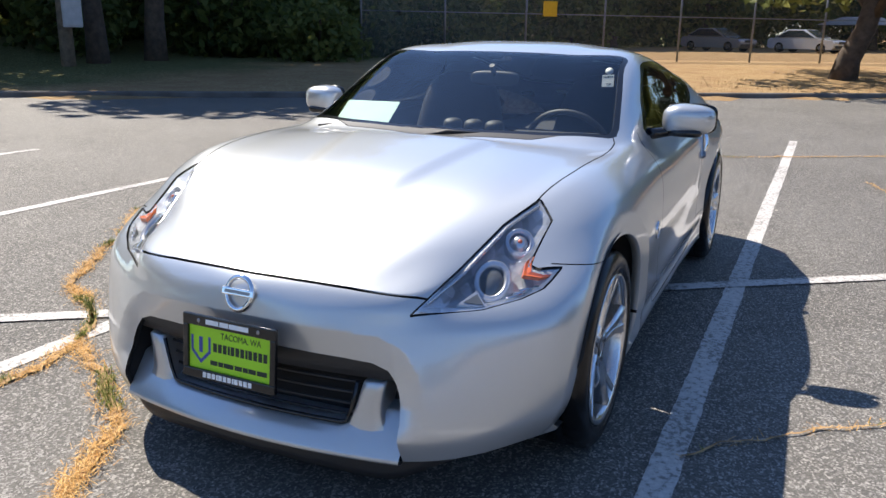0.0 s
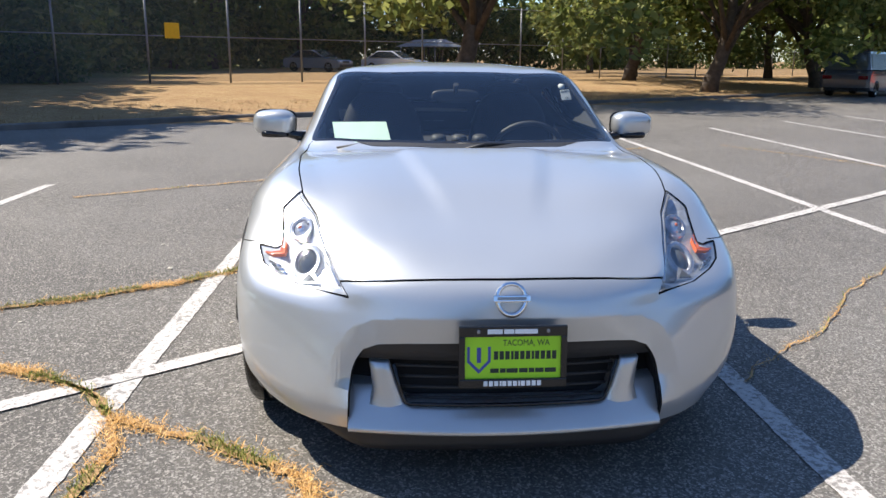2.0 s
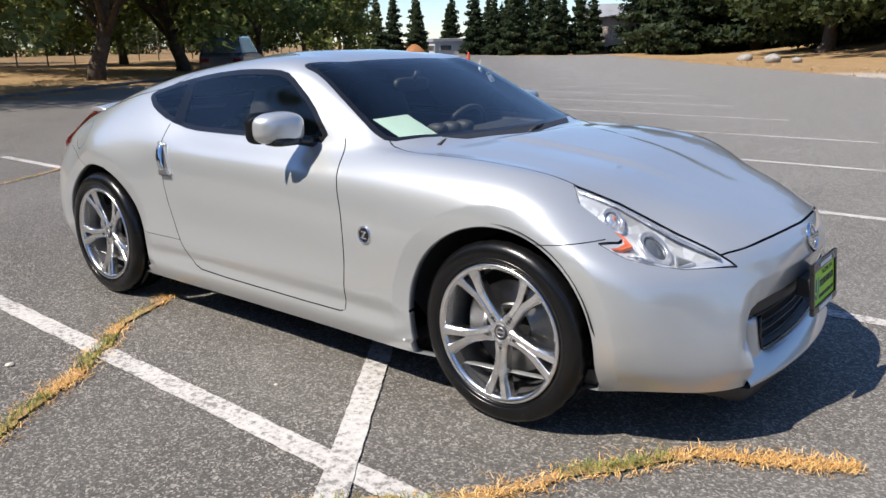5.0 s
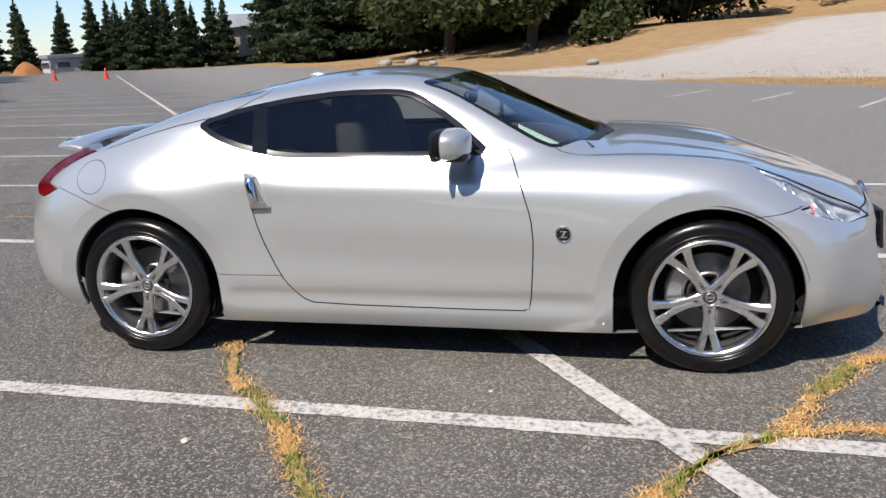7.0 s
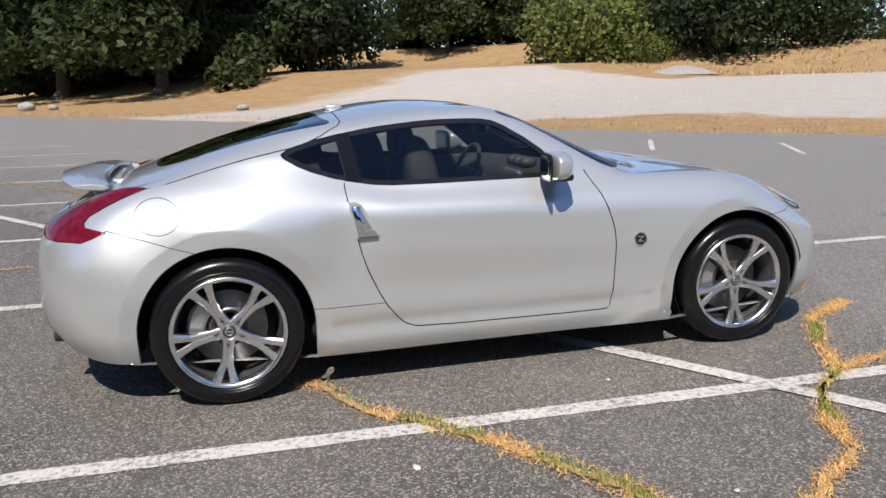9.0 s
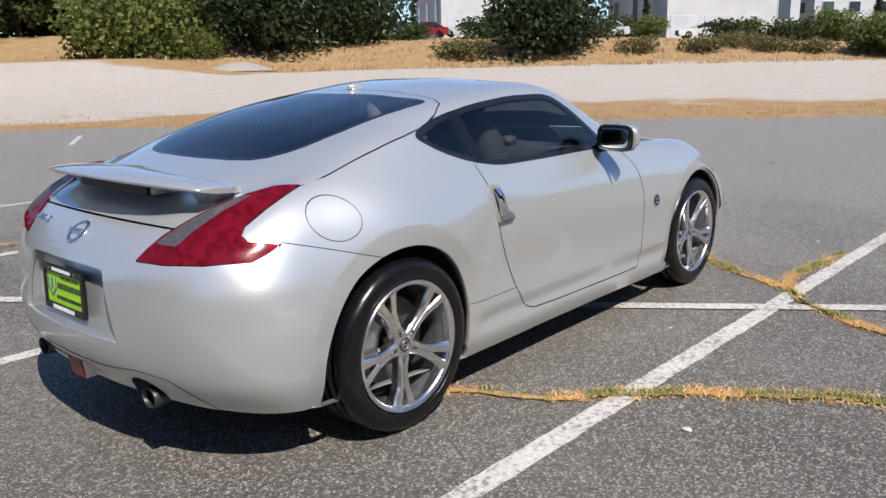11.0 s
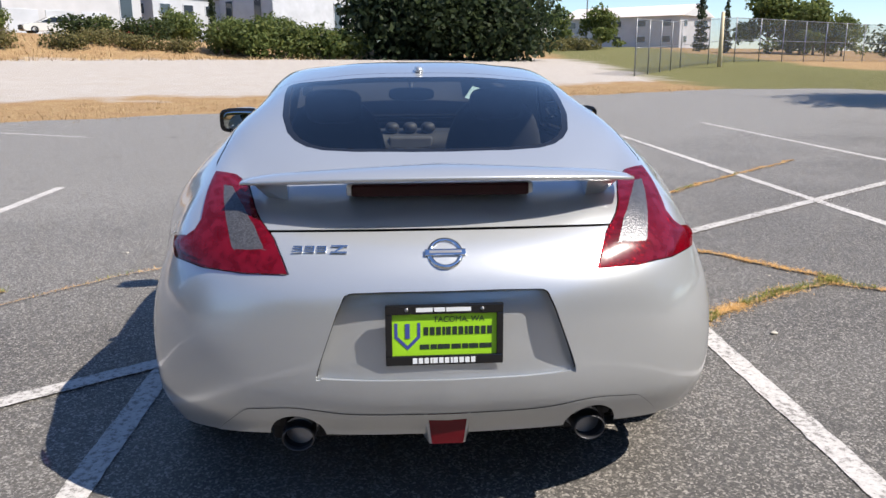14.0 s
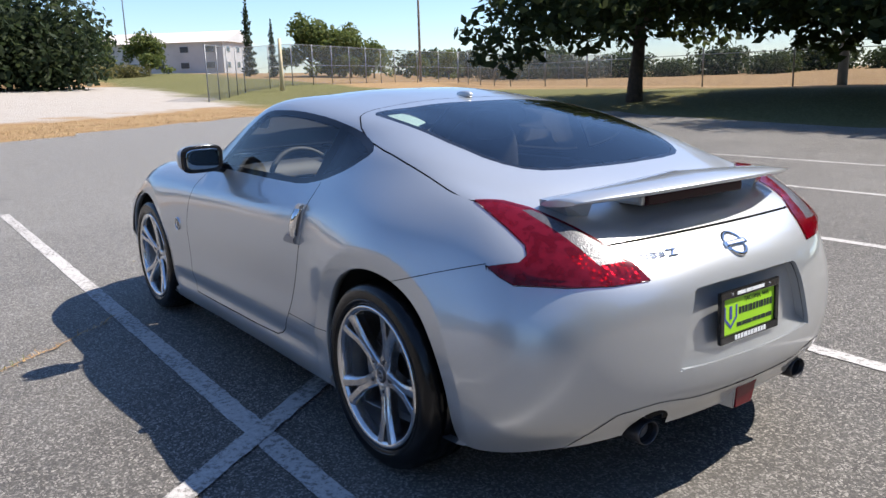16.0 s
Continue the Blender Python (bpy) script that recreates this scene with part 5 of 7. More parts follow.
def beam_x(y):
    """How far ahead the lower edge of the front bumper reaches at each place across."""
    return 2.128 - .055 * (abs(y) / .48) ** 2


def front_end():
    # black lip under the bumper, along the bumper's own curve
    x, y = np.array(ROWS["sill_x"][14:]), np.array(ROWS["sill_y"][14:])
    k = np.arange(len(x))
    t = np.linspace(1, len(x) - 1, 60)
    xs, ys = natural(k, x, t), natural(k, y, t)
    bm = bmesh.new()
    rows = []
    pts = [(a, b) for a, b in zip(xs, ys)] + [(a, -b) for a, b in zip(xs[::-1], ys[::-1])][1:]
    for px, py in pts:
        low = .150 + .060 * step01(.42, .64, abs(py))
        rows.append([bm.verts.new((px - .030, py * .985, .262)), bm.verts.new((px - .020, py * .985, low + .030)), bm.verts.new((px - .032, py * .975, low)), bm.verts.new((px - .18, py * .93, low - .002))])
    for r0, r1 in zip(rows, rows[1:]):
        for j in range(3):
            bm.faces.new((r0[j], r0[j + 1], r1[j + 1], r1[j])).smooth = True
    bmesh.ops.recalc_face_normals(bm, faces=bm.faces)
    part("front_lip", bm, PLASTIC, CAR, "black plastic lip under the bumper")
    # lower beam: a sloping ledge that widens into a shelf at either end
    bm = bmesh.new()
    rows = []
    for yy in np.linspace(-.477, .477, 61):
        e = float(step01(.285, .365, abs(yy)))
        bx = beam_x(yy)
        top, back = .286 + .050 * e, .046 + .050 * e
        prof = ((bx - .05, .214), (bx - .006, .222), (bx + .001, .229), (bx - .003, .239), (bx - back * .55, .239 + (top - .239) * .52), (bx - back, top), (bx - back - .012, top + .003), (bx - .17, top + .004))
        rows.append([bm.verts.new((px, yy, pz)) for px, pz in prof])
    for r0, r1 in zip(rows, rows[1:]):
        for j in range(7):
            bm.faces.new((r0[j], r1[j], r1[j + 1], r0[j + 1])).smooth = True
    bmesh.ops.recalc_face_normals(bm, faces=bm.faces)
    part("bumper_beam", bm, PAINT, CAR, "silver lower beam of the bumper below the grille")
    for side in (1, -1):
        # blade that rises from the beam beside the grille
        bm = bmesh.new()
        rows = []
        for z, inner, outer, set_in in ((.262, .292, .452, .050), (.285, .302, .428, .056), (.305, .311, .412, .060), (.330, .320, .405, .062), (.365, .333, .406, .063), (.400, .343, .410, .064), (.422, .350, .414, .066), (.4265, .354, .411, .074)):
            row = []
            for u in (0, .06, .35, .65, .93, 1):
                q = inner + (outer - inner) * u
                edge = .010 if u in (0, 1) else .0
                row.append(bm.verts.new((beam_x(q) - set_in - edge + .006 * math.sin(math.pi * u), side * q, z)))
            deep = [bm.verts.new((beam_x(inner) - .19, side * (inner + .012), z)), bm.verts.new((beam_x(outer) - .19, side * (outer - .004), z))]
            rows.append([deep[0]] + row + [deep[1]])
        for r0, r1 in zip(rows, rows[1:]):
            for j in range(7):
                bm.faces.new((r0[j], r0[j + 1], r1[j + 1], r1[j])).smooth = 0 < j < 6
        bm.faces.new(rows[-1])
        bmesh.ops.recalc_face_normals(bm, faces=bm.faces)
        part("bumper_fin", bm, PAINT, CAR, "silver upright blade beside the grille")
    # black cross panel behind the upper half of the opening
    bm = bmesh.new()
    rows = []
    for yy in np.linspace(-.468, .468, 33):
        bx = beam_x(yy)
        rows.append([bm.verts.new((bx - .05, yy, .520)), bm.verts.new((bx - .062, yy, .470)), bm.verts.new((bx - .070, yy, .436)), bm.verts.new((bx - .11, yy, .428))])
    for r0, r1 in zip(rows, rows[1:]):
        for j in range(3):
            bm.faces.new((r0[j], r0[j + 1], r1[j + 1], r1[j])).smooth = True
    bmesh.ops.recalc_face_normals(bm, faces=bm.faces)
    part("grille_panel", bm, PLASTIC, CAR, "black plastic panel above the grille mesh")
    for i in range(4):
        z = .305 + .034 * i
        bm = bmesh.new()
        pts = [(2.03 - .25 * (yy ** 2), yy, z) for yy in np.linspace(-.305 - .010 * i, .305 + .010 * i, 17)]
        tube(bm, pts, [.0045] * 17, 6)
        part("grille_bar", bm, PLASTIC, CAR)
    # dark frame round the mesh
    bm = bmesh.new()
    frame_pts = [(beam_x(yy) - .062, yy, zz) for yy, zz in [(-.338, .424), (-.318, .34), (-.304, .302)] + [(float(q), .297) for q in np.linspace(-.29, .29, 15)] + [(.304, .302), (.318, .34), (.338, .424)]]
    tube(bm, frame_pts, [.006] * len(frame_pts), 6)
    part("grille_frame", bm, TRIM, CAR, "thin black frame round the grille mesh")
    m = facing((2.150, .0, .478), (1, 0, .10))
    number_plate("front_plate", m, "black plate frame with a lime-green dealer card")
    bm = bmesh.new()
    box(bm, 2.115, .0, .475, .06, .20, .06, bevel=.005)
    part("plate_bracket", bm, PLASTIC, CAR)
    p, n = skin_at(1, .616, y=0)
    ring_badge(facing((p.x, 0, .614), (n.x, 0, n.z)), .048)


def rear_end():
    m = facing((-2.083, .008, .572), (-1, 0, .04), .002)
    number_plate("rear_plate", m, "black plate frame with a lime-green dealer card")
    p, n = skin_at(-1, .775, y=0)
    ring_badge(facing((p.x, 0, .772), (n.x, 0, n.z)), .049)
    # model name as plain chrome bars
    p, n = skin_at(-1, .785, y=.30)
    m = facing((p.x, .330, .784), n, .001)
    bm = bmesh.new()
    for i in range(3):
        x = -.062 + .032 * i
        for dy in (-.008, 0, .008):
            box(bm, x, dy, .002, .026, .0035, .004, bevel=.001)
        box(bm, x + .011, .0, .002, .004, .019, .004, bevel=.001)
    for dy in (-.010, .010):
        box(bm, .049, dy, .002, .044, .005, .004, bevel=.001)
    box(bm, .049, .0, .002, .006, .026, .004, -50, bevel=.001)
    part("model_badge", placed(bm, m), CHROME, CAR, "chrome model badge drawn as plain bars")
    for side in (1, -1):
        bm = bmesh.new()
        lathe(bm, [(.038, .20), (.040, .0), (.0425, -.005), (.045, 0), (.046, .02), (.046, .20)], 36, "x", (-2.030, side * .41, .247), True)
        for v in bm.verts:
            v.co.z = .258 + (v.co.z - .247) * .82
        pipe = part("exhaust_tip", bm, DARK_METAL, CAR, "round polished exhaust tip")
        bm = bmesh.new()
        lathe(bm, [(.0385, .004), (.037, .16), (.001, .161)], 28, "x", (-2.022, side * .41, .247))
        for v in bm.verts:
            v.co.z = .258 + (v.co.z - .247) * .82
        part("pipe_inside", bm, LINER, pipe)
    # red fog lamp in its silver housing
    bm = bmesh.new()
    f = [bm.verts.new(v) for v in ((-2.090, -.060, .350), (-2.090, .060, .350), (-2.078, .047, .248), (-2.078, -.047, .248))]
    g = [bm.verts.new((v.co.x + .12, v.co.y * 1.9, v.co.z + (.02 if v.co.z < .3 else .01))) for v in f]
    bm.faces.new(f)
    for i in range(4):
        bm.faces.new((f[i], f[(i + 1) % 4], g[(i + 1) % 4], g[i]))
    bmesh.ops.recalc_face_normals(bm, faces=bm.faces)
    bmesh.ops.bevel(bm, geom=[e for e in bm.edges if all(v in f for v in e.verts)], offset=.006, segments=2, affect="EDGES")
    fog = part("fog_lamp", bm, PAINT, CAR, "silver housing of the rear fog lamp")
    bm = bmesh.new()
    f = [bm.verts.new(v) for v in ((-2.093, -.054, .346), (-2.093, .054, .346), (-2.081, .043, .252), (-2.081, -.043, .252))]
    bm.faces.new(f)
    bmesh.ops.recalc_face_normals(bm, faces=bm.faces)
    r = bmesh.ops.extrude_face_region(bm, geom=bm.faces[:])
    bmesh.ops.translate(bm, vec=(.02, 0, 0), verts=[v for v in r["geom"] if isinstance(v, bmesh.types.BMVert)])
    bmesh.ops.recalc_face_normals(bm, faces=bm.faces)
    part("fog_lens", bm, FOG_RED, fog, "red lens")
    bm = bmesh.new()
    box(bm, -2.113, 0, .402, .006, .052, .040, bevel=.002)
    part("tow_cover", bm, PAINT, CAR, "small square tow-eye cover")


def spoiler():
    bm = bmesh.new()
    rows = []
    for t in np.linspace(-1, 1, 41):
        a = abs(t)
        y = .556 * t
        xt = -1.985 + .100 * a**2.4
        chord = .215 - .055 * a
        z = .967 - .022 * a**2.4
        thin = 1 - .40 * max(0, (a - .80) / .20) ** 1.5
        chord *= 1 - .18 * max(0, (a - .86) / .14) ** 2
        prof = [(0, 0), (.03, .007), (.5, .019), (.85, .012), (1.0, .0), (.85, -.013), (.5, -.016), (.05, -.008)]
        rows.append([bm.verts.new((xt + chord * u, y, z + w * thin + (.008 - .022 * a) * u)) for u, w in prof])
    for r0, r1 in zip(rows, rows[1:]):
        for k in range(8):
            bm.faces.new((r0[k], r0[(k + 1) % 8], r1[(k + 1) % 8], r1[k])).smooth = True
    bm.faces.new(rows[0][::-1])
    bm.faces.new(rows[-1])
    wing = part("spoiler", bm, PAINT, CAR, "silver rear wing on three feet")
    for side in (1, -1):
        bm = bmesh.new()
        inner = [(-1.850, .432, .946), (-1.730, .440, .946), (-1.690, .440, .893), (-1.822, .432, .878)]
        outer = [(-1.825, .538, .942), (-1.735, .542, .942), (-1.695, .500, .893), (-1.800, .482, .880)]
        for x, y, z in inner + outer:
            bm.verts.new((x, side * y, z))
        v = list(bm.verts)
        bm.faces.new(v[:4])
        bm.faces.new(v[4:][::-1])
        for i in range(4):
            bm.faces.new((v[i], v[(i + 1) % 4], v[4 + (i + 1) % 4], v[4 + i]))
        bmesh.ops.recalc_face_normals(bm, faces=bm.faces)
        part("spoiler_foot", bm, PAINT, wing)
    bm = bmesh.new()
    box(bm, -1.800, 0, .922, .17, .53, .036, bevel=.012)
    part("spoiler_centre", bm, PAINT, wing)
    bm = bmesh.new()
    box(bm, -1.882, 0, .922, .026, .50, .036, bevel=.008)
    part("brake_lamp", bm, DARK_RED, wing, "dark red high brake lamp")


def small_fittings():
    for side in (1, -1):
        p, n = skin_at(.672, .605, side=side)
        m = facing(p, n)
        bm = bmesh.new()
        lathe(bm, [(.001, .003), (.027, .003), (.028, .001)], 32, "z")
        b = part("side_badge", placed(bm, m), TRIM, CAR, "small round black side badge")
        bm = bmesh.new()
        lathe(bm, [(.0275, .001), (.028, .005), (.033, .005), (.034, 0)], 32, "z")
        for y in (.012, -.012):
            box(bm, 0, y, .004, .030, .005, .003, bevel=.001)
        box(bm, 0, 0, .004, .008, .022, .003, -35, bevel=.001)
        part("badge_ring", placed(bm, m), CHROME, b)
    # shark fin
    bm = bmesh.new()
    superellipsoid(bm, (-.66, 0, 1.232), (.050, .020, .018), .9, .9, 20, 10)
    part("antenna", bm, PAINT, CAR, "small silver roof antenna")
    # wipers
    for y0, y1 in ((-.05, .50), (-.58, -.06)):
        bm = bmesh.new()
        pts = []
        for t in np.linspace(0, 1, 9):
            y = y0 + (y1 - y0) * t
            pts.append((.800 - .32 * y * y, y, .928 - .065 * y * y))
        tube(bm, pts, [.006] * 9, 6)
        part("wiper", bm, PLASTIC, CAR, "black wiper blade")
        bm = bmesh.new()
        tube(bm, [(.85 - .2 * y0 * y0, y0 + .02, .905), (.83 - .25 * y0 * y0, y0 + .12, .932 - .02 * abs(y0)), pts[4]], [.010, .007, .005], 6)
        part("wiper_arm", bm, PLASTIC, CAR)


def underbody():
    bm = bmesh.new()
    box(bm, 0, 0, .20, 3.7, 1.02, .07, bevel=.02)
    part("underbody", bm, LINER, CAR, "dark underbody")
    bm = bmesh.new()
    box(bm, 0, 0, .205, 1.70, 1.62, .06, bevel=.02)
    part("floor_pan", bm, LINER, CAR)
    bm = bmesh.new()
    box(bm, .90, 0, .45, 1.62, .90, .42, bevel=.03)
    part("engine_bay", bm, LINER, CAR)
    bm = bmesh.new()
    box(bm, -1.45, 0, .50, 1.0, 1.0, .50, bevel=.03)
    part("luggage_floor", bm, SEAT, CAR)
    for side in (1, -1):
        bm = bmesh.new()
        tube(bm, [(-1.0, side * .35, .2), (-1.85, side * .38, .245), (-1.99, side * .41, .262)], [.035, .035, .042], 10)
        part("exhaust_pipe", bm, GREY_METAL, CAR)


def seat(y, dx):
    bm = bmesh.new()
    box(bm, dx - .32, y, .50, .52, .50, .16, bevel=.06)
    s = part("seat", bm, SEAT, CAR, "black bucket seat")
    bm = bmesh.new()
    superellipsoid(bm, (dx - .60, y, .80), (.085, .245, .30), .5, .5, 24, 14, lambda p: Vector((p.x - .28 * (p.z + .3) * .6, p.y * (1 - .25 * max(p.z, 0) / .3), p.z)))
    part("backrest", bm, SEAT, s)
    bm = bmesh.new()
    superellipsoid(bm, (dx - .745, y, 1.075), (.055, .125, .075), .55, .6, 20, 10)
    part("headrest", bm, SEAT, s)
    for o in (-.05, .05):
        bm = bmesh.new()
        tube(bm, [(dx - .735, y + o, .98), (dx - .745, y + o, 1.04)], [.007, .007], 6)
        part("headrest_post", bm, CHROME, s)


def cabin():
    for y in (.37, -.37):
        seat(y, .25 if y > 0 else .36)
    bm = bmesh.new()
    rows = []
    for x, z in ((.70, .875), (.60, .885), (.45, .885), (.36, .87), (.33, .80), (.38, .62), (.46, .45)):
        rows.append([bm.verts.new((x - .10 * (yy / .66) ** 2, yy, z + (.022 if abs(yy - .37) < .2 and .3 < x < .5 and z > .8 else 0))) for yy in np.linspace(-.66, .66, 25)])
    for r0, r1 in zip(rows, rows[1:]):
        for k in range(24):
            bm.faces.new((r0[k], r0[k + 1], r1[k + 1], r1[k])).smooth = True
    bmesh.ops.recalc_face_normals(bm, faces=bm.faces)
    part("dashboard", bm, DASH, CAR, "black dashboard")
    for i, y in enumerate((-.10, 0, .10)):
        bm = bmesh.new()
        superellipsoid(bm, (.40, y, .905), (.05, .040, .030), .8, .8, 16, 8)
        part("gauge_pod", bm, DASH, CAR)
    bm = bmesh.new()
    box(bm, .345, 0, .76, .03, .24, .20, bevel=.012)
    part("centre_stack", bm, GREY_METAL, CAR, "grey centre stack")
    bm = bmesh.new()
    box(bm, -.25, 0, .52, 1.1, .17, .26, bevel=.03)
    part("centre_console", bm, DASH, CAR)
    bm = bmesh.new()
    lathe(bm, [(.19 + .014 * math.cos(a), .014 * math.sin(a)) for a in np.linspace(0, 2 * math.pi, 9)[:-1]], 36, "x", closed=True)
    box(bm, 0, 0, 0, .03, .12, .10, bevel=.02)
    box(bm, 0, 0, .02, .02, .36, .035, bevel=.008)
    placed(bm, pose(.17, .37, .80, 0, 24, 0))
    part("steering_wheel", bm, DASH, CAR, "black steering wheel")
    bm = bmesh.new()
    tube(bm, [(.17, .37, .80), (.40, .37, .70)], [.05, .05], 10)
    part("steering_column", bm, DASH, CAR)
    bm = bmesh.new()
    superellipsoid(bm, (.155, 0, 1.100), (.022, .120, .034), .6, .5, 24, 10)
    mr = part("inside_mirror", bm, PLASTIC, CAR, "black inside mirror")
    bm = bmesh.new()
    tube(bm, [(.165, 0, 1.11), (.20, 0, 1.16)], [.010, .014], 8)
    part("mirror_stem", bm, PLASTIC, mr)
    bm = bmesh.new()
    box(bm, 0, 0, 0, .21, .25, .002)
    part("paper_sheet", placed(bm, pose(.545, -.46, .945, 0, 27, 8)), PAPER, CAR, "pale green sheet of paper on the dashboard")
    # stickers inside the windshield
    m = facing((.232, .545, 1.112), (.86, .10, .50), .004, 4)
    bm = bmesh.new()
    box(bm, 0, 0, 0, .050, .056, .0006)
    st = part("sticker", placed(bm, m), WHITE_PAPER, CAR, "small white inspection sticker")
    words("SAFETY", .0125, m @ pose(0, .018, .0008), INK, st)
    words("OK", .0135, m @ pose(.004, -.017, .0008), INK, st)
    m2 = facing((.175, .535, 1.150), (.86, .10, .50), .004)
    bm = bmesh.new()
    lathe(bm, [(.0, .0006), (.017, .0006), (.017, 0)], 20, "z")
    part("sticker", placed(bm, m2), WHITE_PAPER, CAR, "small round white sticker")
    # inner door cards
    for side in (1, -1):
        bm = bmesh.new()
        box(bm, -.1, side * .735, .62, 1.4, .04, .54, bevel=.015)
        part("door_card", bm, DASH, CAR)


LENS_BALL = simple("lens_ball", (0.10, 0.11, 0.12), 0.03, 0.2, coat=1.0)
for s in (1, -1):
    mirror_unit(s)
    door_handle(s)
    headlight_inside(s)
front_end()
rear_end()
spoiler()
small_fittings()
underbody()
cabin()


def shorten_ends():
    """Draws the nose back and the tail lamps' tips ahead, with all that is fitted to them."""
    done = set()
    for ob in CAR.children_recursive:
        if ob.type != "MESH" or ob.data.name in done:
            continue
        top = ob
        while top.parent is not None and top.parent is not CAR:
            top = top.parent
        if top.name.startswith("wheel") and not top.name.startswith("wheel_well"):
            continue
        done.add(ob.data.name)
        n = len(ob.data.vertices)
        co = np.empty(n * 3)
        ob.data.vertices.foreach_get("co", co)
        co = co.reshape(-1, 3)
        x, z = co[:, 0].copy(), co[:, 2].copy()
        start = 1.64 - .42 * step01(.55, .76, z)
        front = step01(start, start + .48, x)
        tail = step01(-2.06, -1.76, x) * (1 - step01(-1.62, -1.20, x)) * step01(.62, .78, z)
        co[:, 0] = x - .075 * front + .032 * tail
        co[:, 2] = z - .028 * front * (1 - step01(.46, .64, z))
        ob.data.vertices.foreach_set("co", co.ravel())
        ob.data.update()


shorten_ends()

# ---- cracks with dry weeds, and litter on the asphalt ----
def straw_material(name, stops):
    m, nt, p = nodes_of(name)
    g = nt.nodes.new("ShaderNodeNewGeometry")
    r = ramp(nt, g.outputs["Random Per Island"], stops)
    nt.links.new(r.outputs[0], p.inputs["Base Color"])
    p.inputs["Roughness"].default_value = 0.8
    p.inputs["Specular IOR Level"].default_value = 0.15
    return m


STRAW = straw_material("dry_weeds", [(0.0, (0.36, 0.18, 0.05)), (0.5, (0.60, 0.34, 0.11)), (1.0, (0.76, 0.52, 0.24))])
GREEN_WEED = straw_material("green_weeds", [(0.0, (0.10, 0.13, 0.025)), (0.6, (0.20, 0.23, 0.05)), (1.0, (0.42, 0.36, 0.11))])
CRACK = simple("crack_soil", (0.33, 0.205, 0.095), 0.95, vary=0.5, scale=20, relief=0.6)

# runs of (x, y) along each crack, how broad and dense the growth is, and its share of green
CRACKS = [
    ([(-.95, -.74), (-.68, -1.20), (-.50, -1.34), (-.29, -1.60), (-.14, -1.80), (.0, -2.02), (.13, -2.28), (.20, -2.52)], .046, .9, .42),
    ([(.20, -2.52), (.51, -2.32), (.92, -2.03), (1.10, -1.72), (1.22, -1.52), (1.46, -1.36)], .034, .65, .40),
    ([(-.56, -3.05), (-.10, -2.72), (.25, -2.38)], .035, .6, .3),
    ([(1.46, -1.36), (1.62, -1.02), (1.78, -.82), (1.92, -.64), (2.13, -.52), (2.35, -.42)], .042, .85, .22),
    ([(1.48, -1.34), (1.71, -1.30), (1.91, -1.27), (2.20, -1.34), (2.60, -1.33)], .040, .75, .35),
    ([(1.44, -1.38), (1.30, -1.45), (1.14, -1.62), (1.00, -1.80), (.94, -2.05)], .030, .55, .3),
    ([(3.31, -2.55), (3.55, -2.46), (3.79, -2.41)], .03, .5, .1),
    ([(3.30, -2.60), (3.75, -3.05), (4.32, -3.64), (5.62, -5.10)], .03, .5, .2),
    ([(-3.20, -3.20), (-3.72, -2.46), (-4.21, -1.66), (-4.84, -.72), (-5.69, .73), (-6.60, 2.16), (-7.4, 3.6)], .022, .35, .3),
    ([(.40, 2.30), (-.03, 2.74), (-1.25, 4.23), (-2.57, 6.04), (-4.6, 8.9)], .024, .38, .45),
    ([(1.25, 1.10), (.98, 1.40), (.67, 1.77), (.46, 1.96), (-.01, 2.32), (-.6, 3.0)], .010, .12, .5),
    ([(-4.6, 1.9), (-4.02, 2.11), (-3.3, 2.25), (-2.73, 2.34)], .022, .3, .2),
    ([(-7.8, 4.9), (-6.4, 5.5), (-5.0, 6.1)], .02, .25, .2),
]


def crack_line(points, rnd, step=.02):
    pts = [Vector((*p, 0)) for p in points]
    out = []
    for p, q in zip(pts, pts[1:]):
        n = max(2, int((q - p).length / step))
        for i in range(n):
            t = i / n
            v = p.lerp(q, t)
            w = noise.noise(v * 5.0) * .035 + noise.noise(v * 18.0) * .014
            d = (q - p).normalized()
            out.append((v + Vector((-d.y, d.x, 0)) * w, Vector((-d.y, d.x, 0))))
    return out


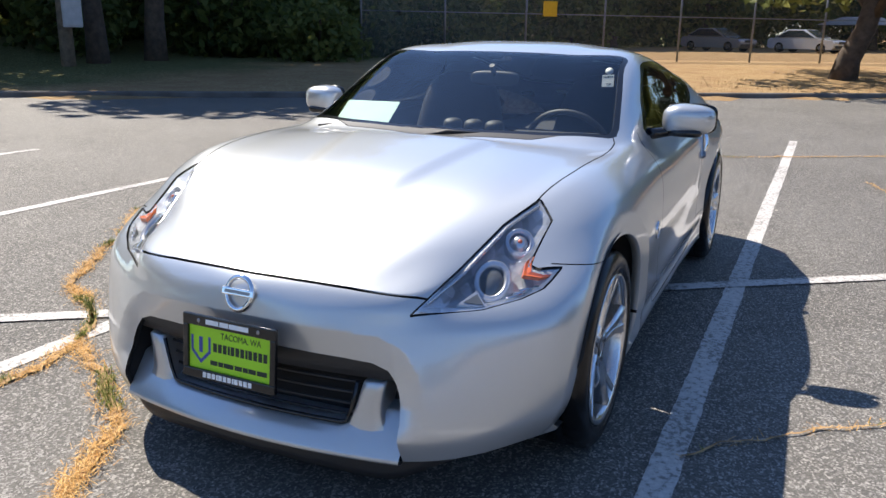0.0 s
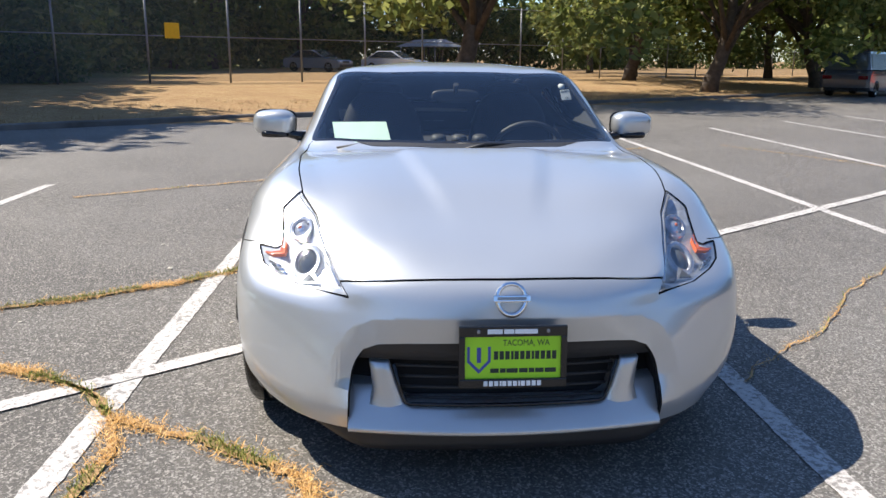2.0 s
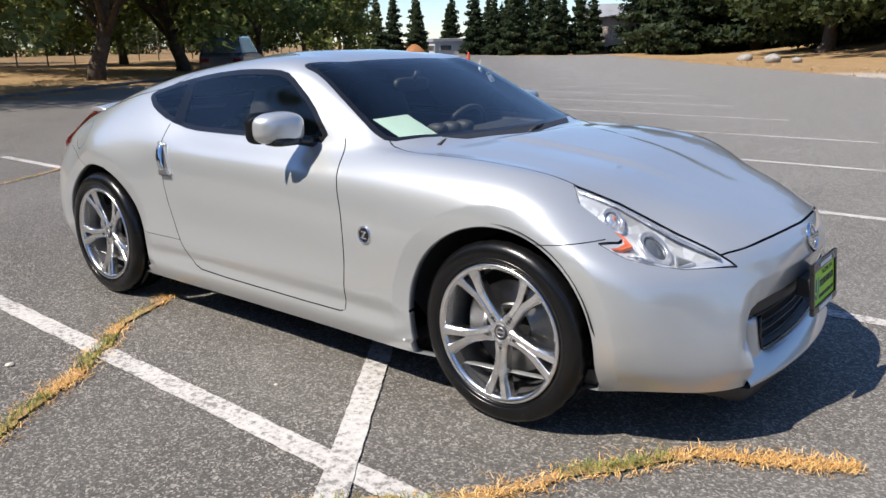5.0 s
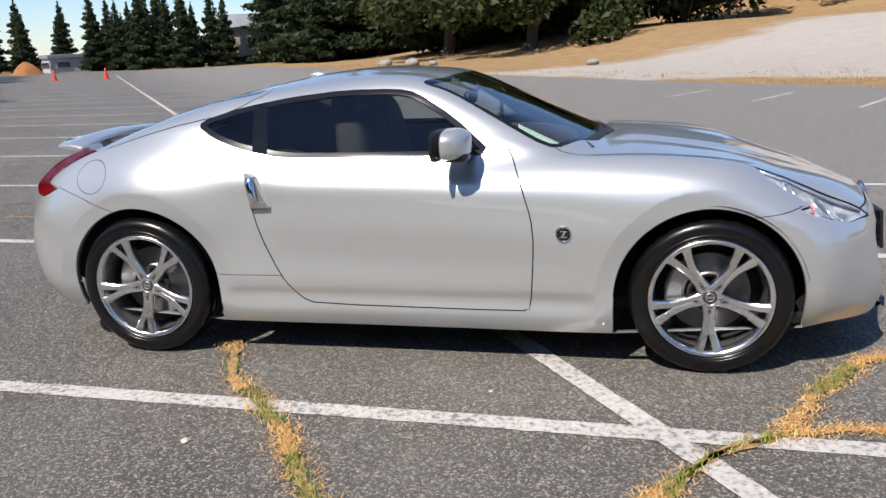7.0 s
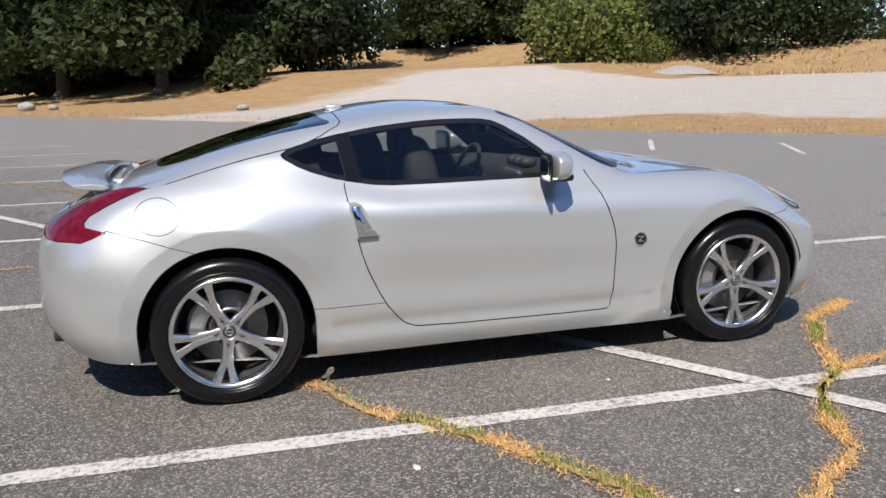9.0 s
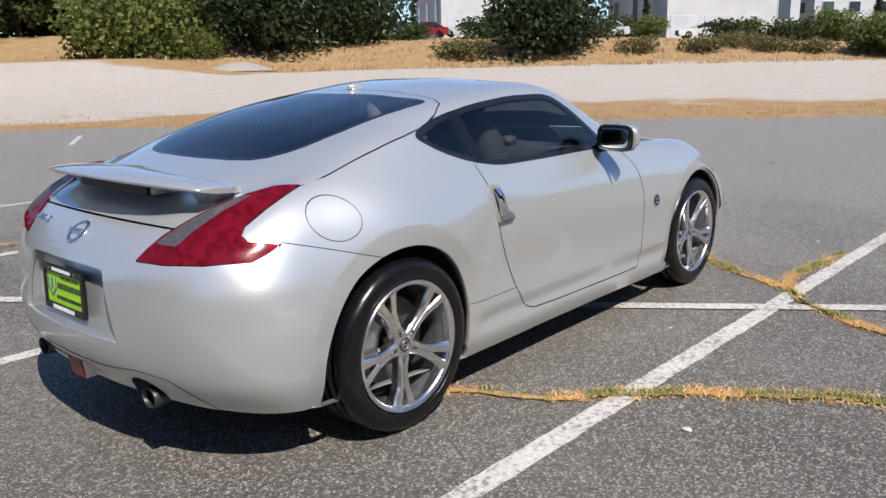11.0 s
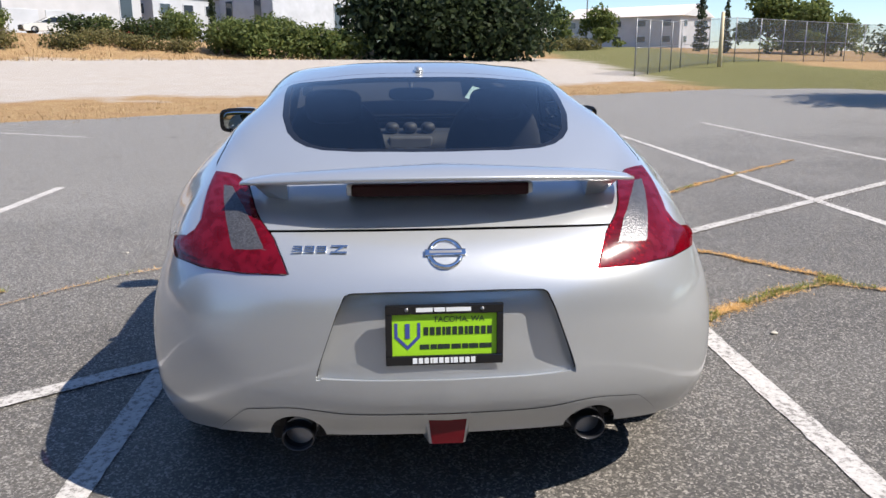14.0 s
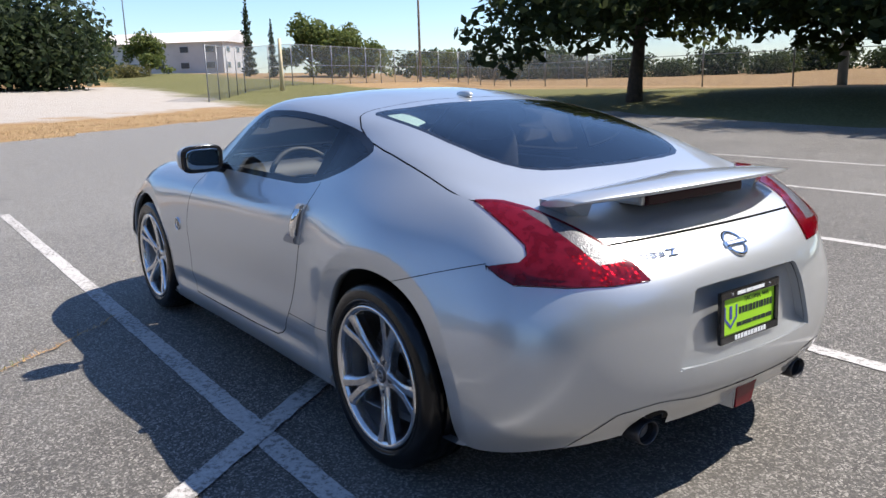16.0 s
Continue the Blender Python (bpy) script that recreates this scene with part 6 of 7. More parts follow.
def build_cracks():
    rnd = random.Random(11)
    blades = {"dry": ([], []), "green": ([], [])}
    soil_v, soil_f = [], []
    for pts, width, dense, green in CRACKS:
        line = crack_line(pts, rnd)
        base = len(soil_v)
        for k, (v, s) in enumerate(line):
            w = (.006 + width * .45 * (0.55 + .9 * abs(noise.noise(v * 9.0)))) * (1 if dense > .3 else .5)
            soil_v += [v + s * w + Vector((0, 0, .0095)), v - s * w * (.6 + .6 * rnd.random()) + Vector((0, 0, .0095))]
            if k:
                a = base + 2 * k
                soil_f.append((a - 2, a - 1, a + 1, a))
            near = max(0.25, min(1, 4.0 / (v.length + 1)))
            patch = .5 + .9 * noise.noise(v * 3.1 + Vector((3, 1, 0)))
            for _ in range(int(62 * dense * near * max(.15, patch) * (width / .05) ** .5 + rnd.random())):
                o = v + s * rnd.gauss(0, width * .68) + Vector((rnd.uniform(-.012, .012), rnd.uniform(-.012, .012), .008))
                is_green = noise.noise(v * 2.6 + Vector((0, 7, 0))) > (.42 - green * 1.1) and abs((o - v).dot(s)) < width * .8
                ln = rnd.uniform(.012, .042) * (1.0 if is_green else 1.15)
                az, el = rnd.uniform(0, 6.283), rnd.uniform(.05, .55) if not is_green else rnd.uniform(.35, 1.2)
                d = Vector((math.cos(az) * math.cos(el), math.sin(az) * math.cos(el), math.sin(el)))
                side = Vector((-math.sin(az), math.cos(az), 0)) * rnd.uniform(.0008, .0018)
                tip = o + d * ln
                if not is_green:
                    tip.z *= .7
                vs, fs = blades["green" if is_green else "dry"]
                i = len(vs)
                mid = o + d * ln * .55 + Vector((0, 0, .004))
                vs += [o + side, o - side, mid - side * .8, mid + side * .8, tip]
                fs += [(i, i + 1, i + 2, i + 3), (i + 3, i + 2, i + 4)]
    tagged(new("crack_soil", mesh_of("crack_soil", soil_v, soil_f, CRACK)), "brown soil filling cracks in the asphalt", "crack", kind="stuff")
    tagged(new("dry_weeds", mesh_of("dry_weeds", *blades["dry"], STRAW)), "orange dry weeds growing along the asphalt cracks", "weeds", kind="stuff")
    tagged(new("green_weeds", mesh_of("green_weeds", *blades["green"], GREEN_WEED)), "low green weeds growing in the asphalt cracks", "weeds", kind="stuff")


def pebbles():
    rnd = random.Random(5)
    base = None
    for x, y, r in ((-.64, -1.68, .017), (.35, -2.15, .010), (-1.3, -1.9, .011), (1.9, -2.2, .012), (2.7, .6, .012), (2.9, -1.1, .010), (-2.6, -1.7, .012), (-.2, -2.6, .012), (1.3, 1.9, .011), (2.4, 1.7, .013), (-2.9, 1.2, .010), (.4, -1.12, .009)):
        bm = bmesh.new()
        bmesh.ops.create_icosphere(bm, subdivisions=2, radius=r)
        for v in bm.verts:
            v.co *= 1 + .35 * noise.noise(v.co * 60 + Vector((x, y, 0)))
            v.co.z *= .45
        me = bpy.data.meshes.new("pebble")
        bm.to_mesh(me)
        bm.free()
        me.materials.append(PEBBLE)
        ob = tagged(new("pebble", me), "pale pebble lying on the asphalt", "pebble", "pebbles on the asphalt")
        ob.location = (x, y, r * .36)


def dry_grass():
    """Loose tufts of straw on the strip beside the lot and on the bank."""
    g = np.random.default_rng(77)
    V, F = [], []
    for count, a0, a1, c0, c1, h0, h1 in ((7000, -30, 17, 14.2, 20.5, .03, .10), (2500, 17, 60, 13.6, 17.5, .04, .12), (6000, -45, 32, 44, 55, .10, .32), (3500, 0, 45, -16.5, -12.5, .03, .09)):
        a, c = g.uniform(a0, a1, count), g.uniform(c0, c1, count)
        n = np.array([noise.noise(Vector((p * .55, q * .9, 3.0))) for p, q in zip(a, c)])
        keep = g.random(count) < np.clip(.45 + 1.3 * n, .04, 1)
        a, c = a[keep], c[keep]
        x, y = ALONG.x * a + ACROSS.x * c, ALONG.y * a + ACROSS.y * c
        z = terrain_z(x, y)
        for px, py, pz in zip(x, y, z):
            for _ in range(3):
                az, h = g.uniform(0, 6.283), g.uniform(h0, h1)
                lean = g.uniform(.3, 1.1) * h
                ox, oy = px + g.normal(0, h * .8), py + g.normal(0, h * .8)
                w = h * .09
                i = len(V)
                V += [(ox - w * math.sin(az), oy + w * math.cos(az), pz - .01), (ox + w * math.sin(az), oy - w * math.cos(az), pz - .01), (ox + lean * math.cos(az), oy + lean * math.sin(az), pz + h)]
                F.append((i, i + 1, i + 2))
    tagged(new("dry_grass", mesh_of("dry_grass", V, F, PALE_STRAW)), "tufts of pale dry grass beside the lot", "grass", kind="stuff")


PALE_STRAW = straw_material("pale_straw", [(0.0, (0.20, 0.125, 0.055)), (0.5, (0.36, 0.25, 0.13)), (1.0, (0.52, 0.40, 0.23))])
PEBBLE = simple("pale_stone", (0.52, 0.48, 0.40), 0.85, vary=0.3, scale=40)
build_cracks()
pebbles()
dry_grass()

# ---- trees, fences, buildings and vehicles round the lot ----
def leaf_material(name, dark, mid_c, light):
    m, nt, p = nodes_of(name)
    g = nt.nodes.new("ShaderNodeNewGeometry")
    r = ramp(nt, g.outputs["Random Per Island"], [(0.0, dark), (0.55, mid_c), (1.0, light)])
    oi = nt.nodes.new("ShaderNodeObjectInfo")
    c = mix(nt, maths(nt, "MULTIPLY", oi.outputs["Random"], 0.35), r.outputs[0], light)
    nt.links.new(c, p.inputs["Base Color"])
    p.inputs["Roughness"].default_value = 0.6
    p.inputs["Specular IOR Level"].default_value = 0.25
    tl = nt.nodes.new("ShaderNodeBsdfTranslucent")
    nt.links.new(c, tl.inputs[0])
    mx = nt.nodes.new("ShaderNodeMixShader")
    mx.inputs[0].default_value = 0.5
    nt.links.new(p.outputs[0], mx.inputs[1])
    nt.links.new(tl.outputs[0], mx.inputs[2])
    nt.links.new(mx.outputs[0], nt.nodes["Material Output"].inputs[0])
    return m


LEAF = leaf_material("broad_leaves", (0.042, 0.066, 0.020), (0.090, 0.130, 0.035), (0.20, 0.22, 0.065))
DARK_LEAF = leaf_material("dark_leaves", (0.016, 0.027, 0.011), (0.036, 0.055, 0.018), (0.085, 0.105, 0.034))
BRUSH = leaf_material("brush_leaves", (0.050, 0.050, 0.020), (0.115, 0.115, 0.040), (0.24, 0.20, 0.08))
LEAF_LIGHT = leaf_material("light_leaves", (0.050, 0.078, 0.018), (0.118, 0.150, 0.036), (0.26, 0.27, 0.085))
NEEDLE = leaf_material("needles", (0.014, 0.026, 0.013), (0.028, 0.046, 0.020), (0.065, 0.085, 0.034))
BARK = simple("bark", (0.075, 0.055, 0.040), 0.9, vary=0.4, scale=6, relief=0.7, fine=25)


def leaves(blobs, count, size, rnd, flat=1.0):
    """Many small leaves spread over the outer parts of ellipsoid clumps (x, y, z, rx, ry, rz)."""
    g = np.random.default_rng(rnd)
    w = np.array([b[3] * b[4] + b[4] * b[5] for b in blobs])
    pick = g.choice(len(blobs), count, p=w / w.sum())
    B = np.array(blobs)[pick]
    d = g.normal(size=(count, 3))
    d /= np.linalg.norm(d, axis=1)[:, None]
    rad = g.random(count) ** 0.32
    lump = 1 + .18 * np.sin(d[:, 0] * 7 + B[:, 0]) * np.cos(d[:, 2] * 6 + B[:, 1])
    P = B[:, :3] + d * B[:, 3:] * (rad * lump)[:, None]
    n = d * .6 + g.normal(size=(count, 3)) * .7 + np.array([0, 0, .35 * flat])
    n /= np.linalg.norm(n, axis=1)[:, None]
    t = np.cross(n, g.normal(size=(count, 3)))
    t /= np.linalg.norm(t, axis=1)[:, None]
    b = np.cross(n, t)
    s = size * (0.55 + .9 * g.random(count))[:, None]
    V = np.stack([P - t * s, P + b * s * .55 + t * s * .1, P + t * s, P - b * s * .55 + t * s * .1], 1).reshape(-1, 3)
    F = np.arange(count * 4).reshape(-1, 4)
    return V, F


def quads_mesh(name, V, F, mat):
    me = bpy.data.meshes.new(name)
    me.vertices.add(len(V))
    me.vertices.foreach_set("co", V.astype(np.float32).ravel())
    me.loops.add(len(F) * 4)
    me.loops.foreach_set("vertex_index", F.astype(np.int32).ravel())
    me.polygons.add(len(F))
    me.polygons.foreach_set("loop_start", np.arange(0, len(F) * 4, 4, dtype=np.int32))
    me.update(calc_edges=True)
    me.materials.append(mat)
    return me


def broad_tree(h, crown_r, base, trunk_r, count, size, seed, mat, lean=0.0, label=""):
    rnd = random.Random(seed)
    root = tagged(new("tree"), label or "broad-leaved tree with dense green crown", "tree")
    bm = bmesh.new()
    fork = base * .8 + .25 * (h - base)
    tube(bm, [(0, 0, -.2), (lean * .15, 0, base * .35), (lean * .6, 0, base * .8), (lean, 0, fork), (lean * 1.1, 0, h * .8)], [trunk_r * 1.3, trunk_r, trunk_r * .85, trunk_r * .65, trunk_r * .15], 10)
    blobs = []
    for k in range(9):
        a = k * 2.4 + rnd.random()
        r = crown_r * rnd.uniform(.45, .75)
        z = base + (h - base) * rnd.uniform(.22, .75)
        end = Vector((lean + r * math.cos(a), r * math.sin(a), z))
        st = Vector((lean * .8, 0, base * .8 + (fork - base * .8) * rnd.random()))
        mid_p = st.lerp(end, .5) + Vector((0, 0, .3))
        tube(bm, [st, mid_p, end], [trunk_r * .42, trunk_r * .25, trunk_r * .08], 6)
        q = crown_r * rnd.uniform(.36, .55)
        blobs.append((end.x, end.y, end.z, q, q, q * rnd.uniform(.6, .85)))
    for k in range(6):
        a = k * 1.05 + rnd.random()
        z = base + (h - base) * rnd.uniform(.5, .88)
        q = crown_r * rnd.uniform(.35, .5)
        r = crown_r * .45 * (1 - (z - base) / (h - base) * .5)
        blobs.append((lean + r * math.cos(a), r * math.sin(a), z, q, q, q * .8))
    for k in range(7):
        a = k * .9 + rnd.random()
        q = crown_r * rnd.uniform(.2, .32)
        blobs.append((lean + crown_r * .85 * math.cos(a), crown_r * .85 * math.sin(a), base + (h - base) * rnd.uniform(.02, .35), q, q, q * .8))
    part("trunk", bm, BARK, root, "brown trunk with limbs")
    part("crown", quads_mesh("crown", *leaves(blobs, count, size, seed), mat), None, root)
    return root


def conifer(h, r, count, size, seed, label=""):
    rnd = random.Random(seed)
    root = tagged(new("conifer"), label or "tall dark evergreen tree", "tree")
    bm = bmesh.new()
    tube(bm, [(0, 0, -.2), (0, 0, h * .5), (0, 0, h * .97)], [r * .09, r * .055, .02], 8)
    part("trunk", bm, BARK, root)
    blobs = []
    n = 34
    for k in range(n):
        t = k / (n - 1)
        z = h * (.035 + .945 * t)
        rr = r * (1 - t) ** .75 * rnd.uniform(.65, 1.05)
        a = k * 2.4
        blobs.append((rr * .55 * math.cos(a), rr * .55 * math.sin(a), z, rr * .6 + .12, rr * .6 + .12, h / n * 1.3))
    part("crown", quads_mesh("crown", *leaves(blobs, count, size, seed, .3), NEEDLE), None, root)
    return root


def shrub(w, h, count, size, seed, mat, label):
    rnd = random.Random(seed)
    root = tagged(new("shrub"), label, "shrub")
    blobs = []
    for k in range(14):
        a, q = k * 2.4, rnd.uniform(.2, .34) * w
        r = w * .36 * rnd.random() ** .5
        z = h * rnd.uniform(.2, .66) * (1 - .3 * r / w)
        blobs.append((r * 1.1 * math.cos(a), r * math.sin(a), z, q, q, min(q, h - z)))
    bm = bmesh.new()
    for k in range(5):
        a = k * 1.3
        tube(bm, [(0, 0, -.3), (w * .1 * math.cos(a), w * .1 * math.sin(a), h * .3), (w * .25 * math.cos(a), w * .25 * math.sin(a), h * .6)], [.12, .08, .03], 6)
    part("stem", bm, BARK, root)
    part("crown", quads_mesh("crown", *leaves(blobs, count, size, seed), mat), None, root)
    return root


def spot(a, c, dz=0.0):
    v = lot(a, c)
    paved = -12.1 < c < 13.2 and -17 < a < (95 if c < -3 else 79)
    return (v.x, v.y, (0.0 if paved else float(terrain_z(np.array(v.x), np.array(v.y)))) + dz)


def plant(base_ob, places, turn=None):
    """Sets a tree at the first place and copies of it at the others: (along, across, scale)."""
    rnd = random.Random(len(places) * 7 + 3)
    for i, (a, c, s) in enumerate(places):
        x, y, z = spot(a, c)
        m = pose(x, y, z - .05, 0, 0, turn if turn is not None and i == 0 else rnd.uniform(0, 360)) @ Matrix.Diagonal((s, s, s * rnd.uniform(.92, 1.08), 1))
        if i == 0:
            base_ob.matrix_basis = m
        else:
            copy_thing(base_ob, m)


def build_trees():
    # leaning tree behind the kerb, and the row that follows it
    t = broad_tree(9.6, 5.6, 1.9, .32, 11000, .17, 3, LEAF_LIGHT, .7, "leaning street tree with yellow-green crown on dry grass")
    plant(t, [(14.3, -16.4, 1.0), (25.6, -14.2, .95), (35.2, -14.4, 1.0), (29.5, -21.0, .95)], 70)
    t = broad_tree(9.5, 4.4, 1.5, .22, 7000, .19, 8, LEAF, .2, "street tree in a row along the fence")
    plant(t, [(38.9, -13.6, 1.0), (46.1, -13.6, .95), (37.3, -26.5, 1.1), (43.0, -21.0, 1.1), (49.5, -20.0, 1.2)])
    t = broad_tree(8.5, 3.9, 1.3, .20, 5500, .21, 15, LEAF_LIGHT, .1, "sunlit street tree with yellowish leaves")
    plant(t, [(56.7, -13.2, 1.0), (64.9, -13.2, .95), (73.1, -13.0, .9), (60.5, -18.0, 1.05), (81.0, -15.0, .9)])
    # dark wood beyond the kerb
    t = broad_tree(15, 5.0, 3.5, .30, 7000, .24, 21, LEAF, .3, "tall woodland tree in deep shade")
    plant(t, [(-4.8, -21.0, .95), (-6.1, -19.7, .9), (-10.5, -24.7, 1.0), (-4.3, -28.1, 1.0), (-2.0, -32.2, 1.05), (.8, -36.2, 1.05), (-10.3, -31.0, 1.1), (-15.5, -28, 1.0), (-8.0, -37.0, 1.1), (3.5, -42.0, 1.1), (-17, -20.5, .9)])
    t = broad_tree(16, 6.0, 2.5, .35, 5500, .34, 27, LEAF, .2, "large tree at the edge of the playing field")
    plant(t, [(6.8, -50.7, 1.0), (14.1, -52, 1.0), (23.0, -54, 1.0), (26.8, -62, 1.1), (37.9, -62, 1.1), (46, -55, 1.0), (45.1, -36.3, .7), (0.5, -48, 1.0), (33, -58, 1.05)])
    t = shrub(3.4, 2.4, 1800, .14, 41, LEAF, "wild shrub in the shade of the wood")
    plant(t, [(-7.5, -22.5, 1.0), (-1.5, -24.5, 1.0), (1.2, -26.3, 1.1), (0.0, -22.0, .9), (-12, -22, 1.1), (4.5, -26.5, .8), (-3.2, -25.0, 1.2), (-14, -23, 1.1)])
    t = shrub(8.0, 5.0, 4500, .22, 46, LEAF, "dense dark undergrowth at the wood's edge")
    plant(t, [(-12, -29, 1.0), (-6, -30, 1.0), (0, -31, 1.0), (5, -34, 1.0), (-2, -38, 1.1), (9, -44, 1.1), (3, -44, 1.2), (14, -50, 1.2), (20, -54, 1.2), (26, -60, 1.3), (33, -62, 1.3), (40, -62, 1.3), (47, -58, 1.3), (-9, -36, 1.2), (10, -56, 1.3), (53, -52, 1.3), (62, -50, 1.2), (-18, -26, 1.0), (75, -60, 1.2), (87, -58, 1.2), (99, -55, 1.2), (111, -50, 1.2), (123, -45, 1.2), (136, -40, 1.2)])
    # evergreens at the far end of the lot
    t = conifer(15, 3.2, 5000, .30, 5)
    plant(t, [(100.5, -13.6, .55), (112, -17, .5), (106, -.8, 1.0), (100.8, 6.4, .9), (104, 2.5, .85), (118.1, -20, .6), (116, -13.5, .6), (96, 9.0, 1.0), (91.1, -1.0, 1.0), (86.1, 3.5, 1.1), (83.9, 7.5, 1.05), (92, 9.5, .9), (95, 22, 1.0), (126, -25, .6), (97, 3.0, 1.0), (90, 6.5, 1.0), (87, 20.5, 1.1), (80, 18.5, .9), (74, 19, 1.1), (112, -5.0, .9), (99, 0.8, 1.0), (97, 6.2, 1.2), (85.5, 10.6, 1.0), (89.5, 12.6, .9), (94, 4.6, 1.1), (88.5, 1.4, .85), (107.6, -12.3, 1.1), (103.9, -8.6, .95), (112.0, -9.5, 1.2), (114.1, -4.5, 1.1)])
    t = conifer(19, 5.6, 9000, .30, 9, "broad dark evergreen at the edge of the yard")
    plant(t, [(79.0, 21.3, 1.10), (74.9, 26.2, 1.17), (73.1, 31.0, 1.17), (83.5, 23.4, 1.17), (86.6, 31.7, 1.24), (66.6, 32.4, 1.10), (65.6, 40.1, 1.10), (60.6, 28.2, 1.03), (70.0, 37.2, 1.24), (79.7, 38.6, 1.31), (76.9, 48.2, 1.24), (67.3, 46.9, 1.03), (92.1, 18.6, 0.83)])
    t = broad_tree(12, 5.8, .7, .42, 13000, .22, 33, DARK_LEAF, .3, "spreading dark tree on the dry rise")
    plant(t, [(46.5, 27.0, 1.22), (52.9, 31.3, 1.22), (56.7, 25.2, 1.22), (48.8, 36.1, 0.98)])
    t = shrub(9.5, 9.5, 5500, .26, 50, NEEDLE, "big rounded evergreen bush on the bank")
    plant(t, [(45.1, 39.5, 1.0), (46.5, 43.0, 1.0)])
    t = shrub(9.0, 5.5, 5000, .24, 58, DARK_LEAF, "dark thicket along the top of the bank")
    plant(t, [(27.0, 62.0, .9), (33.0, 63.5, 1.0), (39.5, 61.5, 1.0), (45.5, 60.0, 1.0), (51.5, 58.0, 1.0), (57.5, 55.0, 1.1), (63.0, 53.0, 1.1)])
    t = broad_tree(7.5, 4.2, 1.2, .22, 6000, .22, 39, DARK_LEAF, .2, "tree on the bank below the street")
    plant(t, [(41.6, 52.5, 1.0), (38.9, 56.5, 1.05), (35.0, 60, 1.0), (47, 56, 1.0), (30, 63, .9)])
    t = shrub(10.0, 5.2, 8000, .20, 61, LEAF_LIGHT, "bright green shrub on the dry bank")
    plant(t, [(24.6, 46.8, .95), (21.0, 48.5, .40)])
    t = shrub(10.0, 6.8, 6500, .22, 66, NEEDLE, "dark evergreen shrub on the dry bank")
    plant(t, [(17.4, 51.5, 1.0), (-2.0, 50.8, .88), (-34.5, 45.6, 1.0), (-38.2, 43.0, 1.1), (-41.5, 41.8, .95), (12.0, 55.0, .8), (-37.0, 47.0, 1.15), (31.0, 60.0, .9)])
    t = shrub(3.8, 3.4, 2600, .15, 72, LEAF, "rounded green bush on the bank")
    plant(t, [(-23.9, 48.4, 1.0), (-22.6, 49.4, .9), (-26.6, 47.5, .9), (-28.5, 46.0, .95), (-30.4, 46.0, .8), (-2.0, 69.5, 1.0), (-12.0, 70.0, .8), (-28.0, 71.0, 1.1), (-34.0, 71.5, .9), (1.5, 69.0, .8), (13.5, 68.0, .9), (19.0, 66.5, 1.1), (-39.0, 72.0, 1.2), (-20.5, 70.0, .7)])
    t = shrub(4.2, 1.5, 1600, .14, 77, BRUSH, "low straggly green brush on the dry bank")
    plant(t, [(3.4, 50.0, .9), (-8.2, 51.0, .8), (-17.0, 51.0, .8), (-19.5, 50.5, .7), (-46.0, 56.0, 1.2), (-50.0, 57.5, 1.3), (-54.5, 57.0, 1.2), (-59, 56, 1.3), (-64, 57.5, 1.3), (-69, 57.0, 1.3), (-12.5, 51.0, .8), (-15.0, 52.5, .8)])
    t = shrub(5.0, 1.9, 1700, .15, 79, DARK_LEAF, "dull brown-green brush along the street")
    plant(t, [(-18.0, 66.5, 1.0), (-23.0, 66.5, 1.1), (-7.0, 66.5, .9), (-33.0, 66.0, 1.2), (2.5, 65.5, 1.0), (9.0, 66.0, .9), (14.5, 65.0, 1.1), (22.0, 64.0, 1.2), (-3.0, 78.0, 1.5), (-10.5, 79.0, 1.4), (-31.0, 79.0, 1.5), (13.0, 78.0, 1.5), (-38.0, 68.0, 1.2)])
    # far trees beyond the second fence
    t = broad_tree(10, 4.6, 1.0, .25, 3500, .36, 83, LEAF, .1, "far round-headed tree beyond the fence")
    plant(t, [(-85.7, 43.5, .78), (-87.4, 40.6, .80), (-86.0, 38.4, .70), (-92, 42, .85), (-88.0, 36.2, .62), (-97.0, 29.4, .55), (-95, 33.0, .45), (-75.0, 58.9, .70), (-73.0, 64.9, .72)])
    t = shrub(11.0, 4.6, 2600, .34, 85, DARK_LEAF, "far low hedge of mixed trees beyond the dry grass")
    plant(t, [(-118, 24, .9), (-122, 16, .7), (-124, 9, 1.0), (-119, 2, .7), (-130, -5, 1.1), (-122, -12, .8), (-134, -20, 1.2), (-124, -28, .8), (-130, -38, 1.1), (-112, 33, 1.0), (-126, -48, .9), (-120, 40, 1.1), (-104, 24, .7), (-128, 22, 1.3)])
    t = conifer(13, 1.4, 1800, .22, 89, "slender evergreen far beyond the fence")
    plant(t, [(-82.0, 49.9, .72), (-83.3, 47.4, .76), (-13.0, 79.0, .7), (-36.0, 81.0, .8), (10.5, 80.0, .7), (16.5, 79.0, .9)])
    # shade tree on the grass knoll
    t = broad_tree(9.0, 6.2, 2.3, .27, 20000, .19, 95, DARK_LEAF, .2, "shade tree with dark crown on the grass knoll")
    # the other four stand mostly out of view, added to shade grass and asphalt
    plant(t, [(-27.1, .7, 1.0), (-25.0, -9.6, 1.05), (-18.6, -9.6, .85), (-31.0, -11.5, 1.1), (-21.0, -16.5, 1.0)])


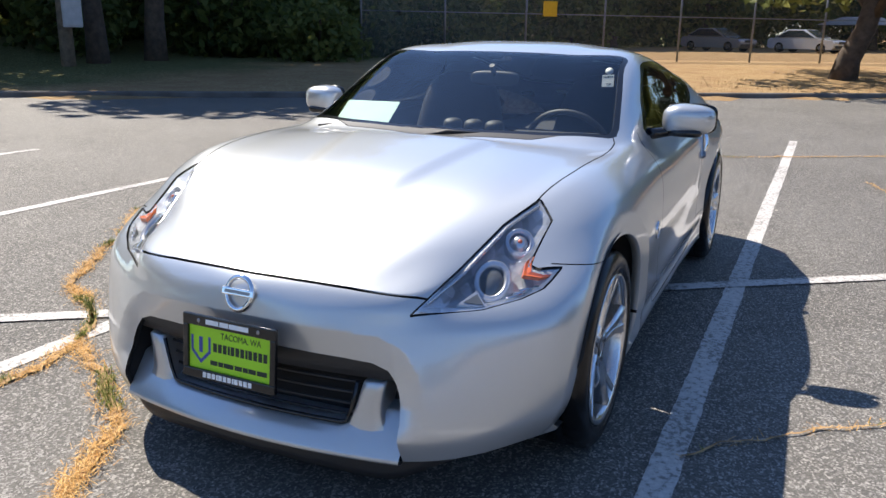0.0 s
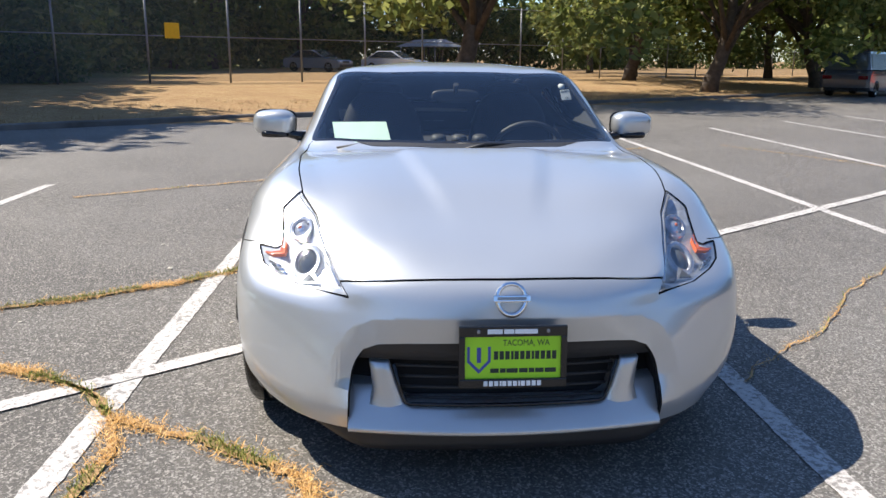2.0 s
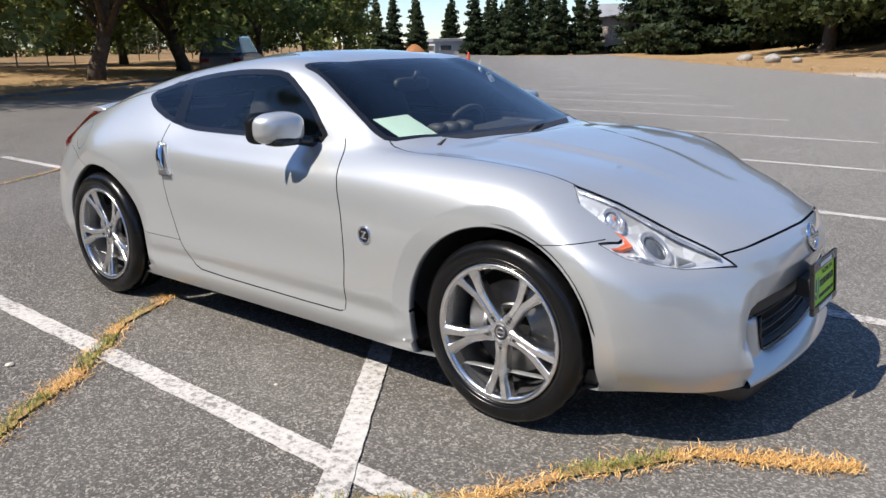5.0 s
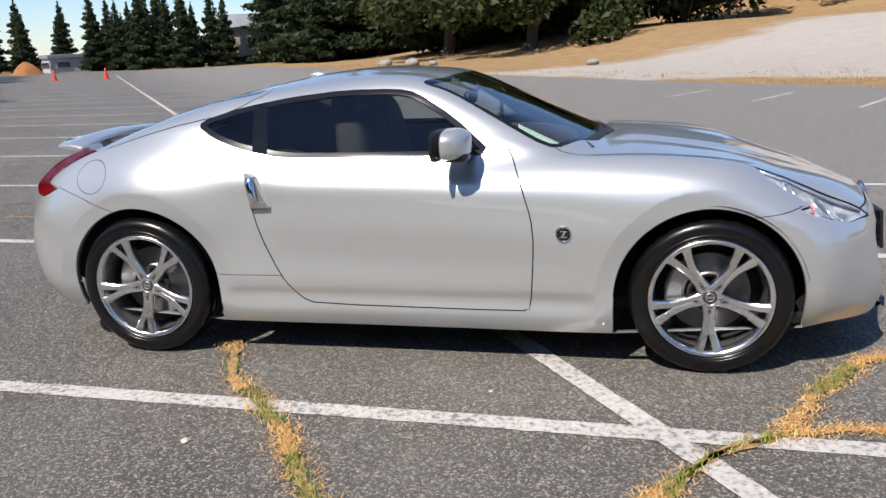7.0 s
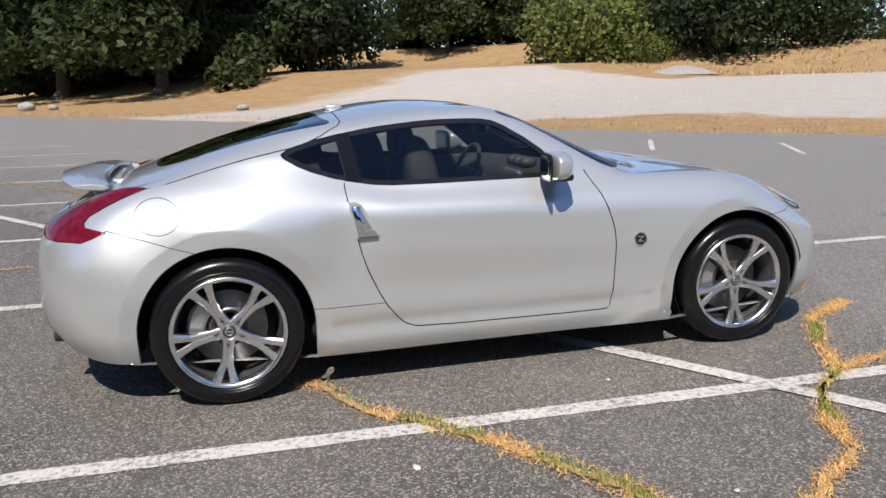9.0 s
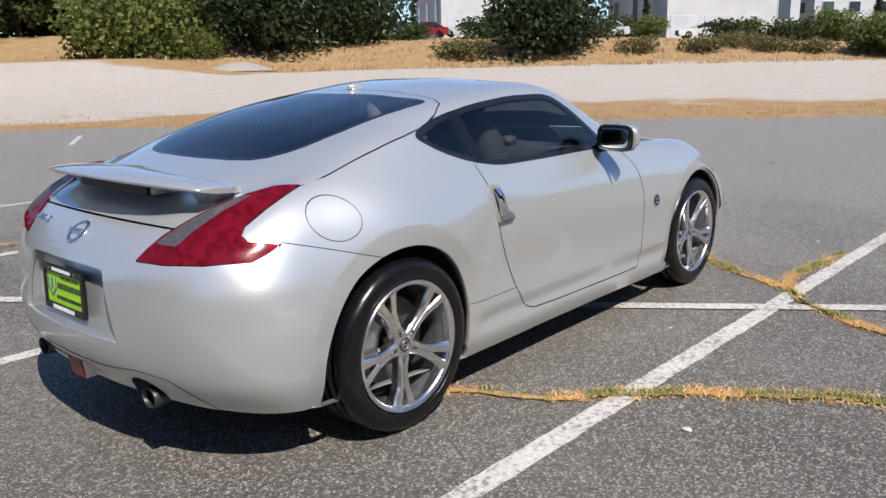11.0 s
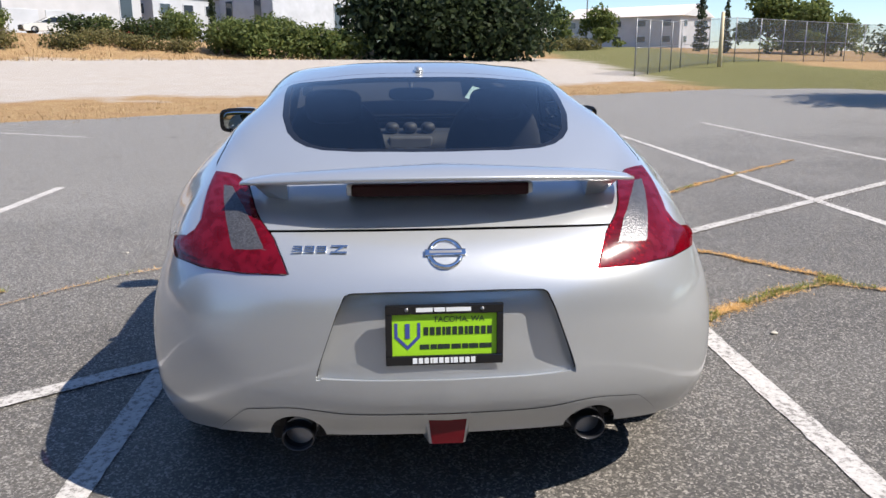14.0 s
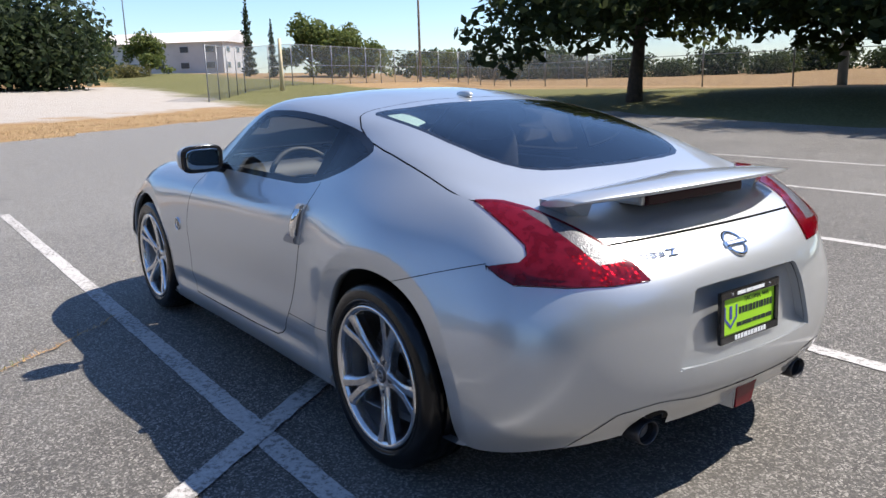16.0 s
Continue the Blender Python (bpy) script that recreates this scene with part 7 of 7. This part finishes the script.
def link_material():
    m, nt, p = nodes_of("chain_link")
    p.inputs["Base Color"].default_value = (0.13, 0.135, 0.14, 1)
    p.inputs["Metallic"].default_value = 0.5
    p.inputs["Roughness"].default_value = 0.5
    tr = nt.nodes.new("ShaderNodeBsdfTransparent")
    mx = nt.nodes.new("ShaderNodeMixShader")
    n = noise_tex(nt, 2.0, 2)
    f = maths(nt, "ADD", maths(nt, "MULTIPLY", n.outputs[0], 0.12), 0.24)
    nt.links.new(f, mx.inputs[0])
    nt.links.new(tr.outputs[0], mx.inputs[1])
    nt.links.new(p.outputs[0], mx.inputs[2])
    nt.links.new(mx.outputs[0], nt.nodes["Material Output"].inputs[0])
    return m


LINK = link_material()
GALV = simple("galvanised_pipe", (0.20, 0.205, 0.21), 0.45, 0.6, vary=0.15)


def fence(corners, h, step, label):
    root = tagged(new("fence"), label, "fence")
    for (a0, c0), (a1, c1) in zip(corners, corners[1:]):
        p, q = Vector(spot(a0, c0)), Vector(spot(a1, c1))
        n = max(1, round((q - p).length / step))
        sheet_v, sheet_f, rail = [], [], []
        for i in range(n + 1):
            a, c = a0 + (a1 - a0) * i / n, c0 + (c1 - c0) * i / n
            v = Vector(spot(a, c))
            if i < n or (a1, c1) == corners[-1]:
                bm = bmesh.new()
                tube(bm, [v + Vector((0, 0, -.2)), v + Vector((0, 0, h + .06))], [.038, .038], 8)
                part("post", bm, GALV, root)
            sheet_v += [v + Vector((0, 0, .05)), v + Vector((0, 0, h))]
            rail.append(v + Vector((0, 0, h)))
            if i:
                k = 2 * i
                sheet_f.append((k - 2, k, k + 1, k - 1))
        part("mesh_panel", mesh_of("mesh_panel", sheet_v, sheet_f, LINK), None, root, "chain-link wire mesh")
        bm = bmesh.new()
        tube(bm, rail, [.024] * len(rail), 6)
        part("top_rail", bm, GALV, root)
        bm = bmesh.new()
        tube(bm, [v - Vector((0, 0, h * .5)) for v in rail], [.02] * len(rail), 6)
        part("mid_rail", bm, GALV, root)


WALL_WHITE = simple("white_render", (0.44, 0.44, 0.44), 0.8, vary=0.08, scale=.6)
WALL_GREY = simple("grey_cladding", (0.42, 0.44, 0.46), 0.7, vary=0.1, scale=.8)
WALL_TAN = simple("tan_boards", (0.34, 0.29, 0.25), 0.8, vary=0.15, scale=1.5)
ROOF = simple("grey_roof", (0.22, 0.23, 0.25), 0.7, vary=0.15, scale=.8)
PANE = simple("window_pane", (0.03, 0.04, 0.05), 0.08, spec=0.8)
CONCRETE = simple("concrete", (0.36, 0.35, 0.33), 0.9, vary=0.2, scale=3, relief=0.3)


def building(a, c, rz, lx, ly, h, floors, bays, wall, roof_rise, label, dz=0.0, doors=0, cover=None):
    x, y, z = spot(a, c, dz)
    root = tagged(new("building"), label, "building")
    root.matrix_basis = pose(x, y, z, 0, 0, rz)
    bm = bmesh.new()
    box(bm, 0, 0, h / 2 - .6, lx, ly, h + 1.2)
    part("wall", bm, wall, root)
    bm = bmesh.new()
    if roof_rise > 0:
        o = .5
        v = [bm.verts.new(p) for p in ((-lx / 2 - o, -ly / 2 - o, h), (lx / 2 + o, -ly / 2 - o, h), (lx / 2 + o, ly / 2 + o, h), (-lx / 2 - o, ly / 2 + o, h), (-lx / 2 - o, 0, h + roof_rise), (lx / 2 + o, 0, h + roof_rise))]
        for f in ((0, 1, 5, 4), (2, 3, 4, 5), (0, 4, 3), (1, 2, 5), (0, 3, 2, 1)):
            bm.faces.new([v[i] for i in f])
        for sx in (-1, 1):
            gable = bmesh.new()
            g = [gable.verts.new(q) for q in ((sx * (lx / 2 + o + .02), -ly / 2, h), (sx * (lx / 2 + o + .02), ly / 2, h), (sx * (lx / 2 + o + .02), 0, h + roof_rise * .93))]
            gable.faces.new(g if sx > 0 else g[::-1])
            part("gable", gable, wall, root)
    else:
        box(bm, 0, 0, h + .2, lx + .4, ly + .4, .4, bevel=.05)
    part("roof", bm, cover or ROOF, root)
    for sy in (-1, 1):
        for fl in range(floors):
            zz = h / floors * (fl + .55)
            for b in range(bays):
                xx = lx * ((b + .5) / bays - .5)
                bm = bmesh.new()
                if doors and fl == 0 and b < doors:
                    box(bm, xx, sy * ly / 2, 1.5, 3.0, .12, 3.0, bevel=.03)
                    part("loading_door", bm, WALL_GREY, root)
                    continue
                box(bm, xx, sy * ly / 2, zz, min(1.6, lx / bays * .55), .14, h / floors * .42, bevel=.03)
                w = part("window", bm, WALL_GREY, root)
                bm = bmesh.new()
                box(bm, xx, sy * (ly / 2 + .05), zz, min(1.4, lx / bays * .47), .08, h / floors * .36)
                part("pane", bm, PANE, w)
    for sx in (-1, 1):
        for fl in range(floors):
            for b in range(3):
                yy = ly * ((b + .5) / 3 - .5)
                zz = h / floors * (fl + .55)
                bm = bmesh.new()
                box(bm, sx * lx / 2, yy, zz, .14, 1.3, h / floors * .42, bevel=.03)
                w = part("window", bm, WALL_GREY, root)
                bm = bmesh.new()
                box(bm, sx * (lx / 2 + .05), yy, zz, .08, 1.1, h / floors * .36)
                part("pane", bm, PANE, w)
    return root


def vehicle(name, a, c, rz, col, length, width, h, belt, label, kind="saloon", dz=0.0):
    x, y, z = spot(a, c, dz)
    root = tagged(new(name), label, "car" if kind != "truck" else "truck")
    root.matrix_basis = pose(x, y, z, 0, 0, rz)
    coat = simple("coat_" + name, col, 0.25, 0.2, vary=.04, coat=1.0)
    L, W, r = length / 2, width / 2, .32

    def loft(prof, wid, nm, mat, inset=0.0):
        bm = bmesh.new()
        rows = []
        for yy, k in ((-1, .94), (-.86, 1.0), (.86, 1.0), (1, .94)):
            cz = sum(p[1] for p in prof) / len(prof)
            rows.append([bm.verts.new((px * (1 if abs(yy) < .9 else .985), yy * wid(pz), cz + (pz - cz) * k)) for px, pz in prof])
        n = len(prof)
        for r0, r1 in zip(rows, rows[1:]):
            for i in range(n):
                bm.faces.new((r0[i], r0[(i + 1) % n], r1[(i + 1) % n], r1[i]))
        bm.faces.new(rows[0][::-1])
        bm.faces.new(rows[-1])
        bmesh.ops.recalc_face_normals(bm, faces=bm.faces)
        return part(nm, bm, mat, root)
    tall = kind in ("suv", "truck")
    loft([(-L, .35), (-L, belt * .85), (-L + .15, belt), (L * .45, belt), (L - .15, belt * .86), (L, belt * .7), (L, .35), (L - .2, .22), (-L + .2, .22)], lambda q: W, "body", coat)
    if kind == "truck":
        bm = bmesh.new()
        box(bm, -L * .30, 0, belt + .75, L * 1.35, width * 1.05, 2.1, bevel=.04)
        part("cargo_box", bm, WALL_WHITE, root)
        cab = [(L * .30, belt), (L * .35, h), (L * .55, h), (L * .80, belt)]
    elif tall:
        cab = [(-L + .08, belt), (-L + .25, h), (L * .10, h), (L * .50, belt)]
    else:
        cab = [(-L * .80, belt), (-L * .45, h), (L * .05, h), (L * .48, belt)]
    cw = lambda q: W * (.95 if q < belt + .05 else .78)
    loft(cab, cw, "cabin", coat)
    cx = sum(p[0] for p in cab) / 4
    glass_prof = [(cx + (px - cx) * .90, belt + .04 + (pz - belt) * .80) for px, pz in cab]
    for s in (-1, 1):
        bm = bmesh.new()
        v = [bm.verts.new((px, s * (cw(pz) + .012 - (.0 if pz < belt + .1 else -.03)), pz)) for px, pz in glass_prof]
        bm.faces.new(v if s < 0 else v[::-1])
        bmesh.ops.solidify(bm, geom=bm.faces[:], thickness=.02)
        part("side_glass", bm, PANE, root)
    for i, j, nm in ((2, 3, "front_glass"), (1, 0, "back_glass")):
        (x0, z0), (x1, z1) = cab[i], cab[j]
        sg = 1 if x1 > x0 else -1
        bm = bmesh.new()
        pts = []
        for t, k in ((.10, .70), (.88, .86)):
            for s in (-1, 1):
                pts.append(bm.verts.new((x0 + (x1 - x0) * t + sg * .03, s * W * k, z0 + (z1 - z0) * t + .015)))
        bm.faces.new((pts[0], pts[1], pts[3], pts[2]))
        bmesh.ops.recalc_face_normals(bm, faces=bm.faces)
        part(nm, bm, PANE, root)
    for sx in (-1, 1):
        for s in (-1, 1):
            bm = bmesh.new()
            lathe(bm, [(.001, .01), (r * .62, .01), (r * .66, .02), (r * .95, .015), (r, -.02), (r, -.18), (.001, -.2)], 20)
            for v in bm.verts:
                v.co = Vector((v.co.x + sx * L * .62, s * (W - .01 + v.co.y), v.co.z + r))
            part("wheel", bm, RUBBER, root)
            bm = bmesh.new()
            box(bm, sx * (L - .02), s * W * .72, belt * .72, .06, .34, .14, bevel=.02)
            part("lamp", bm, REFLECTOR if sx > 0 else RED_LENS, root)
    bm = bmesh.new()
    box(bm, L - .02, 0, .42, .10, width * .9, .16, bevel=.03)
    part("bumper", bm, PLASTIC, root)
    bm = bmesh.new()
    box(bm, L, 0, belt * .72, .04, width * .42, .16, bevel=.02)
    part("grille", bm, PLASTIC, root)


def pole(a, c, h, r, mat, label, category="pole"):
    x, y, z = spot(a, c)
    bm = bmesh.new()
    tube(bm, [(x, y, z - .3), (x, y, z + h * .5), (x, y, z + h)], [r, r * .85, r * .65], 10)
    ob = new("pole", None)
    me = bpy.data.meshes.new("pole")
    bm.to_mesh(me)
    bm.free()
    me.materials.append(mat)
    bpy.data.objects.remove(ob)
    return tagged(new("pole", me), label, category)


def build_surroundings():
    # kerb along the lot's edge
    p, q = lot(-14.5, -12.16), lot(96, -12.16)
    bm = bmesh.new()
    n = 60
    rows = []
    for i in range(n + 1):
        v = p.lerp(q, i / n)
        rows.append([bm.verts.new(v + ACROSS * o + Vector((0, 0, z))) for o, z in ((.07, -.05), (.065, .09), (.045, .11), (-.07, .11), (-.08, -.05))])
    for r0, r1 in zip(rows, rows[1:]):
        for k in range(4):
            bm.faces.new((r0[k], r1[k], r1[k + 1], r0[k + 1]))
    bmesh.ops.recalc_face_normals(bm, faces=bm.faces)
    me = bpy.data.meshes.new("kerb")
    bm.to_mesh(me)
    bm.free()
    me.materials.append(simple("dark_kerb", (0.12, 0.11, 0.10), 0.9, vary=.35, scale=2, relief=.4))
    tagged(new("kerb", me), "dark weathered kerb at the lot's edge", "kerb", kind="structure")
    fence([(1.5, -24.5), (22.0, -24.0), (52.0, -24.0), (95.0, -22.0)], 3.2, 3.0, "tall chain-link fence of a playing field")
    fence([(-36.1, 25.2), (-47.5, 29.7), (-72.8, 27.7), (-112.0, 10.0)], 3.2, 3.2, "chain-link fence round a yard beyond the grass")
    fence([(-76.0, 22.0), (-56.7, 12.1), (-39.2, -1.8), (-35.0, -5.6), (-28.0, -18.0)], 3.2, 6.0, "chain-link fence across the dry grass")
    building(-20, 88, -36, 15, 14, 7.0, 1, 4, WALL_WHITE, 0, "white flat-roofed warehouse across the street", -.3, 3)
    building(-35, 95, -36, 10, 12, 6.0, 2, 3, WALL_GREY, 0, "grey flat-roofed unit set back from the street", -.3, 1)
    building(-51, 92, -36, 19, 14, 8.5, 1, 4, WALL_GREY, 0, "grey clad warehouse across the street", -.5, 2)
    building(2, 92, -36, 17, 14, 6.5, 1, 4, WALL_WHITE, 0, "pale commercial building across the street", -.3, 2)
    building(43, 88, -54, 19, 12, 9.0, 1, 2, WALL_WHITE, 0, "white building behind the bank's trees", -.3)
    building(-114, 83, 45, 22, 12, 5.0, 2, 5, WALL_WHITE, 2.0, "white two-storey building with a pale pitched roof", .0, cover=simple("pale_roof", (0.62, 0.56, 0.52), .7, vary=.08, scale=.8))
    building(94.0, 16.0, 30, 8, 6, 3.8, 1, 3, WALL_TAN, 1.6, "small tan house among the trees", .3)
    building(94.1, -3.4, 54, 5.6, 2.6, 1.5, 1, 2, WALL_WHITE, 0, "low white shed at the lot's far end", 0)
    vehicle("suv", 31.0, -10.6, 131, (0.05, 0.06, 0.075), 4.5, 1.8, 1.72, 1.02, "dark grey off-road car parked in tree shade", "suv")
    vehicle("parked_car", 8.3, 71.3, 126, (0.28, 0.02, 0.03), 4.5, 1.75, 1.42, .9, "red saloon parked along the street", dz=.1)
    vehicle("parked_car", 4.6, 72.0, 126, (0.55, 0.57, 0.60), 4.5, 1.75, 1.42, .9, "silver saloon parked along the street", dz=.1)
    vehicle("parked_car", 11.0, 71.0, 126, (0.45, 0.47, 0.50), 4.5, 1.75, 1.42, .9, "grey saloon parked along the street", dz=.1)
    vehicle("parked_car", -17.0, 71.5, 126, (0.75, 0.74, 0.70), 4.7, 1.75, 1.42, .9, "white saloon parked along the street", dz=.1)
    vehicle("parked_car", -24.5, 72.5, 126, (0.30, 0.05, 0.05), 4.3, 1.7, 1.42, .9, "dark red car parked along the street", dz=.1)
    vehicle("parked_car", 15.8, 70.5, 126, (0.03, 0.07, 0.10), 4.6, 1.75, 1.5, .95, "dark blue car parked along the street", dz=.1)
    vehicle("parked_car", -8.5, 74.5, 126, (0.60, 0.62, 0.64), 4.6, 1.75, 1.5, .95, "pale car parked along the street", dz=.1)
    vehicle("box_truck", -62.0, 59.0, 140, (0.75, 0.76, 0.77), 6.2, 2.1, 2.4, 1.15, "white box truck beyond the dry field", "truck", .0)
    vehicle("parked_car", 31.0, -42.0, 60, (0.65, 0.66, 0.68), 4.5, 1.75, 1.42, .9, "pale car beyond the playing field")
    vehicle("parked_car", 26.0, -44.0, 60, (0.25, 0.27, 0.30), 4.5, 1.75, 1.42, .9, "grey car beyond the playing field")
    pole(85.5, -13.5, 13, .16, simple("weathered_wood", (0.20, 0.16, 0.12), .9, vary=.3, relief=.5), "tall wooden utility pole")
    pole(-81.3, 27.9, 13, .15, MATS["weathered_wood"], "tall wooden utility pole beyond the fence")
    pole(-88, 72, 15, .10, GALV, "slim flagpole near the white building", "flagpole")
    pole(-35.7, -7.7, 7.5, .22, CONCRETE, "round concrete lamp post on the grass")
    pole(-48.8, 27.4, 3.7, .17, simple("cream_paint", (0.58, 0.48, 0.30), .7, vary=.1), "thick cream-painted post beside the fence")
    pole(-6.6, -18.6, 5.0, .19, MATS["weathered_wood"], "short thick wooden pole by the wood")
    # grey cabinet on the wooden pole
    x, y, z = spot(-6.3, -18.2)
    bm = bmesh.new()
    box(bm, 0, 0, 0, .46, .30, .72, bevel=.02)
    box(bm, .0, .16, .0, .38, .03, .62, bevel=.01)
    me = bpy.data.meshes.new("meter_box")
    placed(bm, pose(x, y, z + 1.35, 0, 0, -40)).to_mesh(me)
    bm.free()
    me.materials.append(simple("meter_grey", (0.42, 0.43, 0.44), .6, vary=.1))
    tagged(new("meter_box", me), "grey metal meter box on a wooden pole", "meter box")
    # yellow sign on the fence
    x, y, z = spot(8.2, -24.25)
    bm = bmesh.new()
    box(bm, 0, 0, 0, .52, .02, .52, bevel=.008)
    me = bpy.data.meshes.new("yellow_sign")
    placed(bm, pose(x, y, z + 1.78, 0, 0, -54)).to_mesh(me)
    bm.free()
    me.materials.append(simple("sign_yellow", (0.72, 0.42, 0.01), .5, vary=.06))
    tagged(new("yellow_sign", me), "square yellow sign on the chain-link fence", "sign")
    # white shelter behind the field fence
    x, y, z = spot(41.0, -50.5)
    root = tagged(new("shelter"), "white-roofed open shelter by the playing field", "shelter")
    root.matrix_basis = pose(x, y, z, 0, 0, 36)
    bm = bmesh.new()
    v = [bm.verts.new(p) for p in ((-2.6, -1.6, 1.9), (2.6, -1.6, 1.9), (2.6, 1.6, 1.9), (-2.6, 1.6, 1.9), (-2.0, 0, 2.5), (2.0, 0, 2.5))]
    for f in ((0, 1, 5, 4), (2, 3, 4, 5), (0, 4, 3), (1, 2, 5), (3, 2, 1, 0)):
        bm.faces.new([v[i] for i in f])
    part("roof", bm, WALL_WHITE, root)
    for px in (-2.3, 2.3):
        for py in (-1.3, 1.3):
            bm = bmesh.new()
            tube(bm, [(px, py, -.2), (px, py, 1.95)], [.05, .05], 8)
            part("post", bm, GALV, root)
    # mound of orange sand
    x, y, z = spot(87.9, -7.7)
    bm = bmesh.new()
    rings = []
    for k in range(9):
        t = k / 8
        rings.append([bm.verts.new((x + 1.6 * (1 - t) * math.cos(u) * (1 + .12 * math.sin(3 * u)), y + 1.4 * (1 - t) * math.sin(u), z - .05 + 1.35 * (1 - (1 - t) ** 1.7))) for u in np.linspace(0, 2 * math.pi, 33)[:-1]])
    for r0, r1 in zip(rings, rings[1:]):
        for i in range(32):
            bm.faces.new((r0[i], r0[(i + 1) % 32], r1[(i + 1) % 32], r1[i])).smooth = True
    me = bpy.data.meshes.new("sand_mound")
    bm.to_mesh(me)
    bm.free()
    me.materials.append(simple("orange_sand", (0.30, 0.125, 0.045), .95, vary=.2, scale=2, relief=.5))
    tagged(new("sand_mound", me), "mound of orange wood chips at the lot's end", "mound")
    # pale gravel heap on the yard
    x, y, z = spot(16.5, 43.5)
    bm = bmesh.new()
    rings = []
    for k in range(7):
        t = k / 6
        rings.append([bm.verts.new((x + 2.4 * (1 - t) * math.cos(u), y + 1.6 * (1 - t) * math.sin(u), z - .05 + .55 * (1 - (1 - t) ** 1.6))) for u in np.linspace(0, 2 * math.pi, 25)[:-1]])
    for r0, r1 in zip(rings, rings[1:]):
        for i in range(24):
            bm.faces.new((r0[i], r0[(i + 1) % 24], r1[(i + 1) % 24], r1[i])).smooth = True
    me = bpy.data.meshes.new("gravel_mound")
    bm.to_mesh(me)
    bm.free()
    me.materials.append(simple("pale_gravel", (0.27, 0.25, 0.22), .95, vary=.2, scale=5, relief=.5))
    tagged(new("gravel_mound", me), "low heap of pale gravel on the yard", "heap")
    # boulders and cones
    for a, c, r in ((45.1, 17.5, .5), (44.0, 18.5, .3), (50.6, 17.6, .45), (29.0, 20.5, .3)):
        x, y, z = spot(a, c)
        bm = bmesh.new()
        bmesh.ops.create_icosphere(bm, subdivisions=3, radius=r)
        for v in bm.verts:
            v.co *= 1 + .30 * noise.noise(v.co * 1.8 + Vector((a, c, 0)))
            v.co.z *= .7
        me = bpy.data.meshes.new("boulder")
        bm.to_mesh(me)
        bm.free()
        me.materials.append(MATS.get("grey_boulder") or simple("grey_boulder", (0.27, 0.25, 0.22), .9, vary=.25, scale=4, relief=.4))
        tagged(new("boulder", me), "pale boulder at the asphalt's edge", "boulder", "boulders along the edge").location = (x, y, z + r * .35)
    for a, c in ((56.5, -4.0), (54.4, -.8)):
        x, y, z = spot(a, c)
        root = tagged(new("traffic_cone"), "small red traffic cone on the asphalt", "traffic cone", "traffic cones")
        root.location = (x, y, 0)
        bm = bmesh.new()
        lathe(bm, [(.15, .03), (.11, .25), (.06, .55), (.03, .70), (.001, .70)], 18, "z")
        part("cone", bm, MATS.get("cone_red") or simple("cone_red", (0.65, 0.06, 0.02), .5), root)
        bm = bmesh.new()
        box(bm, 0, 0, .018, .36, .36, .036, bevel=.008)
        part("base", bm, MATS["cone_red"], root)


build_trees()
build_surroundings()
